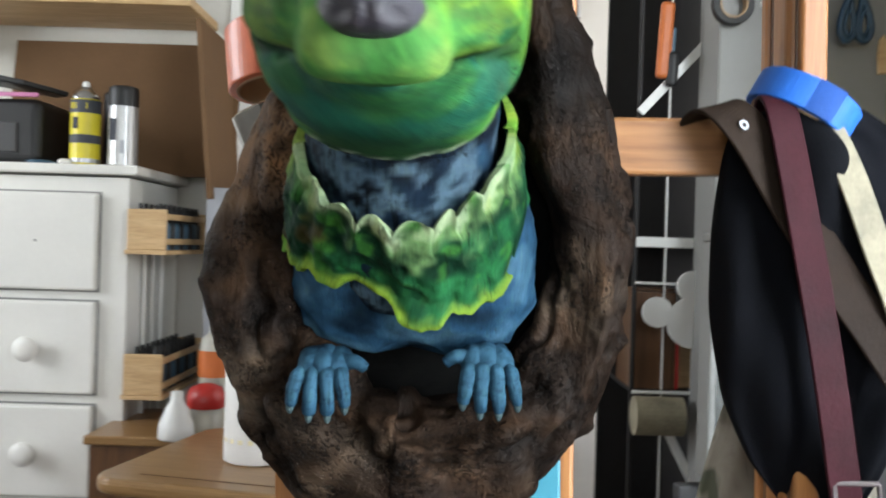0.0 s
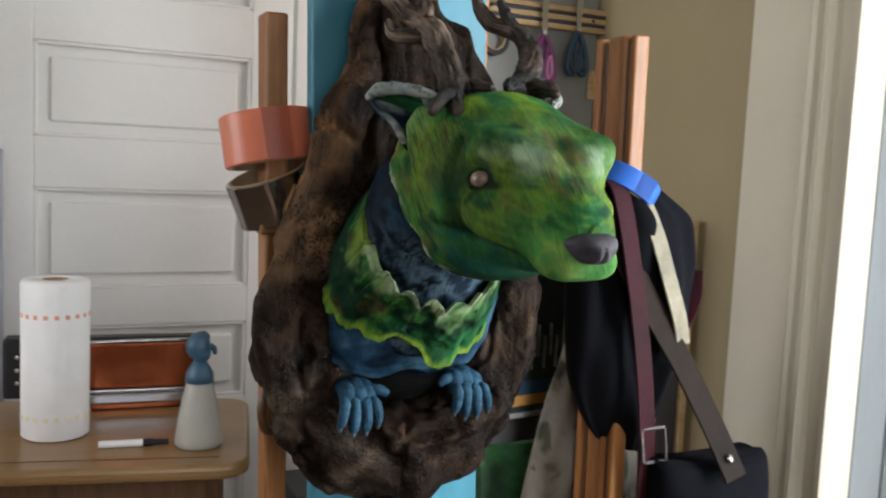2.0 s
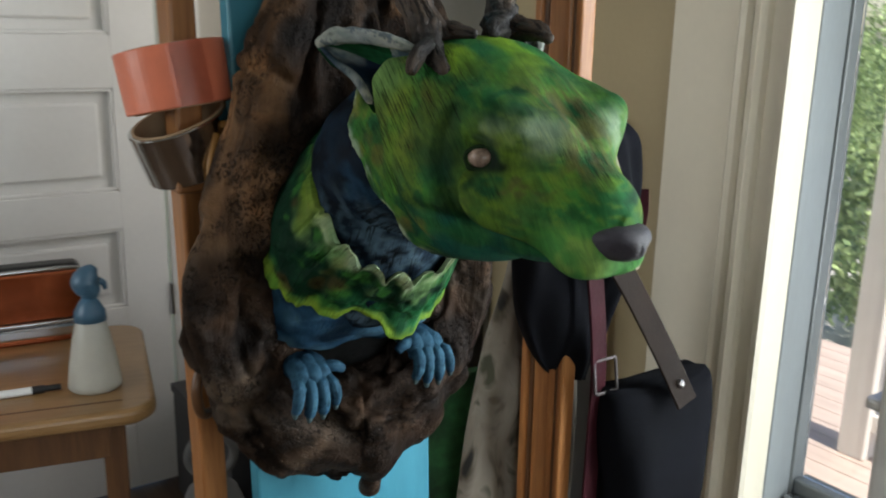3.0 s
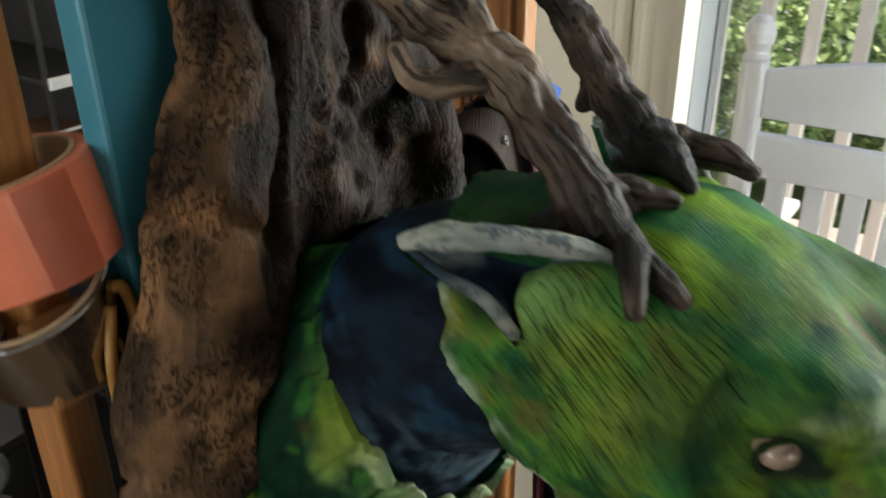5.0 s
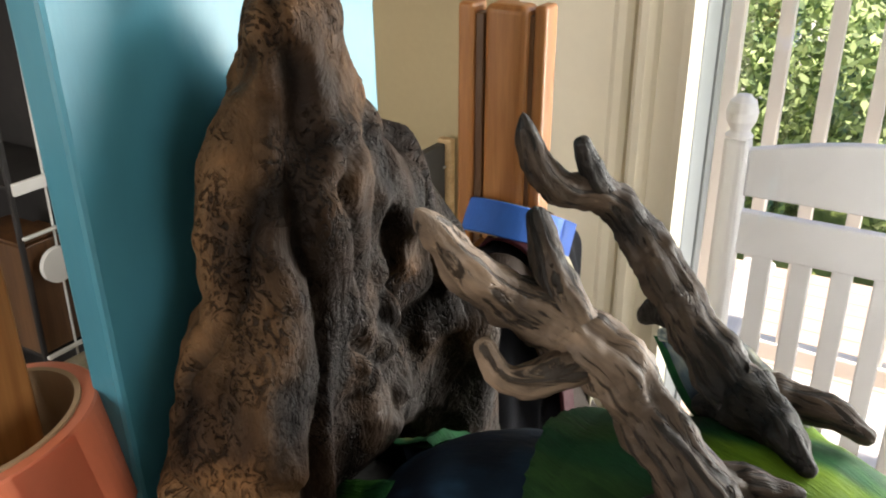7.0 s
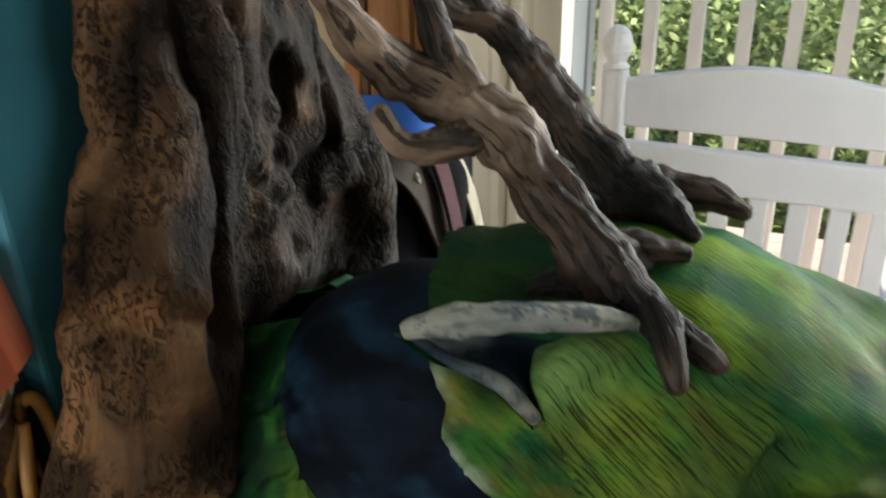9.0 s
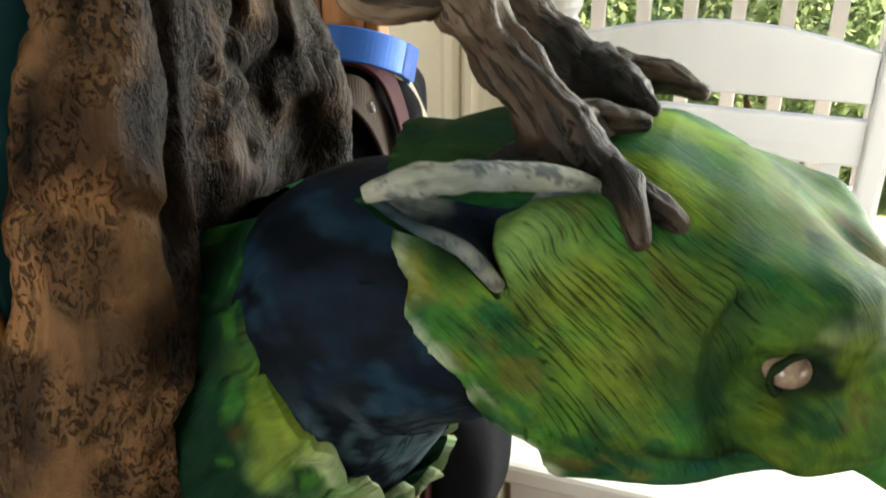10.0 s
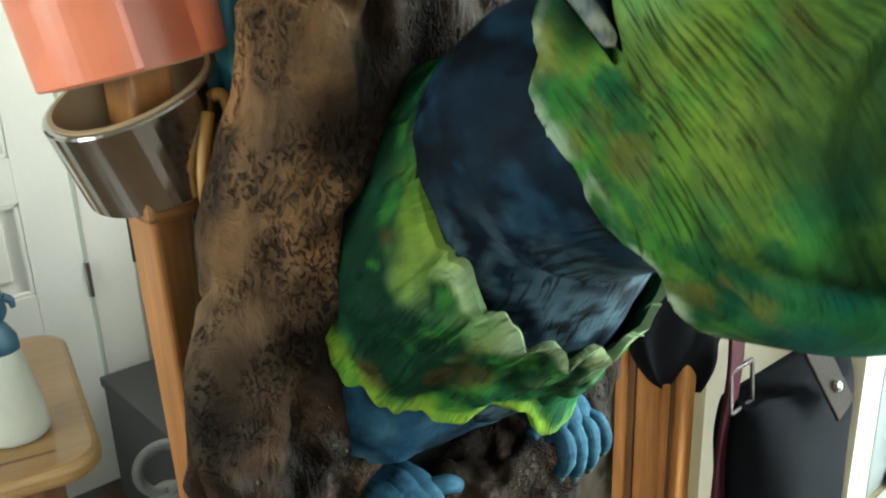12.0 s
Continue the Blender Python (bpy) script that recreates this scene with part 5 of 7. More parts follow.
part("track", box(0.02, 1.252, 0.02, (0.742, 0.048, 0.612), 0.003), M_STEEL, win)
pane = part("pane", box(0.004, 1.250, 1.396, (0.775, 0.048, 1.340), 0.0), M_GLASS, win, "clear glass pane")
pane.visible_shadow = False

win2 = tagged(new("window_2"), "wide window behind the easel's viewer", "window", kind="structure")
for x in (-1.58, -0.55, 0.48):
    part("window_frame", box(0.05, 0.05, 1.3, (x, -2.44, 1.55), 0.004), M_DOOR, win2)
for z in (0.92, 2.18):
    part("window_frame", box(2.10, 0.05, 0.05, (-0.55, -2.44, z), 0.004), M_DOOR, win2)
p2 = part("pane", box(2.0, 0.004, 1.2, (-0.55, -2.45, 1.55), 0.0), M_GLASS, win2)
p2.visible_shadow = False


def panel_door():
    """The white panelled door: stiles, rails and sunk panels."""
    d = tagged(new("door_1"), "white painted panelled door, scuffed and closed", "door", kind="structure")
    x0, x1, y = -0.455, 0.330, 2.335
    part("stile", box(0.12, 0.036, 2.02, (x0 + 0.06, y, 1.02), 0.002), M_DOOR, d)
    part("stile", box(0.115, 0.036, 2.02, (x1 - 0.0575, y, 1.02), 0.002), M_DOOR, d)
    w = x1 - x0 - 0.235
    xm = x0 + 0.12 + w / 2
    edges = [(0.01, 0.20), (0.445, 0.545), (0.76, 0.86), (1.125, 1.255), (1.495, 1.625), (1.90, 2.03)]
    for a, b in edges:
        part("rail", box(w, 0.036, b - a, (xm, y, (a + b) / 2), 0.002), M_DOOR, d)
    for (a0, a), (b, b0) in zip(edges, edges[1:]):
        h = b - a
        bm = box(w - 0.001, 0.012, h - 0.001, (xm, y + 0.008, (a + b) / 2), 0.0)
        raised = box(w - 0.075, 0.020, h - 0.075, (xm, y + 0.001, (a + b) / 2), 0.006, 2)
        part("door_panel", join(bm, raised), M_DOOR, d)
        for zz in (a + 0.005, b - 0.005):
            part("bead", box(w, 0.012, 0.010, (xm, y - 0.009, zz), 0.003), M_DOOR, d)
        for xx in (xm - w / 2 + 0.005, xm + w / 2 - 0.005):
            part("bead", box(0.010, 0.012, h, (xx, y - 0.009, (a + b) / 2), 0.003), M_DOOR, d)
    for z in (0.55, 1.75):
        part("hinge", box(0.012, 0.014, 0.09, (x1 + 0.004, y - 0.02, z), 0.003), M_STEEL, d)
    return d


panel_door()
trim = tagged(new("trim"), "white painted door casing boards", "trim", kind="structure")
part("casing", box(0.11, 0.03, 2.15, (-0.525, 2.355, 1.075), 0.004), M_DOOR, trim)
part("casing", box(0.012, 0.04, 2.15, (-0.470, 2.336, 1.075), 0.003), M_DOOR, trim)
part("casing", box(0.11, 0.05, 2.15, (0.396, 2.352, 1.075), 0.004), M_DOOR, trim)
part("casing", box(0.95, 0.03, 0.12, (-0.06, 2.355, 2.11), 0.004), M_DOOR, trim)

win3 = tagged(new("window_3"), "side window of the room with a white frame", "window", kind="structure")
for y in (0.61, 1.27, 1.93):
    part("window_frame", box(0.05, 0.05, 1.29, (-2.36, y, 1.495), 0.004), M_DOOR, win3)
for z in (0.875, 2.115):
    part("window_frame", box(0.05, 1.30, 0.05, (-2.36, 1.27, z), 0.004), M_DOOR, win3)
p3 = part("pane", box(0.004, 1.26, 1.2, (-2.37, 1.27, 1.495), 0.0), M_GLASS, win3)
p3.visible_shadow = False

# ---- easel, board and what hangs on them ----
easel = thing("easel", (0.08, 0.74, 0.0), "varnished orange-brown wooden easel with slotted uprights", "easel")


def under(parent, bm):
    bmesh.ops.transform(bm, matrix=parent.matrix_world.inverted(), verts=bm.verts)
    return bm


# left upright, a deep rounded lath
part("upright", under(easel, between((-0.100, 0.757, 0.0), (-0.135, 0.748, 1.378), 0.024, 0.032, 0.0035, 3)), M_EASEL, easel)
# right upright: a deep lath and a thin one with a dark slot between
part("upright", under(easel, between((0.303, 0.730, 0.0), (0.2765, 0.713, 1.392), 0.024, 0.034, 0.006, 4)), M_EASEL, easel)
part("upright", under(easel, between((0.308, 0.706, 0.0), (0.2815, 0.689, 1.392), 0.021, 0.010, 0.003, 3)), M_EASEL, easel)
# dark strips added between the laths to give the slots their shade
part("slot_shade_strip", under(easel, between((0.306, 0.7125, 0.0), (0.2795, 0.6955, 1.385), 0.018, 0.005, 0.001)), M_TLEG, easel, "dark strip drawing the shade in the slot")
part("slot_shade_strip", under(easel, between((0.3015, 0.7505, 0.0), (0.275, 0.7335, 1.385), 0.018, 0.007, 0.001)), M_TLEG, easel, "dark strip drawing the shade in the slot")
part("upright", under(easel, between((0.300, 0.7605, 0.0), (0.2735, 0.7435, 1.392), 0.022, 0.013, 0.003, 3)), M_EASEL, easel)
# middle upright behind the board
part("upright", under(easel, between((0.118, 0.752, 0.0), (0.076, 0.740, 1.75), 0.036, 0.032, 0.004)), M_EASEL, easel)
part("crossbar", under(easel, box(0.44, 0.022, 0.046, (0.068, 0.722, 1.183), 0.003, rx=0, ry=-1.2)), M_EASEL_X, easel, "varnished crossbar smudged with paint")
part("crossbar", under(easel, box(0.50, 0.03, 0.06, (0.09, 0.735, 0.42), 0.003)), M_EASEL_X, easel)
part("tray", under(easel, box(0.44, 0.09, 0.022, (0.09, 0.70, 0.60), 0.003)), M_EASEL_X, easel)
part("foot", under(easel, box(0.05, 0.50, 0.045, (-0.10, 0.72, 0.0225), 0.004)), M_EASEL, easel)
part("foot", under(easel, box(0.05, 0.50, 0.045, (0.305, 0.72, 0.0225), 0.004)), M_EASEL, easel)

plank = tagged(part("blue_plank", between((0.0108, 0.708, 0.611), (-0.0224, 0.708, 1.72), 0.194, 0.019, 0.0025), M_BLUE), "tall plank painted turquoise blue, standing on the easel", "plank")
nail = tagged(part("nail", turned([(0, -0.004), (0.0012, -0.004), (0.0012, 0.010), (0.0035, 0.010), (0.0035, 0.0115), (0, 0.0115)], 12), M_STEEL), "small steel nail driven into the blue plank", "nail")
nail.matrix_world = pose(-0.062, 0.6985, 1.446, 100, 0, 0)


def tape_roll(name, r, width, core, m, label, at, rx, ry, rz=0, lip=0.0):
    t = thing(name, at, label, "tape roll", rz=rz, ry=ry, rx=rx)
    h = width / 2
    part("tape", turned([(core + 0.0025, -h), (r - 0.001, -h), (r, -h + 0.001), (r, h - 0.001), (r - 0.001, h), (core + 0.0025, h), (core + 0.0025, -h)], 64), m, t, smooth=False)
    part("core", turned([(core, -h - 0.001), (core + 0.0024, -h - 0.001), (core + 0.0024, h + 0.001), (core, h + 0.001), (core, -h - 0.001)], 64), M_CORE, t, "brown cardboard core")
    return t


def tape_tail(t, r, width, m, a0, a1, lift):
    """The loose end of the tape, folded up a little from the roll."""
    bm = bmesh.new()
    rows = []
    for k in range(10):
        a = a0 + (a1 - a0) * k / 9
        rr = r + 0.0006 + lift * (k / 9) ** 2
        rows.append([bm.verts.new((rr * math.cos(a), rr * math.sin(a), z)) for z in (-width / 2, width / 2)])
    for a, b in zip(rows, rows[1:]):
        bm.faces.new((a[0], b[0], b[1], a[1]))
    bmesh.ops.solidify(bm, geom=bm.faces[:], thickness=0.0005)
    part("tape_end", bm, m, t)


coral = tape_roll("coral_tape_roll", 0.0475, 0.051, 0.0385, M_CORAL, "roll of coral orange duct tape hung over the easel upright", (-0.1376, 0.7405, 1.2512), -8.5, -7.7)
tape_tail(coral, 0.0475, 0.051, M_CORAL, -1.9, -1.35, 0.0012)
foil = tape_roll("foil_tape_roll", 0.0445, 0.046, 0.0385, M_FOIL, "roll of shiny metal foil tape hung under the coral tape", (-0.1300, 0.743, 1.1955), 5, -22)
btape = tape_roll("blue_tape_roll", 0.0425, 0.026, 0.0345, M_BTAPE, "roll of bright blue painter's tape over the easel upright", (0.2847, 0.7075, 1.2185), 1, 28.8)
tape_tail(btape, 0.0425, 0.026, M_BTAPE, -1.8, -1.3, 0.002)

cord = tagged(part("cord_loop", tube([(-0.124, 0.712, 1.200), (-0.111, 0.702, 1.214), (-0.1095, 0.694, 1.185), (-0.1085, 0.694, 1.155), (-0.114, 0.698, 1.130), (-0.125, 0.698, 1.150), (-0.129, 0.694, 1.178), (-0.120, 0.700, 1.207)], 0.0032, 70, 8), M_OCHRE, smooth=True), "loop of ochre cord hanging from the upright", "cord")
hook = tagged(part("hook", tube([(-0.122, 0.716, 1.012), (-0.142, 0.70, 1.004), (-0.150, 0.694, 0.985), (-0.146, 0.698, 0.962), (-0.134, 0.706, 0.956), (-0.124, 0.714, 0.958)], 0.0048, 40, 10), M_TLEG, smooth=True), "dark brown bent wooden hook on the upright", "hook")


def cloth(rows, seed=0, n=44, nv=40, fold=0.006, freq=5.0, square=1.0):
    """A hanging cloth: rows of (z, x0, x1, y, bulge) from the top down, closed like a flattened bag."""
    R = np.array(rows, float)
    t = np.linspace(0, len(R) - 1, nv)
    S = np.stack([np.interp(t, np.arange(len(R)), R[:, c]) for c in range(5)], 1)
    for c in range(5):
        for _ in range(6):
            S[1:-1, c] = 0.25 * S[:-2, c] + 0.5 * S[1:-1, c] + 0.25 * S[2:, c]
    bm = bmesh.new()
    a = np.linspace(0, 2 * math.pi, n, endpoint=False)
    rings = []
    for z, x0, x1, y, b in S:
        ring = []
        for th in a:
            x = (x0 + x1) / 2 + (x1 - x0) / 2 * math.copysign(abs(math.cos(th)) ** square, math.cos(th))
            w = fold * (math.sin(freq * th + 27 * z + seed) + 0.5 * math.sin(freq * 2.3 * th - 20 * z + seed))
            ring.append(bm.verts.new((x, y + (b + w) * math.sin(th), z + 0.003 * math.sin(4 * th + seed))))
        rings.append(ring)
    for p, q in zip(rings, rings[1:]):
        for k in range(n):
            l = (k + 1) % n
            bm.faces.new((p[k], q[k], q[l], p[l]))
    bm.faces.new(rings[0])
    bm.faces.new(rings[-1][::-1])
    bmesh.ops.recalc_face_normals(bm, faces=bm.faces)
    return bm


def placed(bm, m):
    bmesh.ops.transform(bm, matrix=m, verts=bm.verts)
    return bm


tagged(part("camouflage_cloth", cloth([(1.04, 0.275, 0.320, 0.785, 0.010), (0.99, 0.262, 0.375, 0.785, 0.018), (0.93, 0.245, 0.395, 0.79, 0.022), (0.80, 0.215, 0.40, 0.79, 0.024), (0.64, 0.200, 0.40, 0.79, 0.026), (0.46, 0.200, 0.39, 0.79, 0.024)], 1, 60, 40, 0.006), M_CAMO, smooth=True), "pale birch camouflage cloth hanging behind the easel upright", "cloth")
cap = thing("navy_cap", (0.30, 0.70, 1.06), "dark navy fabric cap with maroon lining hung on the easel", "cap")
part("crown", under(cap, cloth([(1.215, 0.235, 0.330, 0.705, 0.020), (1.18, 0.222, 0.385, 0.705, 0.034), (1.12, 0.215, 0.402, 0.708, 0.040), (1.05, 0.214, 0.392, 0.708, 0.038), (0.98, 0.228, 0.372, 0.71, 0.032), (0.93, 0.252, 0.36, 0.712, 0.026), (0.89, 0.285, 0.340, 0.715, 0.014)], 2, 72, 60, 0.008, 4.0)), M_NAVY, cap, smooth=True)
part("lining", under(cap, strap([(0.402, 0.700, 1.115), (0.398, 0.695, 1.085), (0.388, 0.693, 1.058), (0.375, 0.695, 1.035)], 0.014, 0.004, [(0.6, -0.6, 0.2)] * 4, 30)), M_MAROON, cap, "maroon lining edge")
for k in range(5):
    part("embroidery", under(cap, box(0.005, 0.002, 0.003, (0.318 + 0.007 * k, 0.667, 1.052 - 0.004 * (k % 2)), 0.0008)), M_STRAP, cap, "pale stitched mark")

mb = thing("maroon_belt", (0.29, 0.66, 1.2), "maroon leather belt with a square steel buckle hung over the upright", "belt")
part("strap", under(mb, strap([(0.268, 0.735, 1.195), (0.260, 0.712, 1.222), (0.254, 0.682, 1.221), (0.256, 0.666, 1.195), (0.268, 0.655, 1.12), (0.285, 0.652, 1.03), (0.300, 0.655, 0.95), (0.310, 0.662, 0.90), (0.315, 0.668, 0.84), (0.318, 0.672, 0.72)], 0.025, 0.0035, [(1, 0.1, 0.1)] * 10, 90)), M_MAROON, mb, smooth=False)
bk = part("buckle", under(mb, join(box(0.034, 0.003, 0.004, (0.313, 0.656, 0.932), 0.001), box(0.034, 0.003, 0.004, (0.319, 0.656, 0.890), 0.001), box(0.004, 0.003, 0.042, (0.2985, 0.656, 0.911), 0.001, ry=-8), box(0.004, 0.003, 0.042, (0.3325, 0.656, 0.911), 0.001, ry=-8))), M_BUCKLE, mb, "square steel buckle")

bb = thing("brown_belt", (0.30, 0.65, 1.2), "wide brown leather strap slung over the upright down to a pouch", "belt")
part("strap", under(bb, strap([(0.215, 0.742, 1.175), (0.204, 0.715, 1.206), (0.212, 0.688, 1.214), (0.232, 0.674, 1.192), (0.268, 0.668, 1.130), (0.304, 0.662, 1.075), (0.346, 0.650, 1.008), (0.378, 0.625, 0.935), (0.394, 0.600, 0.880)], 0.034, 0.0035, [(0.9, 0.1, 0.25)] * 9, 90)), M_BROWN, bb)
part("eyelet", under(bb, placed(turned([(0.002, -0.002), (0.004, -0.002), (0.004, 0.002), (0.002, 0.002), (0.002, -0.002)], 16), pose(0.226, 0.674, 1.198, 70, 0, 15))), M_STEEL, bb)
part("stud", under(bb, placed(turned([(0, -0.003), (0.005, -0.003), (0.005, 0.001), (0.003, 0.003), (0, 0.0035)], 18), pose(0.388, 0.606, 0.903, 80, 0, 10))), M_STEEL, bb, "steel snap stud")

cs = tagged(part("cream_strap", strap([(0.290, 0.735, 1.185), (0.283, 0.713, 1.214), (0.287, 0.680, 1.208), (0.303, 0.663, 1.165), (0.322, 0.657, 1.11), (0.340, 0.656, 1.065), (0.352, 0.659, 1.03)], 0.024, 0.003, [(0.95, 0.2, 0.3)] * 7, 70), M_STRAP), "cream backed strap end tucked under the blue tape", "strap")

pouch = thing("black_pouch", (0.42, 0.655, 0.80), "black leather tool pouch hanging from the brown strap", "pouch")
part("body", under(pouch, cloth([(0.893, 0.316, 0.482, 0.655, 0.020), (0.885, 0.314, 0.486, 0.655, 0.034), (0.84, 0.316, 0.490, 0.657, 0.044), (0.76, 0.333, 0.49, 0.66, 0.046), (0.68, 0.345, 0.475, 0.66, 0.038), (0.655, 0.36, 0.46, 0.66, 0.020)], 4, 56, 40, 0.003, 2.0, 0.45)), M_NAVY, pouch, smooth=True)

# ---- side table and what stands on it ----
TZ = 0.722
table = thing("side_table", (-0.24, 1.52, 0.0), "small brown wooden table with rounded corners", "table", rz=-13)


def rounded(w, d, r, n=8):
    pts = []
    for cx, cy, a0 in ((w / 2 - r, d / 2 - r, 0), (-w / 2 + r, d / 2 - r, 90), (-w / 2 + r, -d / 2 + r, 180), (w / 2 - r, -d / 2 + r, 270)):
        for k in range(n + 1):
            a = radians(a0 + 90 * k / n)
            pts.append((cx + r * math.cos(a), cy + r * math.sin(a)))
    return pts


part("tabletop", slab(rounded(0.54, 0.42, 0.05), TZ - 0.026, TZ, 0.009), M_TABLE, table)
part("inlay_groove", box(0.42, 0.004, 0.0016, (0.01, -0.165, TZ + 0.0001), 0.0005), M_TLEG, table)
for sx in (-1, 1):
    for sy in (-1, 1):
        part("leg", box(0.035, 0.035, TZ - 0.026, (sx * 0.205, sy * 0.14, (TZ - 0.026) / 2), 0.004), M_TLEG, table)
part("apron", box(0.40, 0.02, 0.07, (0, -0.15, TZ - 0.062), 0.002), M_TLEG, table)
part("apron", box(0.40, 0.02, 0.07, (0, 0.15, TZ - 0.062), 0.002), M_TLEG, table)

towel = thing("paper_towel_roll", (-0.310, 1.520, TZ), "white paper towel roll with coral dotted borders on the table", "paper roll")
part("paper", turned([(0.021, 0.001), (0.053, 0.001), (0.0565, 0.004), (0.0565, 0.274), (0.053, 0.279), (0.021, 0.279), (0.021, 0.001)], 64), M_PAPER, towel, smooth=True)
part("core", turned([(0.0185, 0.0), (0.0208, 0.0), (0.0208, 0.2795), (0.0185, 0.2795), (0.0185, 0.0)], 40), M_CORE, towel, "brown cardboard core")
for z, m, n_ in ((0.219, M_DOTS, 20), (0.040, M_DOTY, 20)):
    for k in range(n_):
        a = 2 * math.pi * k / n_
        part("printed_dot", placed(box(0.0075, 0.0010, 0.0075, (0, 0, 0), 0.0004), Matrix.Translation((0.0566 * math.cos(a), 0.0566 * math.sin(a), z)) @ pose(0, 0, 0, 0, 0, math.degrees(a) + 90)), m, towel)

bottle = thing("spray_bottle", (-0.084, 1.385, TZ), "milky squeeze bottle with a slate blue sprayer head on the table", "bottle")
part("body", turned([(0, 0), (0.036, 0), (0.0405, 0.004), (0.0405, 0.012), (0.037, 0.04), (0.029, 0.085), (0.0225, 0.112), (0.018, 0.118), (0.018, 0.122), (0, 0.122)], 40), M_PLAST, bottle, smooth=True)
part("collar", turned([(0.020, 0.112), (0.0245, 0.113), (0.0235, 0.128), (0.016, 0.142), (0.010, 0.150), (0, 0.150)], 32), M_TEALP, bottle, smooth=True)
part("sprayer", tube([(0, 0, 0.146), (0.001, 0, 0.160), (-0.004, 0, 0.176), (0.004, 0, 0.190), (0.012, 0, 0.199)], [0.009, 0.018, 0.021, 0.016, 0.006], 30, 18), M_TEALP, bottle, smooth=True)
part("trigger", tube([(0.016, 0, 0.176), (0.024, 0, 0.170), (0.026, 0, 0.160)], [0.006, 0.005, 0.003], 16, 10), M_TEALP, bottle, smooth=True)

pen = thing("marker_pen", (-0.185, 1.405, TZ + 0.0065), "white marker pen with a black cap lying on the table", "pen", rz=-8)
part("barrel", placed(turned([(0, -0.062), (0.0055, -0.062), (0.0062, -0.058), (0.0062, 0.010), (0, 0.010)], 20), pose(0, 0, 0, 0, 90, 0)), M_WHITEP, pen, smooth=False)
part("cap", placed(turned([(0, 0.010), (0.0066, 0.010), (0.0066, 0.026), (0.005, 0.030), (0.005, 0.052), (0, 0.053)], 20), pose(0, 0, 0, 0, 90, 0)), M_BLACK, pen)

copper = thing("copper_box", (-0.205, 1.672, TZ), "long copper coloured metal case with chrome edges behind the paper roll", "metal case", rz=-6)
part("front", box(0.265, 0.012, 0.088, (0.035, -0.028, 0.088), 0.004), M_COPPER, copper)
part("body", box(0.30, 0.05, 0.112, (0.02, 0.006, 0.086), 0.014, 4), M_BLACK, copper)
part("rim", tube([(-0.10, -0.035, 0.136), (0.10, -0.035, 0.139), (0.158, -0.035, 0.137), (0.171, -0.035, 0.122), (0.172, -0.035, 0.06), (0.166, -0.035, 0.042), (0.10, -0.035, 0.040), (-0.10, -0.035, 0.040)], 0.0035, 80, 10), M_CHROME, copper, smooth=True)
part("lower_rail", box(0.28, 0.012, 0.022, (0.03, -0.034, 0.024), 0.005), M_CHROME, copper)
part("foot_plate", box(0.30, 0.060, 0.014, (0.02, 0.0, 0.007), 0.004), M_COPPER, copper)
part("end_block", box(0.05, 0.05, 0.115, (-0.165, -0.004, 0.087), 0.006), M_BLACK, copper)
for z in (0.06, 0.085, 0.11):
    part("screw", placed(turned([(0, 0), (0.004, 0), (0.004, 0.002), (0, 0.003)], 14), pose(-0.165, -0.029, z, 90, 0, 0)), M_STEEL, copper)

# ---- chest of drawers and what stands on and beside it ----
CHX, CHY, CHZ = -0.708, 1.985, 1.262
chest = thing("chest_of_drawers", (-1.02, 2.18, 0.0), "white painted chest of drawers with round wooden knobs", "chest")
W = 0.62
part("body", under(chest, box(W, 0.37, CHZ - 0.03, (CHX - W / 2 - 0.006, CHY + 0.20, (CHZ - 0.03) / 2), 0.003)), M_CHEST, chest)
part("top", under(chest, box(W + 0.03, 0.40, 0.022, (CHX - W / 2 + 0.004, CHY + 0.192, CHZ - 0.014), 0.005)), M_CHEST, chest)
DRAWERS = ((0.975, 1.194), (0.741, 0.949), (0.508, 0.714), (0.29, 0.482), (0.09, 0.27))
for z0, z1 in DRAWERS:
    # grey plate behind each drawer paints in the gap's shadow
    part("drawer_gap_shade", under(chest, box(W - 0.122, 0.003, z1 - z0 + 0.009, (CHX - W / 2 - 0.006, CHY + 0.0142, (z0 + z1) / 2), 0.0)), M_GREY, chest, "grey plate drawing the shadow gap round the drawer")
    dr = part("drawer", under(chest, box(W - 0.13, 0.022, z1 - z0, (CHX - W / 2 - 0.006, CHY + 0.006, (z0 + z1) / 2), 0.006, 3)), M_CHEST, chest)
    for kx in (-0.27, 0.122) if z1 < 1.1 else (0.10,):
        if z1 > 1.1:
            # a dark disc draws the shade of a hole; nothing is cut
            part("screw_hole", under(dr, placed(turned([(0, 0), (0.0025, 0), (0.0025, 0.0012), (0, 0.0012)], 12), chest.matrix_world.inverted() @ pose(-0.915, CHY - 0.0045, 1.085, 90, 0, 0))), M_DARK, dr)
            continue
        kn = turned([(0, 0), (0.012, 0), (0.011, 0.010), (0.016, 0.016), (0.026, 0.021), (0.028, 0.027), (0.024, 0.033), (0.010, 0.036), (0, 0.0365)], 32)
        part("knob", placed(kn, chest.matrix_world.inverted() @ pose(CHX - W / 2 + kx * 1.0 - 0.024, CHY - 0.005, (z0 + z1) / 2 - 0.002, 90, 0, 0)), M_CHEST, dr, smooth=True)


def spray_can(name, at, h, r, body, capm, label, band=None):
    c = thing(name, at, label, "spray can")
    part("body", turned([(0, 0), (r - 0.002, 0), (r, 0.004), (r, h * 0.80), (r - 0.003, h * 0.82), (0, h * 0.82)], 40), body, c, smooth=False)
    return c


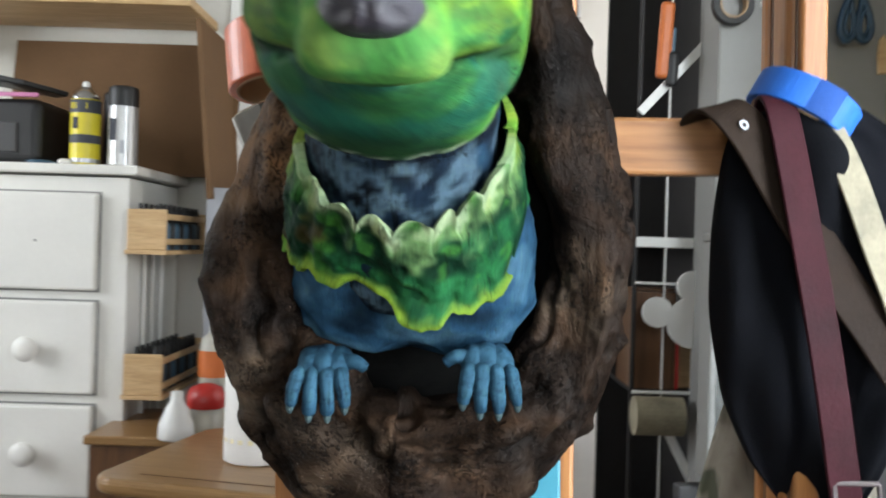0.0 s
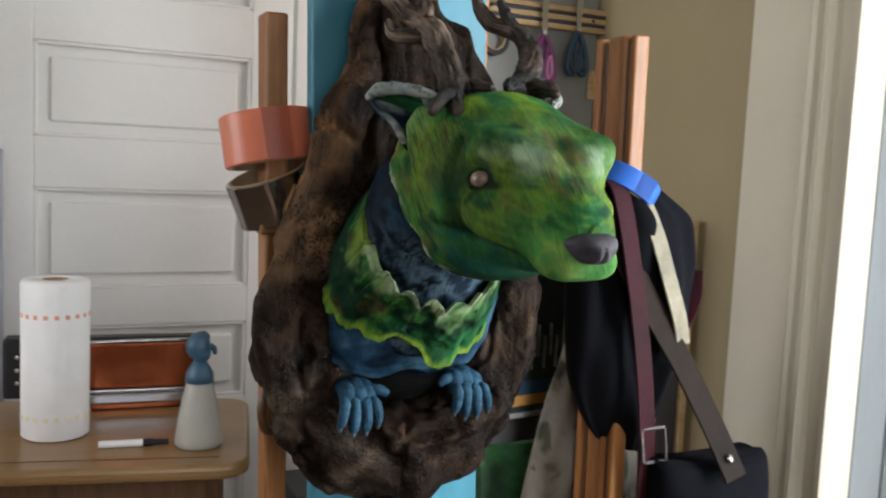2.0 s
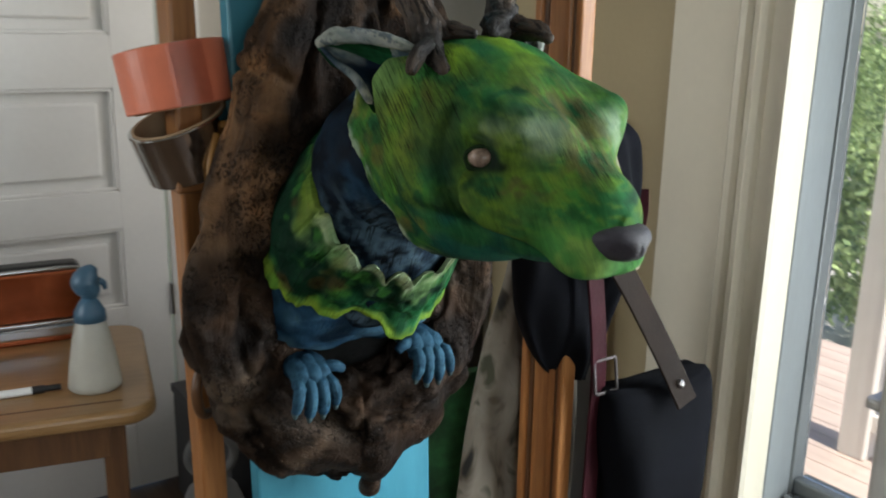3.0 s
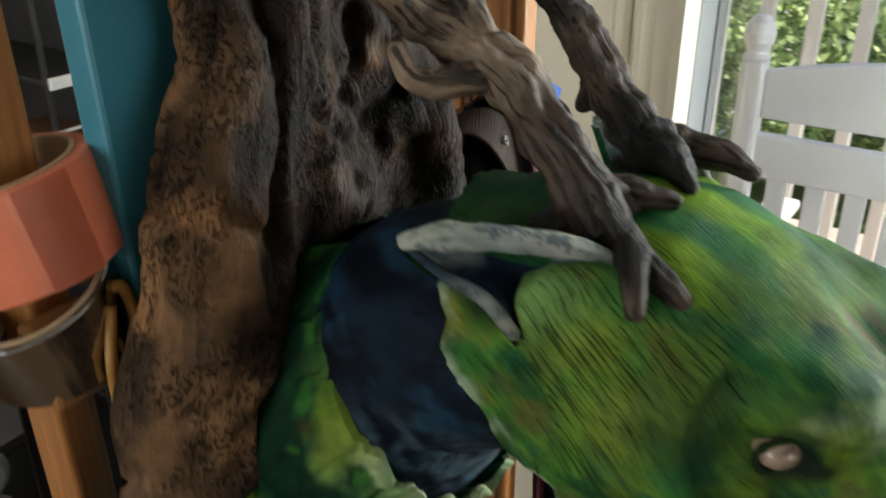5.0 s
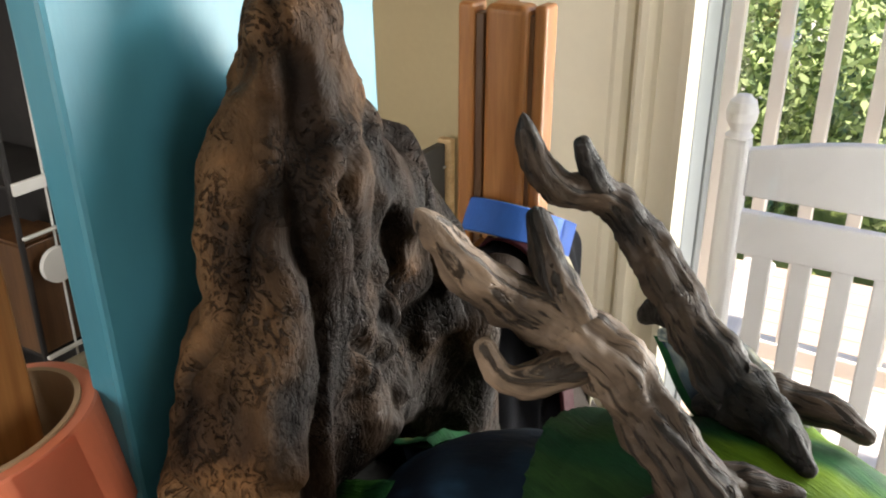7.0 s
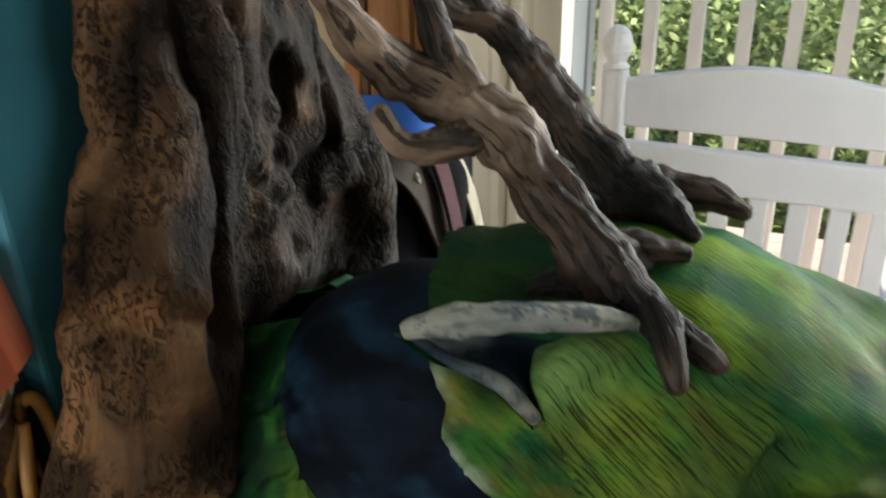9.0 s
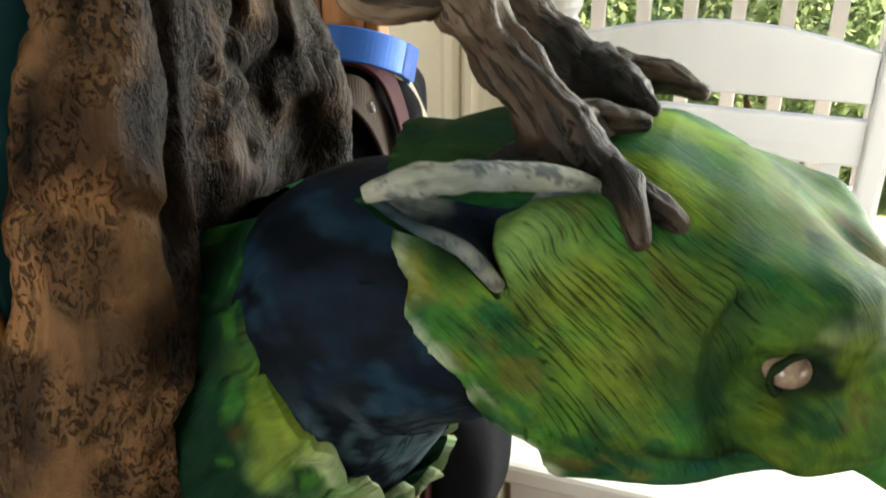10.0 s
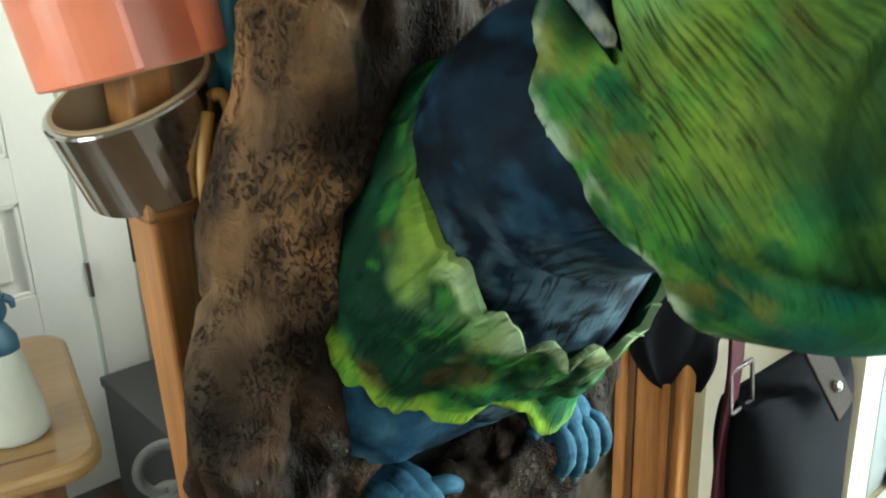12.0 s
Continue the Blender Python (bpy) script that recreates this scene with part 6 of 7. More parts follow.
yc = spray_can("yellow_spray_can", (-0.842, 2.06, CHZ - 0.003), 0.19, 0.0335, M_YELLOW, None, "yellow and black spray can with a metal dome on the chest")
part("dome", turned([(0.0325, 0.155), (0.031, 0.164), (0.020, 0.176), (0.012, 0.180), (0.012, 0.184), (0, 0.184)], 32), M_CHROME, yc, smooth=True)
part("nozzle", turned([(0, 0.183), (0.008, 0.183), (0.008, 0.194), (0.005, 0.198), (0, 0.198)], 20), M_WHITEP, yc)
for z, h, m in ((0.137, 0.030, M_PRINT), (0.062, 0.020, M_PRINT), (0.012, 0.010, M_SILVER)):
    part("printed_band", turned([(0.0336, z - h / 2), (0.0340, z - h / 2), (0.0340, z + h / 2), (0.0336, z + h / 2)], 40), m, yc)
for k in range(4):
    part("print_bar", box(0.007, 0.002, 0.014, (-0.018 + 0.010 * k, -0.0325 + 0.0015 * abs(k - 1.5), 0.138), 0.0004), M_YELLOW, yc)
part("print_bar", box(0.012, 0.002, 0.026, (-0.010, -0.0335, 0.098), 0.0006), M_PRINT, yc)
sc = spray_can("silver_spray_can", (-0.752, 2.055, CHZ - 0.003), 0.20, 0.033, M_SILVER, None, "silver spray can with a black cap on the chest")
part("cap", turned([(0.0335, 0.140), (0.0335, 0.176), (0.032, 0.184), (0.026, 0.187), (0, 0.187)], 36), M_BLACK, sc, smooth=False)
part("print_bar", box(0.016, 0.002, 0.05, (-0.012, -0.0318, 0.085), 0.0006), M_PRINT, sc)
part("print_bar", box(0.010, 0.002, 0.03, (0.010, -0.0318, 0.045), 0.0006), M_BOXW, sc)
bc = spray_can("black_spray_can", (-0.800, 2.15, CHZ - 0.003), 0.20, 0.033, M_BLACK, None, "black spray can behind the silver one")
part("cap", turned([(0.0335, 0.140), (0.0335, 0.180), (0.030, 0.186), (0, 0.186)], 36), M_BLACK, bc)

prn = thing("black_tool_case", (-1.03, 2.10, CHZ - 0.003), "black plastic machine with a coral stripe on the chest", "machine")
part("body", box(0.20, 0.20, 0.15, (0, 0.02, 0.075), 0.02, 4), M_BLACK, prn)
part("stripe", box(0.19, 0.006, 0.010, (0.0, -0.079, 0.158), 0.003), M_PINK, prn, "coral stripe")
part("lid", placed(slab([(-0.11, -0.10), (0.06, -0.10), (0.13, -0.02), (0.05, 0.10), (-0.11, 0.10)], 0, 0.012, 0.003), pose(0, 0.02, 0.19, 0, 10, 0)), M_BLACK, prn)
part("hatch", box(0.12, 0.008, 0.07, (-0.01, -0.080, 0.06), 0.006), M_DGREY, prn)
part("lid_strut", box(0.012, 0.012, 0.05, (-0.07, 0.03, 0.17), 0.003), M_BLACK, prn)
card = tagged(part("cardboard_sheet", box(0.60, 0.006, 0.36, (-0.85, 2.33, CHZ + 0.174), 0.001, rx=-9), M_CARD), "large brown cardboard sheet leaning on the wall over the chest", "cardboard")
card2 = tagged(part("cardboard_sheet", box(0.012, 0.30, 0.42, (-0.565, 2.20, CHZ - 0.03 + 0.17), 0.001, ry=-5), M_CARD), "brown cardboard panel standing at the chest's end", "cardboard")
lidm = tagged(part("clear_lid", placed(turned([(0, 0), (0.03, 0), (0.032, 0.006), (0.02, 0.009), (0, 0.009)], 24), pose(-0.925, 2.02, CHZ - 0.003)), M_TEALP, smooth=True), "small blue bottle cap lying on the chest", "cap")
peb = tagged(part("crumpled_tissue", placed(turned([(0, 0), (0.012, 0.001), (0.016, 0.008), (0.008, 0.014), (0, 0.013)], 14), pose(-0.873, 2.025, CHZ - 0.003)), M_PAPER, smooth=True), "small crumpled white tissue on the chest", "tissue")

shelf = thing("wall_shelf", (-0.98, 2.20, 1.685), "pale wooden wall shelf over the chest", "shelf")
part("board", under(shelf, box(0.74, 0.26, 0.024, (-0.99, 2.24, 1.667), 0.004)), M_PINE, shelf)
part("bracket", under(shelf, box(0.02, 0.20, 0.10, (-1.28, 2.27, 1.605), 0.003)), M_PINE, shelf)
jarg = thing("glass_jar", (-0.66, 2.17, 1.681), "clear glass jar at the shelf's end", "jar")
part("body", turned([(0, 0), (0.03, 0), (0.033, 0.004), (0.033, 0.08), (0.026, 0.09), (0.026, 0.10), (0.023, 0.10), (0.023, 0.088), (0.030, 0.078), (0.030, 0.006), (0, 0.005)], 32), glass_mat("clear_glass", (0.92, 0.96, 0.95)), jarg, smooth=True)
for k in range(4):
    b = thing("small_paint_pot", (-1.20 + 0.10 * k, 2.17, 1.681), "small paint pot on the wall shelf", "paint pot", "pots on the wall shelf")
    part("body", turned([(0, 0), (0.022, 0), (0.022, 0.04), (0, 0.04)], 24), (M_TEALP, M_WHITEP, M_ORANGE, M_INK)[k], b)
    part("lid", turned([(0, 0.0405), (0.0235, 0.0405), (0.0235, 0.052), (0, 0.053)], 24), M_WHITEP, b)


def wall_rack(z, n):
    """A little pine rack on the chest's side, holding paint bottles."""
    r = thing("pine_rack", (CHX + 0.045, CHY + 0.17, z), "small pale pine spice rack fixed to the chest's side", "rack", "racks on the chest")
    L, Wd, H = 0.36, 0.088, 0.092
    part("end_panel", box(Wd, 0.010, H, (0, -L / 2, H / 2), 0.003), M_PINE, r)
    part("end_panel", box(Wd, 0.010, H, (0, L / 2, H / 2), 0.003), M_PINE, r)
    part("base", box(Wd + 0.006, L + 0.02, 0.010, (0, 0, -0.005), 0.002), M_PINE, r)
    part("front_rail", box(0.008, L, 0.014, (Wd / 2 - 0.004, 0, H - 0.016), 0.002), M_PINE, r)
    part("front_rail", box(0.008, L, 0.014, (Wd / 2 - 0.004, 0, 0.020), 0.002), M_PINE, r)
    cols = (M_BLACK, M_INK, M_BLACK, M_ORANGE, M_BLACK, M_TEALP)
    for row in range(2):
        for k in range(n):
            b = thing("paint_bottle", (CHX + 0.022 + 0.040 * row, CHY + 0.012 + k * 0.33 / n + 0.012 * row, z + 0.0005), "small dark dropper bottle of paint in the rack", "paint bottle", "paint bottles in the racks")
            c = cols[(k * 3 + row * 2) % 6]
            part("body", turned([(0, 0), (0.0125, 0), (0.0125, 0.055), (0.010, 0.062), (0.007, 0.064), (0, 0.064)], 14), c, b)
            part("cap", turned([(0, 0.0645), (0.0075, 0.0645), (0.0068, 0.088), (0.004, 0.105), (0, 0.106)], 12), M_BLACK, b)


wall_rack(1.070, 9)
wall_rack(0.745, 9)
for k, x in enumerate((0.06, 0.12, 0.19)):
    tagged(part("pine_rod", box(0.008, 0.012, 0.60, (CHX + 0.002, CHY + x + 0.05, 0.80), 0.002), M_CHEST), "narrow white batten on the chest's side", "batten")

stand = thing("small_cabinet", (-0.60, 1.95, 0.0), "low brown cabinet behind the table", "cabinet")
part("body", box(0.26, 0.30, 0.66, (0, 0.05, 0.33), 0.004), M_TLEG, stand)
part("top", box(0.28, 0.32, 0.02, (0, 0.05, 0.671), 0.004), M_TABLE, stand)

soap = thing("pump_bottle", (-0.515, 2.02, 0.681), "clear pump bottle with an orange label", "bottle")
part("body", turned([(0, 0), (0.032, 0), (0.035, 0.006), (0.035, 0.16), (0.03, 0.19), (0.014, 0.205), (0, 0.205)], 32), M_PLAST, soap, smooth=True)
part("label_band", turned([(0.0356, 0.105), (0.0360, 0.105), (0.0360, 0.165), (0.0356, 0.165)], 32), M_ORANGE, soap)
part("pump", turned([(0, 0.205), (0.012, 0.205), (0.012, 0.22), (0.005, 0.222), (0.005, 0.245), (0.014, 0.246), (0.014, 0.254), (0, 0.256)], 24), M_WHITEP, soap)
jar = thing("red_lidded_jar", (-0.500, 1.90, 0.681), "clear jar with a domed red lid", "jar")
part("body", turned([(0, 0), (0.036, 0), (0.038, 0.004), (0.038, 0.055), (0, 0.056)], 32), M_PLAST, jar, smooth=True)
part("lid", turned([(0.0385, 0.0565), (0.041, 0.060), (0.041, 0.080), (0.034, 0.098), (0.016, 0.106), (0, 0.107)], 32), M_RED, jar, smooth=True)
wb = thing("white_bottle", (-0.545, 1.84, 0.681), "white plastic bottle with a narrow neck", "bottle")
part("body", turned([(0, 0), (0.034, 0), (0.037, 0.004), (0.036, 0.03), (0.022, 0.065), (0.013, 0.080), (0.013, 0.098), (0, 0.098)], 32), M_WHITEP, wb, smooth=True)

fan = thing("fan_carton", (-0.485, 2.16, 0.0), "tall white and grey printed cardboard carton by the door", "carton", rz=4)
part("carton", box(0.16, 0.16, 1.22, (0, 0, 0.61), 0.002), M_BOXW, fan)
part("print_panel", box(0.05, 0.003, 0.012, (0.032, -0.081, 1.19), 0.0005), M_PRINT, fan)
for k in range(5):
    part("print_bar", box(0.020, 0.003, 0.018, (0.058, -0.081, 1.13 - 0.027 * k), 0.0006), M_PRINT, fan)
for z in (1.02, 0.86, 0.70):
    part("print_panel", box(0.06, 0.003, 0.07, (-0.03, -0.081, z), 0.0006), (M_CORE, M_GREY, M_CARD)[int(z * 10) % 3], fan)
part("print_bar", box(0.03, 0.003, 0.008, (0.045, -0.081, 0.98), 0.0006), M_PRINT, fan)

# ---- wire shelving, grey cabinet and tools beyond the easel ----
cab = thing("grey_cabinet", (0.535, 1.42, 0.0), "grey painted metal cabinet with tools on its side", "cabinet")
part("body", under(cab, box(0.250, 0.10, 2.0, (0.520, 1.345, 1.0), 0.004)), M_GREY, cab)
part("magnet_dot", under(cab, placed(turned([(0, 0), (0.005, 0), (0.004, 0.003), (0, 0.0035)], 16), pose(0.458, 1.2945, 1.468, 90, 0, 0))), M_WHITEP, cab)
RZ = 1.515
rack = thing("magnetic_tool_rack", (0.53, 1.285, RZ), "slatted wooden tool rack with dark magnetic strips", "tool rack")
for dz in (0.017, 0.0, -0.017):
    part("slat", box(0.256, 0.016, 0.010, (0, 0.0, dz), 0.002), M_PINE, rack)
for dz in (0.0085, -0.0085):
    part("magnet_strip", box(0.254, 0.013, 0.006, (0, 0.001, dz), 0.001), M_PRINT, rack)
for dx in (-0.095, 0.09):
    part("screw", placed(turned([(0, 0), (0.003, 0), (0.003, 0.002), (0, 0.002)], 12), pose(dx, -0.008, 0.0, 90, 0, 0)), M_BLACK, rack)


def scissors(at, main, inner, label, open_deg, s=1.0):
    t = thing("scissors", at, label, "scissors", "scissors on the tool rack")
    for k, sg in enumerate((-1, 1)):
        a = sg * open_deg
        blade = slab([(-0.006 * s, 0.0), (0.006 * s, 0.0), (0.004 * s, 0.05 * s), (0.0005, 0.098 * s), (-0.0045 * s, 0.05 * s)], -0.001, 0.001, 0.0)
        part("blade", placed(blade, pose(0, -0.003 + 0.0025 * k, 0, 0, a, 0) @ pose(0, 0, 0, 90, 0, 0)), M_CHROME, t)
        loop = [(0.003 * sg, 0, -0.004), (0.012 * sg, 0, -0.024), (0.021 * sg, 0, -0.048), (0.024 * sg, 0, -0.072), (0.015 * sg, 0, -0.086), (0.004 * sg, 0, -0.078), (0.003 * sg, 0, -0.055), (0.007 * sg, 0, -0.034), (0.008 * sg, 0, -0.022)]
        part("handle", placed(tube([tuple(c * s for c in q) for q in loop], [0.006 * s, 0.0065 * s, 0.006 * s, 0.0055 * s, 0.0055 * s, 0.0055 * s, 0.005 * s, 0.005 * s, 0.005 * s], 44, 10), pose(0, -0.003, 0)), main, t, smooth=True)
        part("grip_lining", placed(tube([tuple(c * s for c in q) for q in [(0.013 * sg, 0, -0.036), (0.0165 * sg, 0, -0.052), (0.0175 * sg, 0, -0.068), (0.012 * sg, 0, -0.078), (0.0075 * sg, 0, -0.070), (0.0075 * sg, 0, -0.054), (0.011 * sg, 0, -0.040)]], 0.0026 * s, 36, 8), pose(0, -0.0062, 0)), inner, t, smooth=True)
    part("rivet", placed(turned([(0, 0), (0.004, 0), (0.003, 0.002), (0, 0.0025)], 16), pose(0, -0.006, 0.003, 90, 0, 0)), M_STEEL, t)
    return t


scissors((0.506, 1.268, 1.478), M_PURPLE, M_PINK, "purple and pink handled scissors hanging from the tool rack", 3.0, 1.02)
scissors((0.582, 1.270, 1.490), M_INK, M_INK, "dark blue handled scissors hanging from the tool rack", 4.0, 0.92)
ring = tape_roll("black_tape_roll", 0.030, 0.014, 0.018, M_BLACK, "black tape roll hanging on the grey cabinet", (0.410, 1.283, 1.462), 90, 0)
clip = tagged(part("wooden_peg", placed(slab([(-0.006, -0.026), (0.006, -0.026), (0.007, 0.0), (0.005, 0.024), (0.0, 0.030), (-0.005, 0.024), (-0.007, 0.0)], -0.004, 0.004, 0.001), pose(0.632, 1.288, 1.395, 90, 0, 0)), M_PINE), "small wooden clothes peg on the cabinet's side", "peg")
board = thing("leaning_board", (0.60, 1.02, 0.0), "dark grey board with a raw pine edge leaning by the wall", "board")
part("panel", under(board, box(0.190, 0.012, 1.155, (0.527, 0.975, 0.578), 0.002)), M_DGREY, board)
part("edge_strip", under(board, box(0.012, 0.020, 1.160, (0.629, 0.972, 0.580), 0.002)), M_PINE, board, "raw pine edge strip")
for z in (0.3, 0.7, 1.13):
    part("staple", under(board, box(0.006, 0.002, 0.003, (0.606, 0.961, z), 0.0008)), M_STEEL, board)

SHX0, SHX1, SHY = 0.305, 0.422, 1.40
rackw = thing("wire_shelving", (0.36, 1.50, 0.0), "white wire shelving unit with dark sheets added for its shaded bays", "shelving")
# rear and left posts, decks and sheets are dark to hold the bays' shade
for x in (SHX0, SHX1):
    for y in (SHY, SHY + 0.28):
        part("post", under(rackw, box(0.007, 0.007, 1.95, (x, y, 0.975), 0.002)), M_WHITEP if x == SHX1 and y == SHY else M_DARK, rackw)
part("post", under(rackw, box(0.003, 0.003, 1.95, (0.352, SHY - 0.002, 0.975), 0.001)), M_WHITEP, rackw)
for z, h in ((0.25, 0.012), (0.62, 0.012), (0.878, 0.005), (1.050, 0.004), (1.115, 0.016), (1.72, 0.012)):
    part("shelf_rail", under(rackw, box(SHX1 - SHX0, 0.006, h, ((SHX0 + SHX1) / 2, SHY - 0.006, z), 0.001)), M_WHITEP, rackw)
for z in (0.25, 0.62, 0.878, 1.115, 1.72):
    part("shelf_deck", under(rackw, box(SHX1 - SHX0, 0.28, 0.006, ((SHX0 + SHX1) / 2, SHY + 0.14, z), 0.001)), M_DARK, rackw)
part("brace", under(rackw, between((SHX0 - 0.002, SHY - 0.014, 1.318), (SHX1 - 0.004, SHY - 0.014, 1.446), 0.014, 0.003, 0.001)), M_WHITEP, rackw)
part("brace", under(rackw, between((SHX1, SHY - 0.014, 0.70), (SHX0 + 0.05, SHY - 0.014, 0.83), 0.014, 0.003, 0.001)), M_WHITEP, rackw)
# added sheets and panel, there only to darken the bays and the view past
part("back_shade_sheet", under(rackw, box(SHX1 - SHX0, 0.006, 1.95, ((SHX0 + SHX1) / 2, SHY + 0.285, 0.975), 0.0)), M_DARK, rackw)
part("side_shade_sheet", under(rackw, box(0.004, 0.28, 1.95, (SHX1 + 0.006, SHY + 0.14, 0.975), 0.0)), M_DARK, rackw)
part("added_shade_panel", under(rackw, box(0.096, 0.006, 0.42, (0.253, SHY + 0.283, 1.00), 0.001)), M_DARK, rackw)
tool = thing("orange_tool", (0.340, SHY - 0.022, 1.375), "orange handled knife hanging on the wire shelving", "tool", ry=3)
part("handle", box(0.022, 0.016, 0.120, (-0.006, 0, 0.055), 0.007, 4), M_ORANGE, tool)
part("grip", box(0.018, 0.018, 0.055, (0.008, -0.002, 0.010), 0.007, 3), M_BLACK, tool)
part("blade", box(0.008, 0.006, 0.04, (0.006, 0, 0.055), 0.002), M_TEALP, tool)
dbox = thing("brown_carton", (0.338, SHY + 0.06, 0.8815), "dark brown cardboard carton on the wire shelving", "carton")
part("body", box(0.068, 0.12, 0.155, (0, 0, 0.0775), 0.002), M_TLEG, dbox)
part("flap", box(0.066, 0.05, 0.004, (0, -0.03, 0.158), 0.001), M_TLEG, dbox)
stick = tagged(part("red_marker", box(0.006, 0.006, 0.075, (0.377, SHY + 0.004, 0.9195), 0.002), M_RED), "thin red marker standing on the wire shelving", "marker")
mick = thing("white_cutout", (0.394, SHY - 0.016, 0.990), "white cut-out of three joined discs on the shelving", "ornament", ry=-38)
part("disc", placed(turned([(0, -0.004), (0.040, -0.004), (0.040, 0.004), (0, 0.004)], 36), pose(0, 0, 0, 90, 0, 0)), M_WHITEP, mick)
for dx in (-0.034, 0.034):
    part("disc", placed(turned([(0, -0.0038), (0.024, -0.0038), (0.024, 0.0038), (0, 0.0038)], 30), pose(dx, 0, 0.046, 90, 0, 0)), M_WHITEP, mick)
bird = thing("wooden_box", (0.392, SHY + 0.055, 0.8815), "small pale wooden box with a round hole on the shelving", "box")
part("body", box(0.036, 0.07, 0.085, (0, 0, 0.0425), 0.002), M_PINE, bird)
# the hole is a dark disc that paints its shade on the side
part("hole", placed(turned([(0, 0), (0.009, 0), (0.009, 0.001), (0, 0.001)], 20), pose(-0.0185, 0, 0.05, 0, -90, 0)), M_DARK, bird)
paper = tagged(part("wrapped_roll", placed(turned([(0, 0), (0.030, 0), (0.030, 0.075), (0, 0.075)], 28), pose(0.302, SHY - 0.035, 0.846, 0, 90, 0)), M_STRAP, smooth=False), "pale roll wrapped in clear film on the shelving", "roll")
case = thing("drill_case", (0.402, 1.10, 0.0), "smoked plastic parts case with a yellow label", "case", rz=8)
part("body", box(0.15, 0.03, 0.30, (0, 0, 0.97), 0.006), M_CASE, case)
part("frame", join(box(0.154, 0.034, 0.010, (0, 0, 1.12), 0.003), box(0.154, 0.034, 0.010, (0, 0, 0.82), 0.003), box(0.010, 0.034, 0.29, (-0.072, 0, 0.97), 0.003), box(0.010, 0.034, 0.29, (0.072, 0, 0.97), 0.003)), M_GREY, case)
part("handle", tube([(-0.02, 0, 1.125), (0.0, 0, 1.10), (0.03, 0, 1.085), (0.06, 0, 1.08)], 0.006, 20, 8), M_BLACK, case, smooth=True)
part("label_plate", box(0.036, 0.003, 0.034, (-0.035, -0.017, 1.045), 0.0006), M_OCHRE, case, "yellow printed label")
for k in range(4):
    part("print_bar", box(0.005, 0.004, 0.012, (-0.047 + 0.008 * k, -0.0175, 1.048), 0.0004), M_PRINT, case)
for k in range(9):
    part("drill_bit", box(0.004, 0.004, 0.055, (-0.052 + 0.013 * k, -0.0165, 0.925 + 0.02 * (k % 2)), 0.001), M_STEEL, case)
part("label_plate", box(0.13, 0.003, 0.022, (0.0, -0.017, 0.868), 0.0006), M_INK, case, "blue label strip")
part("label_plate", box(0.13, 0.003, 0.018, (0.0, -0.017, 0.846), 0.0006), M_OCHRE, case, "yellow label strip")
part("stand_panel", box(0.20, 0.02, 0.81, (0.0, 0.02, 0.405), 0.003), M_DGREY, case)
leafp = tagged(part("green_painted_canvas", box(0.10, 0.016, 0.28, (0.235, 0.84, 0.72), 0.002, rx=-6), plain("green_blue_canvas_paint", (0.025, 0.13, 0.04), 0.6, 0, 0.8, 16, 60, 0.3)), "canvas with green and blue paint standing behind the easel", "canvas")
# made-up dark block that keeps the floor corner by the door in shade
low = thing("low_shade_block", (0.47, 2.05, 0.0), "added dark block standing in for shade behind the shelving", "chest")
part("body", box(0.33, 0.42, 0.30, (0, 0, 0.15), 0.004), M_DGREY, low)
part("lid", box(0.34, 0.43, 0.025, (0, 0, 0.313), 0.004), M_DGREY, low)
jug = thing("plastic_jug", (0.222, 1.735, 0.0), "white plastic jug with a ring handle on the floor, coloured grey for its shade", "jug")
part("body", turned([(0, 0), (0.075, 0), (0.08, 0.01), (0.078, 0.22), (0.055, 0.28), (0.036, 0.295), (0.034, 0.315), (0, 0.315)], 32), M_MILK, jug, smooth=True)
part("handle", tube([(0.048 * math.cos(a), -0.012 * math.cos(a), 0.362 + 0.050 * math.sin(a)) for a in np.linspace(-1.57, 4.6, 14)], 0.0105, 60, 12), M_MILK, jug, smooth=True)

# ---- the porch ----
tagged(part("ground", box(240, 240, 0.1, (0, 0, -0.45), 0.0), M_GRASS), "sunlit lawn beyond the porch", "ground", kind="structure")
deck = tagged(new("porch_floor"), "pale painted porch floor boards in sunlight", "porch floor", kind="structure")
for k in range(24):
    part("board", box(0.092, 6.6, 0.03, (0.835 + 0.096 * k, 1.9, 0.0 - 0.02), 0.003), M_DECK, deck)
part("joist", box(2.2, 6.5, 0.3, (1.95, 1.9, -0.24), 0.0), M_DECK, deck)

tagged(part("terrace", box(8.0, 7.0, 0.06, (7.3, 5.2, -0.38), 0.004), plain("pale_concrete", (0.66, 0.64, 0.60), 0.8, 0, 0.12, 2.0, 60, 0.3, 0.002)), "pale sunlit concrete terrace beyond the porch", "pavement", kind="structure")
rail = thing("porch_railing", (2.20, 0.5, 0.0), "white painted porch railing with square balusters", "railing")
part("top_rail", under(rail, box(0.07, 2.72, 0.05, (2.20, -0.04, 1.22), 0.006)), M_RAIL, rail)
part("bottom_rail", under(rail, box(0.05, 2.72, 0.06, (2.20, -0.04, 0.12), 0.006)), M_RAIL, rail)
for k in range(21):
    part("baluster", under(rail, box(0.038, 0.038, 1.06, (2.20, -1.30 + 0.126 * k, 0.675), 0.004)), M_RAIL, rail)

for y in (-1.40, 1.34):
    part("post", under(rail, box(0.09, 0.09, 1.27, (2.20, y, 0.63), 0.006)), M_RAIL, rail)

chair = thing("rocking_chair", (1.30, 0.46, 0.0), "white painted wooden rocking chair on the porch", "chair")


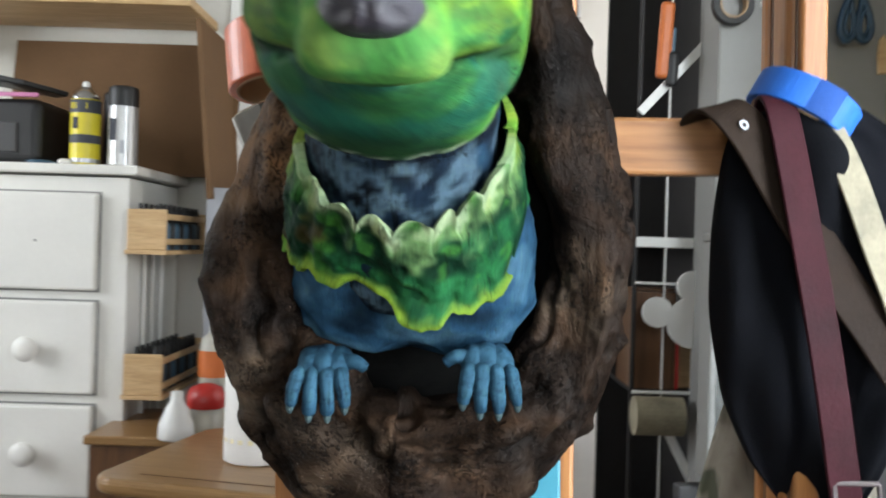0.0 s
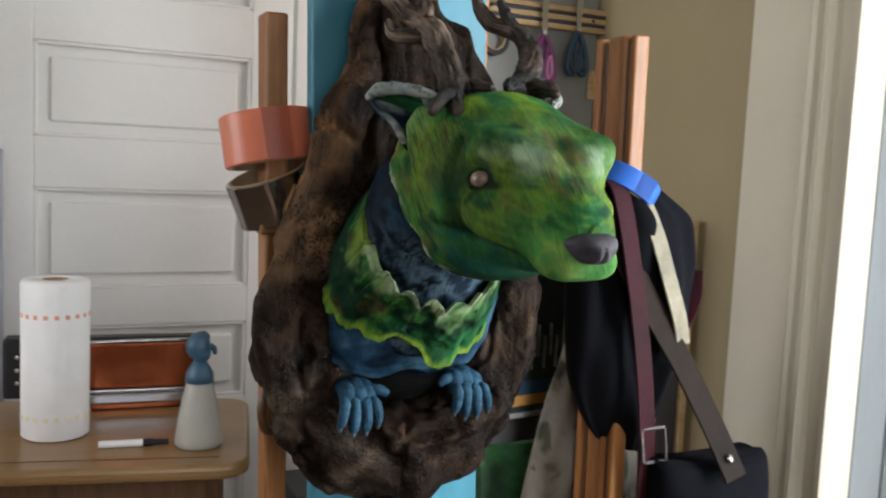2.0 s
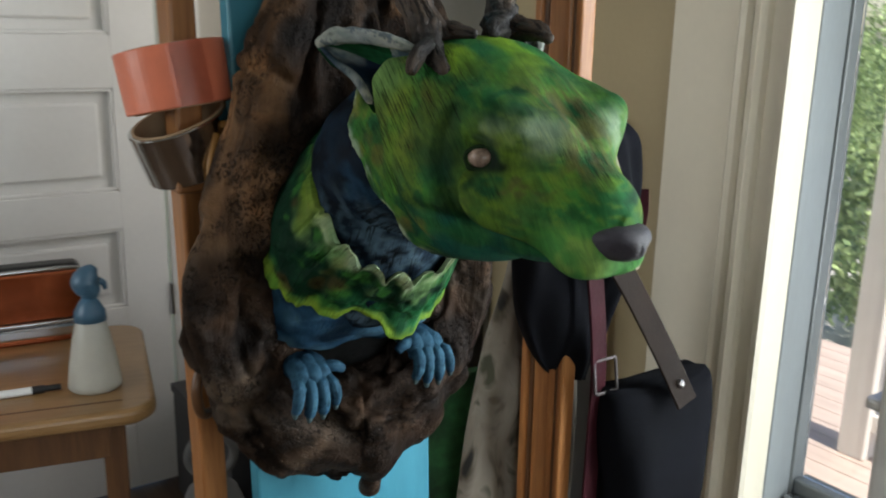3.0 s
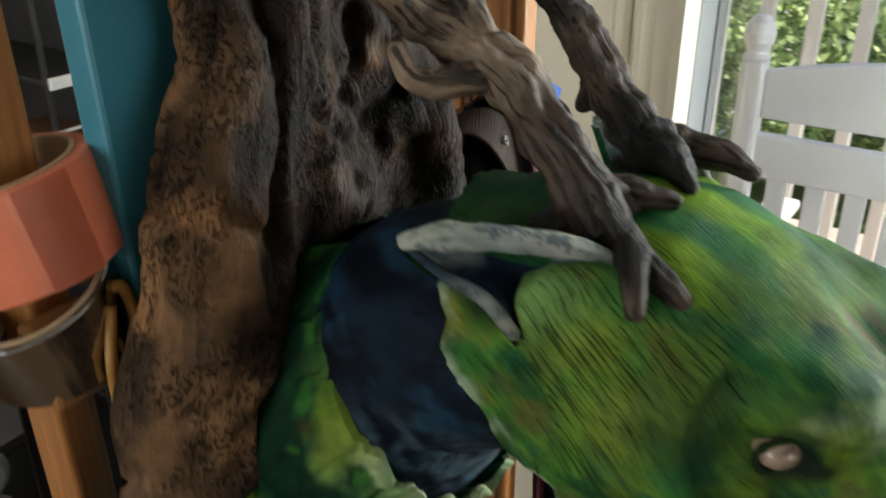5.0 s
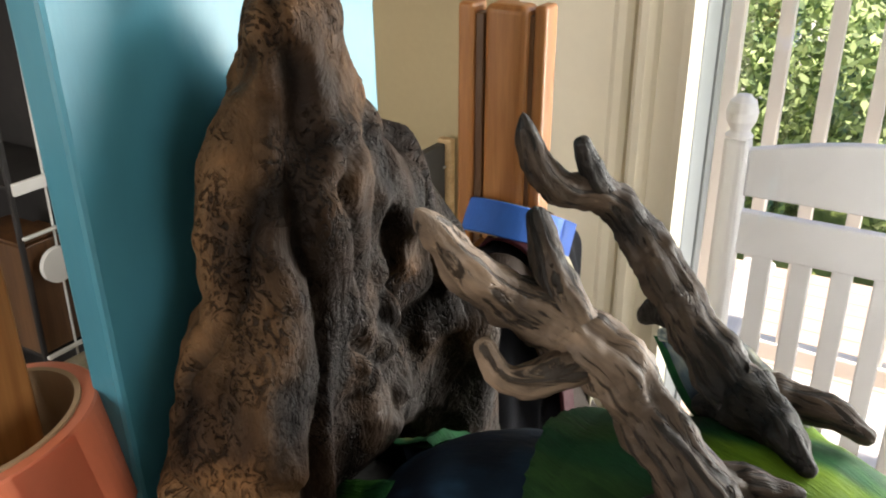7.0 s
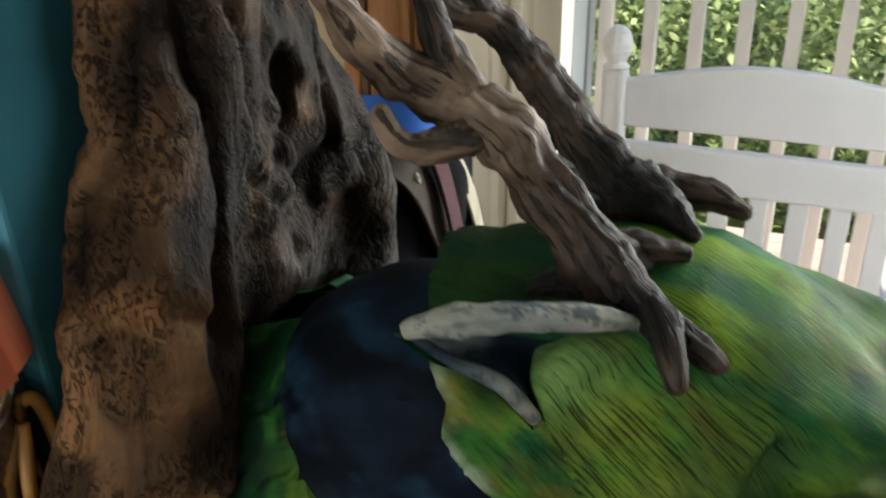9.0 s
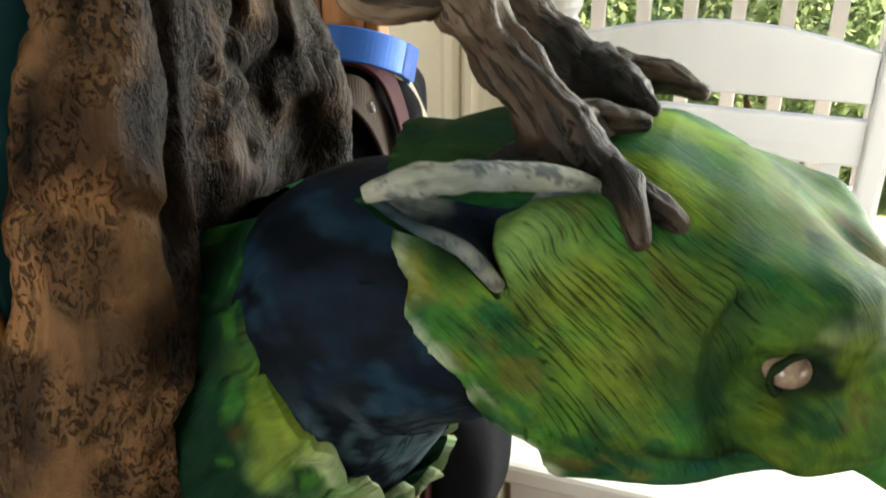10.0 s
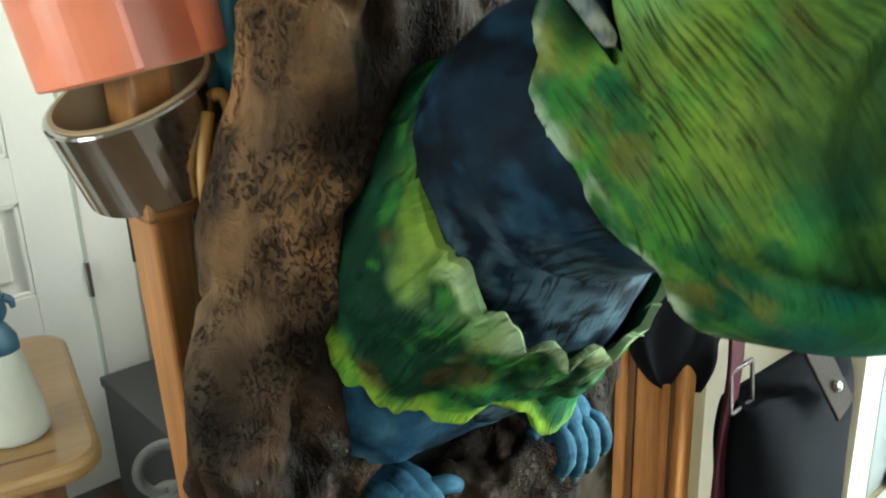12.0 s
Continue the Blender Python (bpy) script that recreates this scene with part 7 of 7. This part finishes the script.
def finial_post(y):
    bm = between((1.10, y, 0.40), (1.085, y, 1.085), 0.040, 0.040, 0.010, 3)
    knob = turned([(0.020, 0), (0.022, 0.004), (0.016, 0.010), (0.016, 0.014), (0.023, 0.028), (0.0245, 0.042), (0.020, 0.058), (0.010, 0.068), (0, 0.070)], 28)
    return join(bm, placed(knob, pose(1.085, y, 1.082)))


for y in (0.705, 0.215):
    part("back_post", under(chair, finial_post(y)), M_CHAIR, chair, smooth=False)
arch = [(-0.225, -0.055), (0.225, -0.055)] + [(0.225 - 0.45 * k / 16, 0.022 + 0.034 * math.sin(math.pi * k / 16)) for k in range(17)]
part("crest_rail", under(chair, placed(slab(arch, -0.011, 0.011, 0.004), pose(1.087, 0.46, 1.045, 90, 0, 90))), M_CHAIR, chair)
part("back_rail", under(chair, box(0.022, 0.46, 0.075, (1.092, 0.46, 0.925), 0.005)), M_CHAIR, chair)
for k in range(7):
    part("back_slat", under(chair, between((1.112, 0.275 + 0.0615 * k, 0.46), (1.094, 0.275 + 0.0615 * k, 0.895), 0.012, 0.032, 0.003)), M_CHAIR, chair)
part("seat", under(chair, box(0.46, 0.52, 0.025, (1.30, 0.46, 0.43), 0.006)), M_CHAIR, chair)
for y in (0.20, 0.72):
    part("arm", under(chair, box(0.50, 0.07, 0.024, (1.33, y, 0.66), 0.008)), M_CHAIR, chair)
    part("arm_post", under(chair, box(0.035, 0.035, 0.23, (1.52, y, 0.535), 0.004)), M_CHAIR, chair)
    part("leg", under(chair, box(0.04, 0.04, 0.37, (1.13, y, 0.24), 0.004)), M_CHAIR, chair)
    part("leg", under(chair, box(0.04, 0.04, 0.37, (1.50, y, 0.24), 0.004)), M_CHAIR, chair)
    part("rocker", under(chair, tube([(0.98, y, 0.11), (1.15, y, 0.045), (1.32, y, 0.022), (1.50, y, 0.05), (1.66, y, 0.115)], 0.022, 30, 8)), M_CHAIR, chair)


def shrub(at, rx, ry, rz, n, seed, label):
    """A clipped bush: short stems under a crown of many small leaves."""
    rng = np.random.default_rng(seed)
    t = thing("hedge_bush", at, label, "bush", "bushes beyond the porch")
    stems = [tube([(0, 0, 0), (0.1 * math.cos(a), 0.1 * math.sin(a), rz * 0.5), (0.3 * rx * math.cos(a), 0.3 * ry * math.sin(a), rz * 0.9)], [0.03, 0.02, 0.008], 8, 6) for a in (0.3, 2.2, 4.4)]
    part("stem", join(*stems), M_TLEG, t)
    u = rng.normal(size=(n, 3))
    u /= np.linalg.norm(u, axis=1)[:, None]
    r = rng.uniform(0.55, 1.0, n) ** 0.6
    lump = 1 + 0.22 * vnoise(u + seed, 2.6, seed)
    c = u * (r * lump)[:, None] * np.array([rx, ry, rz]) + np.array([0, 0, rz * 1.05])
    s = rng.uniform(0.016, 0.042, n)
    a1 = rng.normal(size=(n, 3))
    a1 /= np.linalg.norm(a1, axis=1)[:, None]
    a2 = np.cross(a1, rng.normal(size=(n, 3)))
    a2 /= np.linalg.norm(a2, axis=1)[:, None]
    v = np.stack([c - a1 * s[:, None], c + a2 * 0.45 * s[:, None], c + a1 * s[:, None], c - a2 * 0.45 * s[:, None]], 1).reshape(-1, 3)
    me = bpy.data.meshes.new("crown")
    me.from_pydata(v.tolist(), [], np.arange(4 * n).reshape(-1, 4).tolist())
    me.materials.append(M_LEAF)
    ob = new("crown", me)
    ob.parent = t
    return t


for k in range(5):
    shrub((4.3 + 0.35 * (k % 2), -1.6 + 0.95 * k, -0.4), 0.62, 0.62, 0.62 + 0.05 * (k % 3), 11000, 40 + k, "rounded green garden bush in sunlight")
for k in range(5):
    shrub((7.5 + 0.5 * (k % 2), -2.0 + 1.9 * k, -0.4), 1.2, 1.2, 1.15, 12000, 60 + k, "large green bush across the lawn")
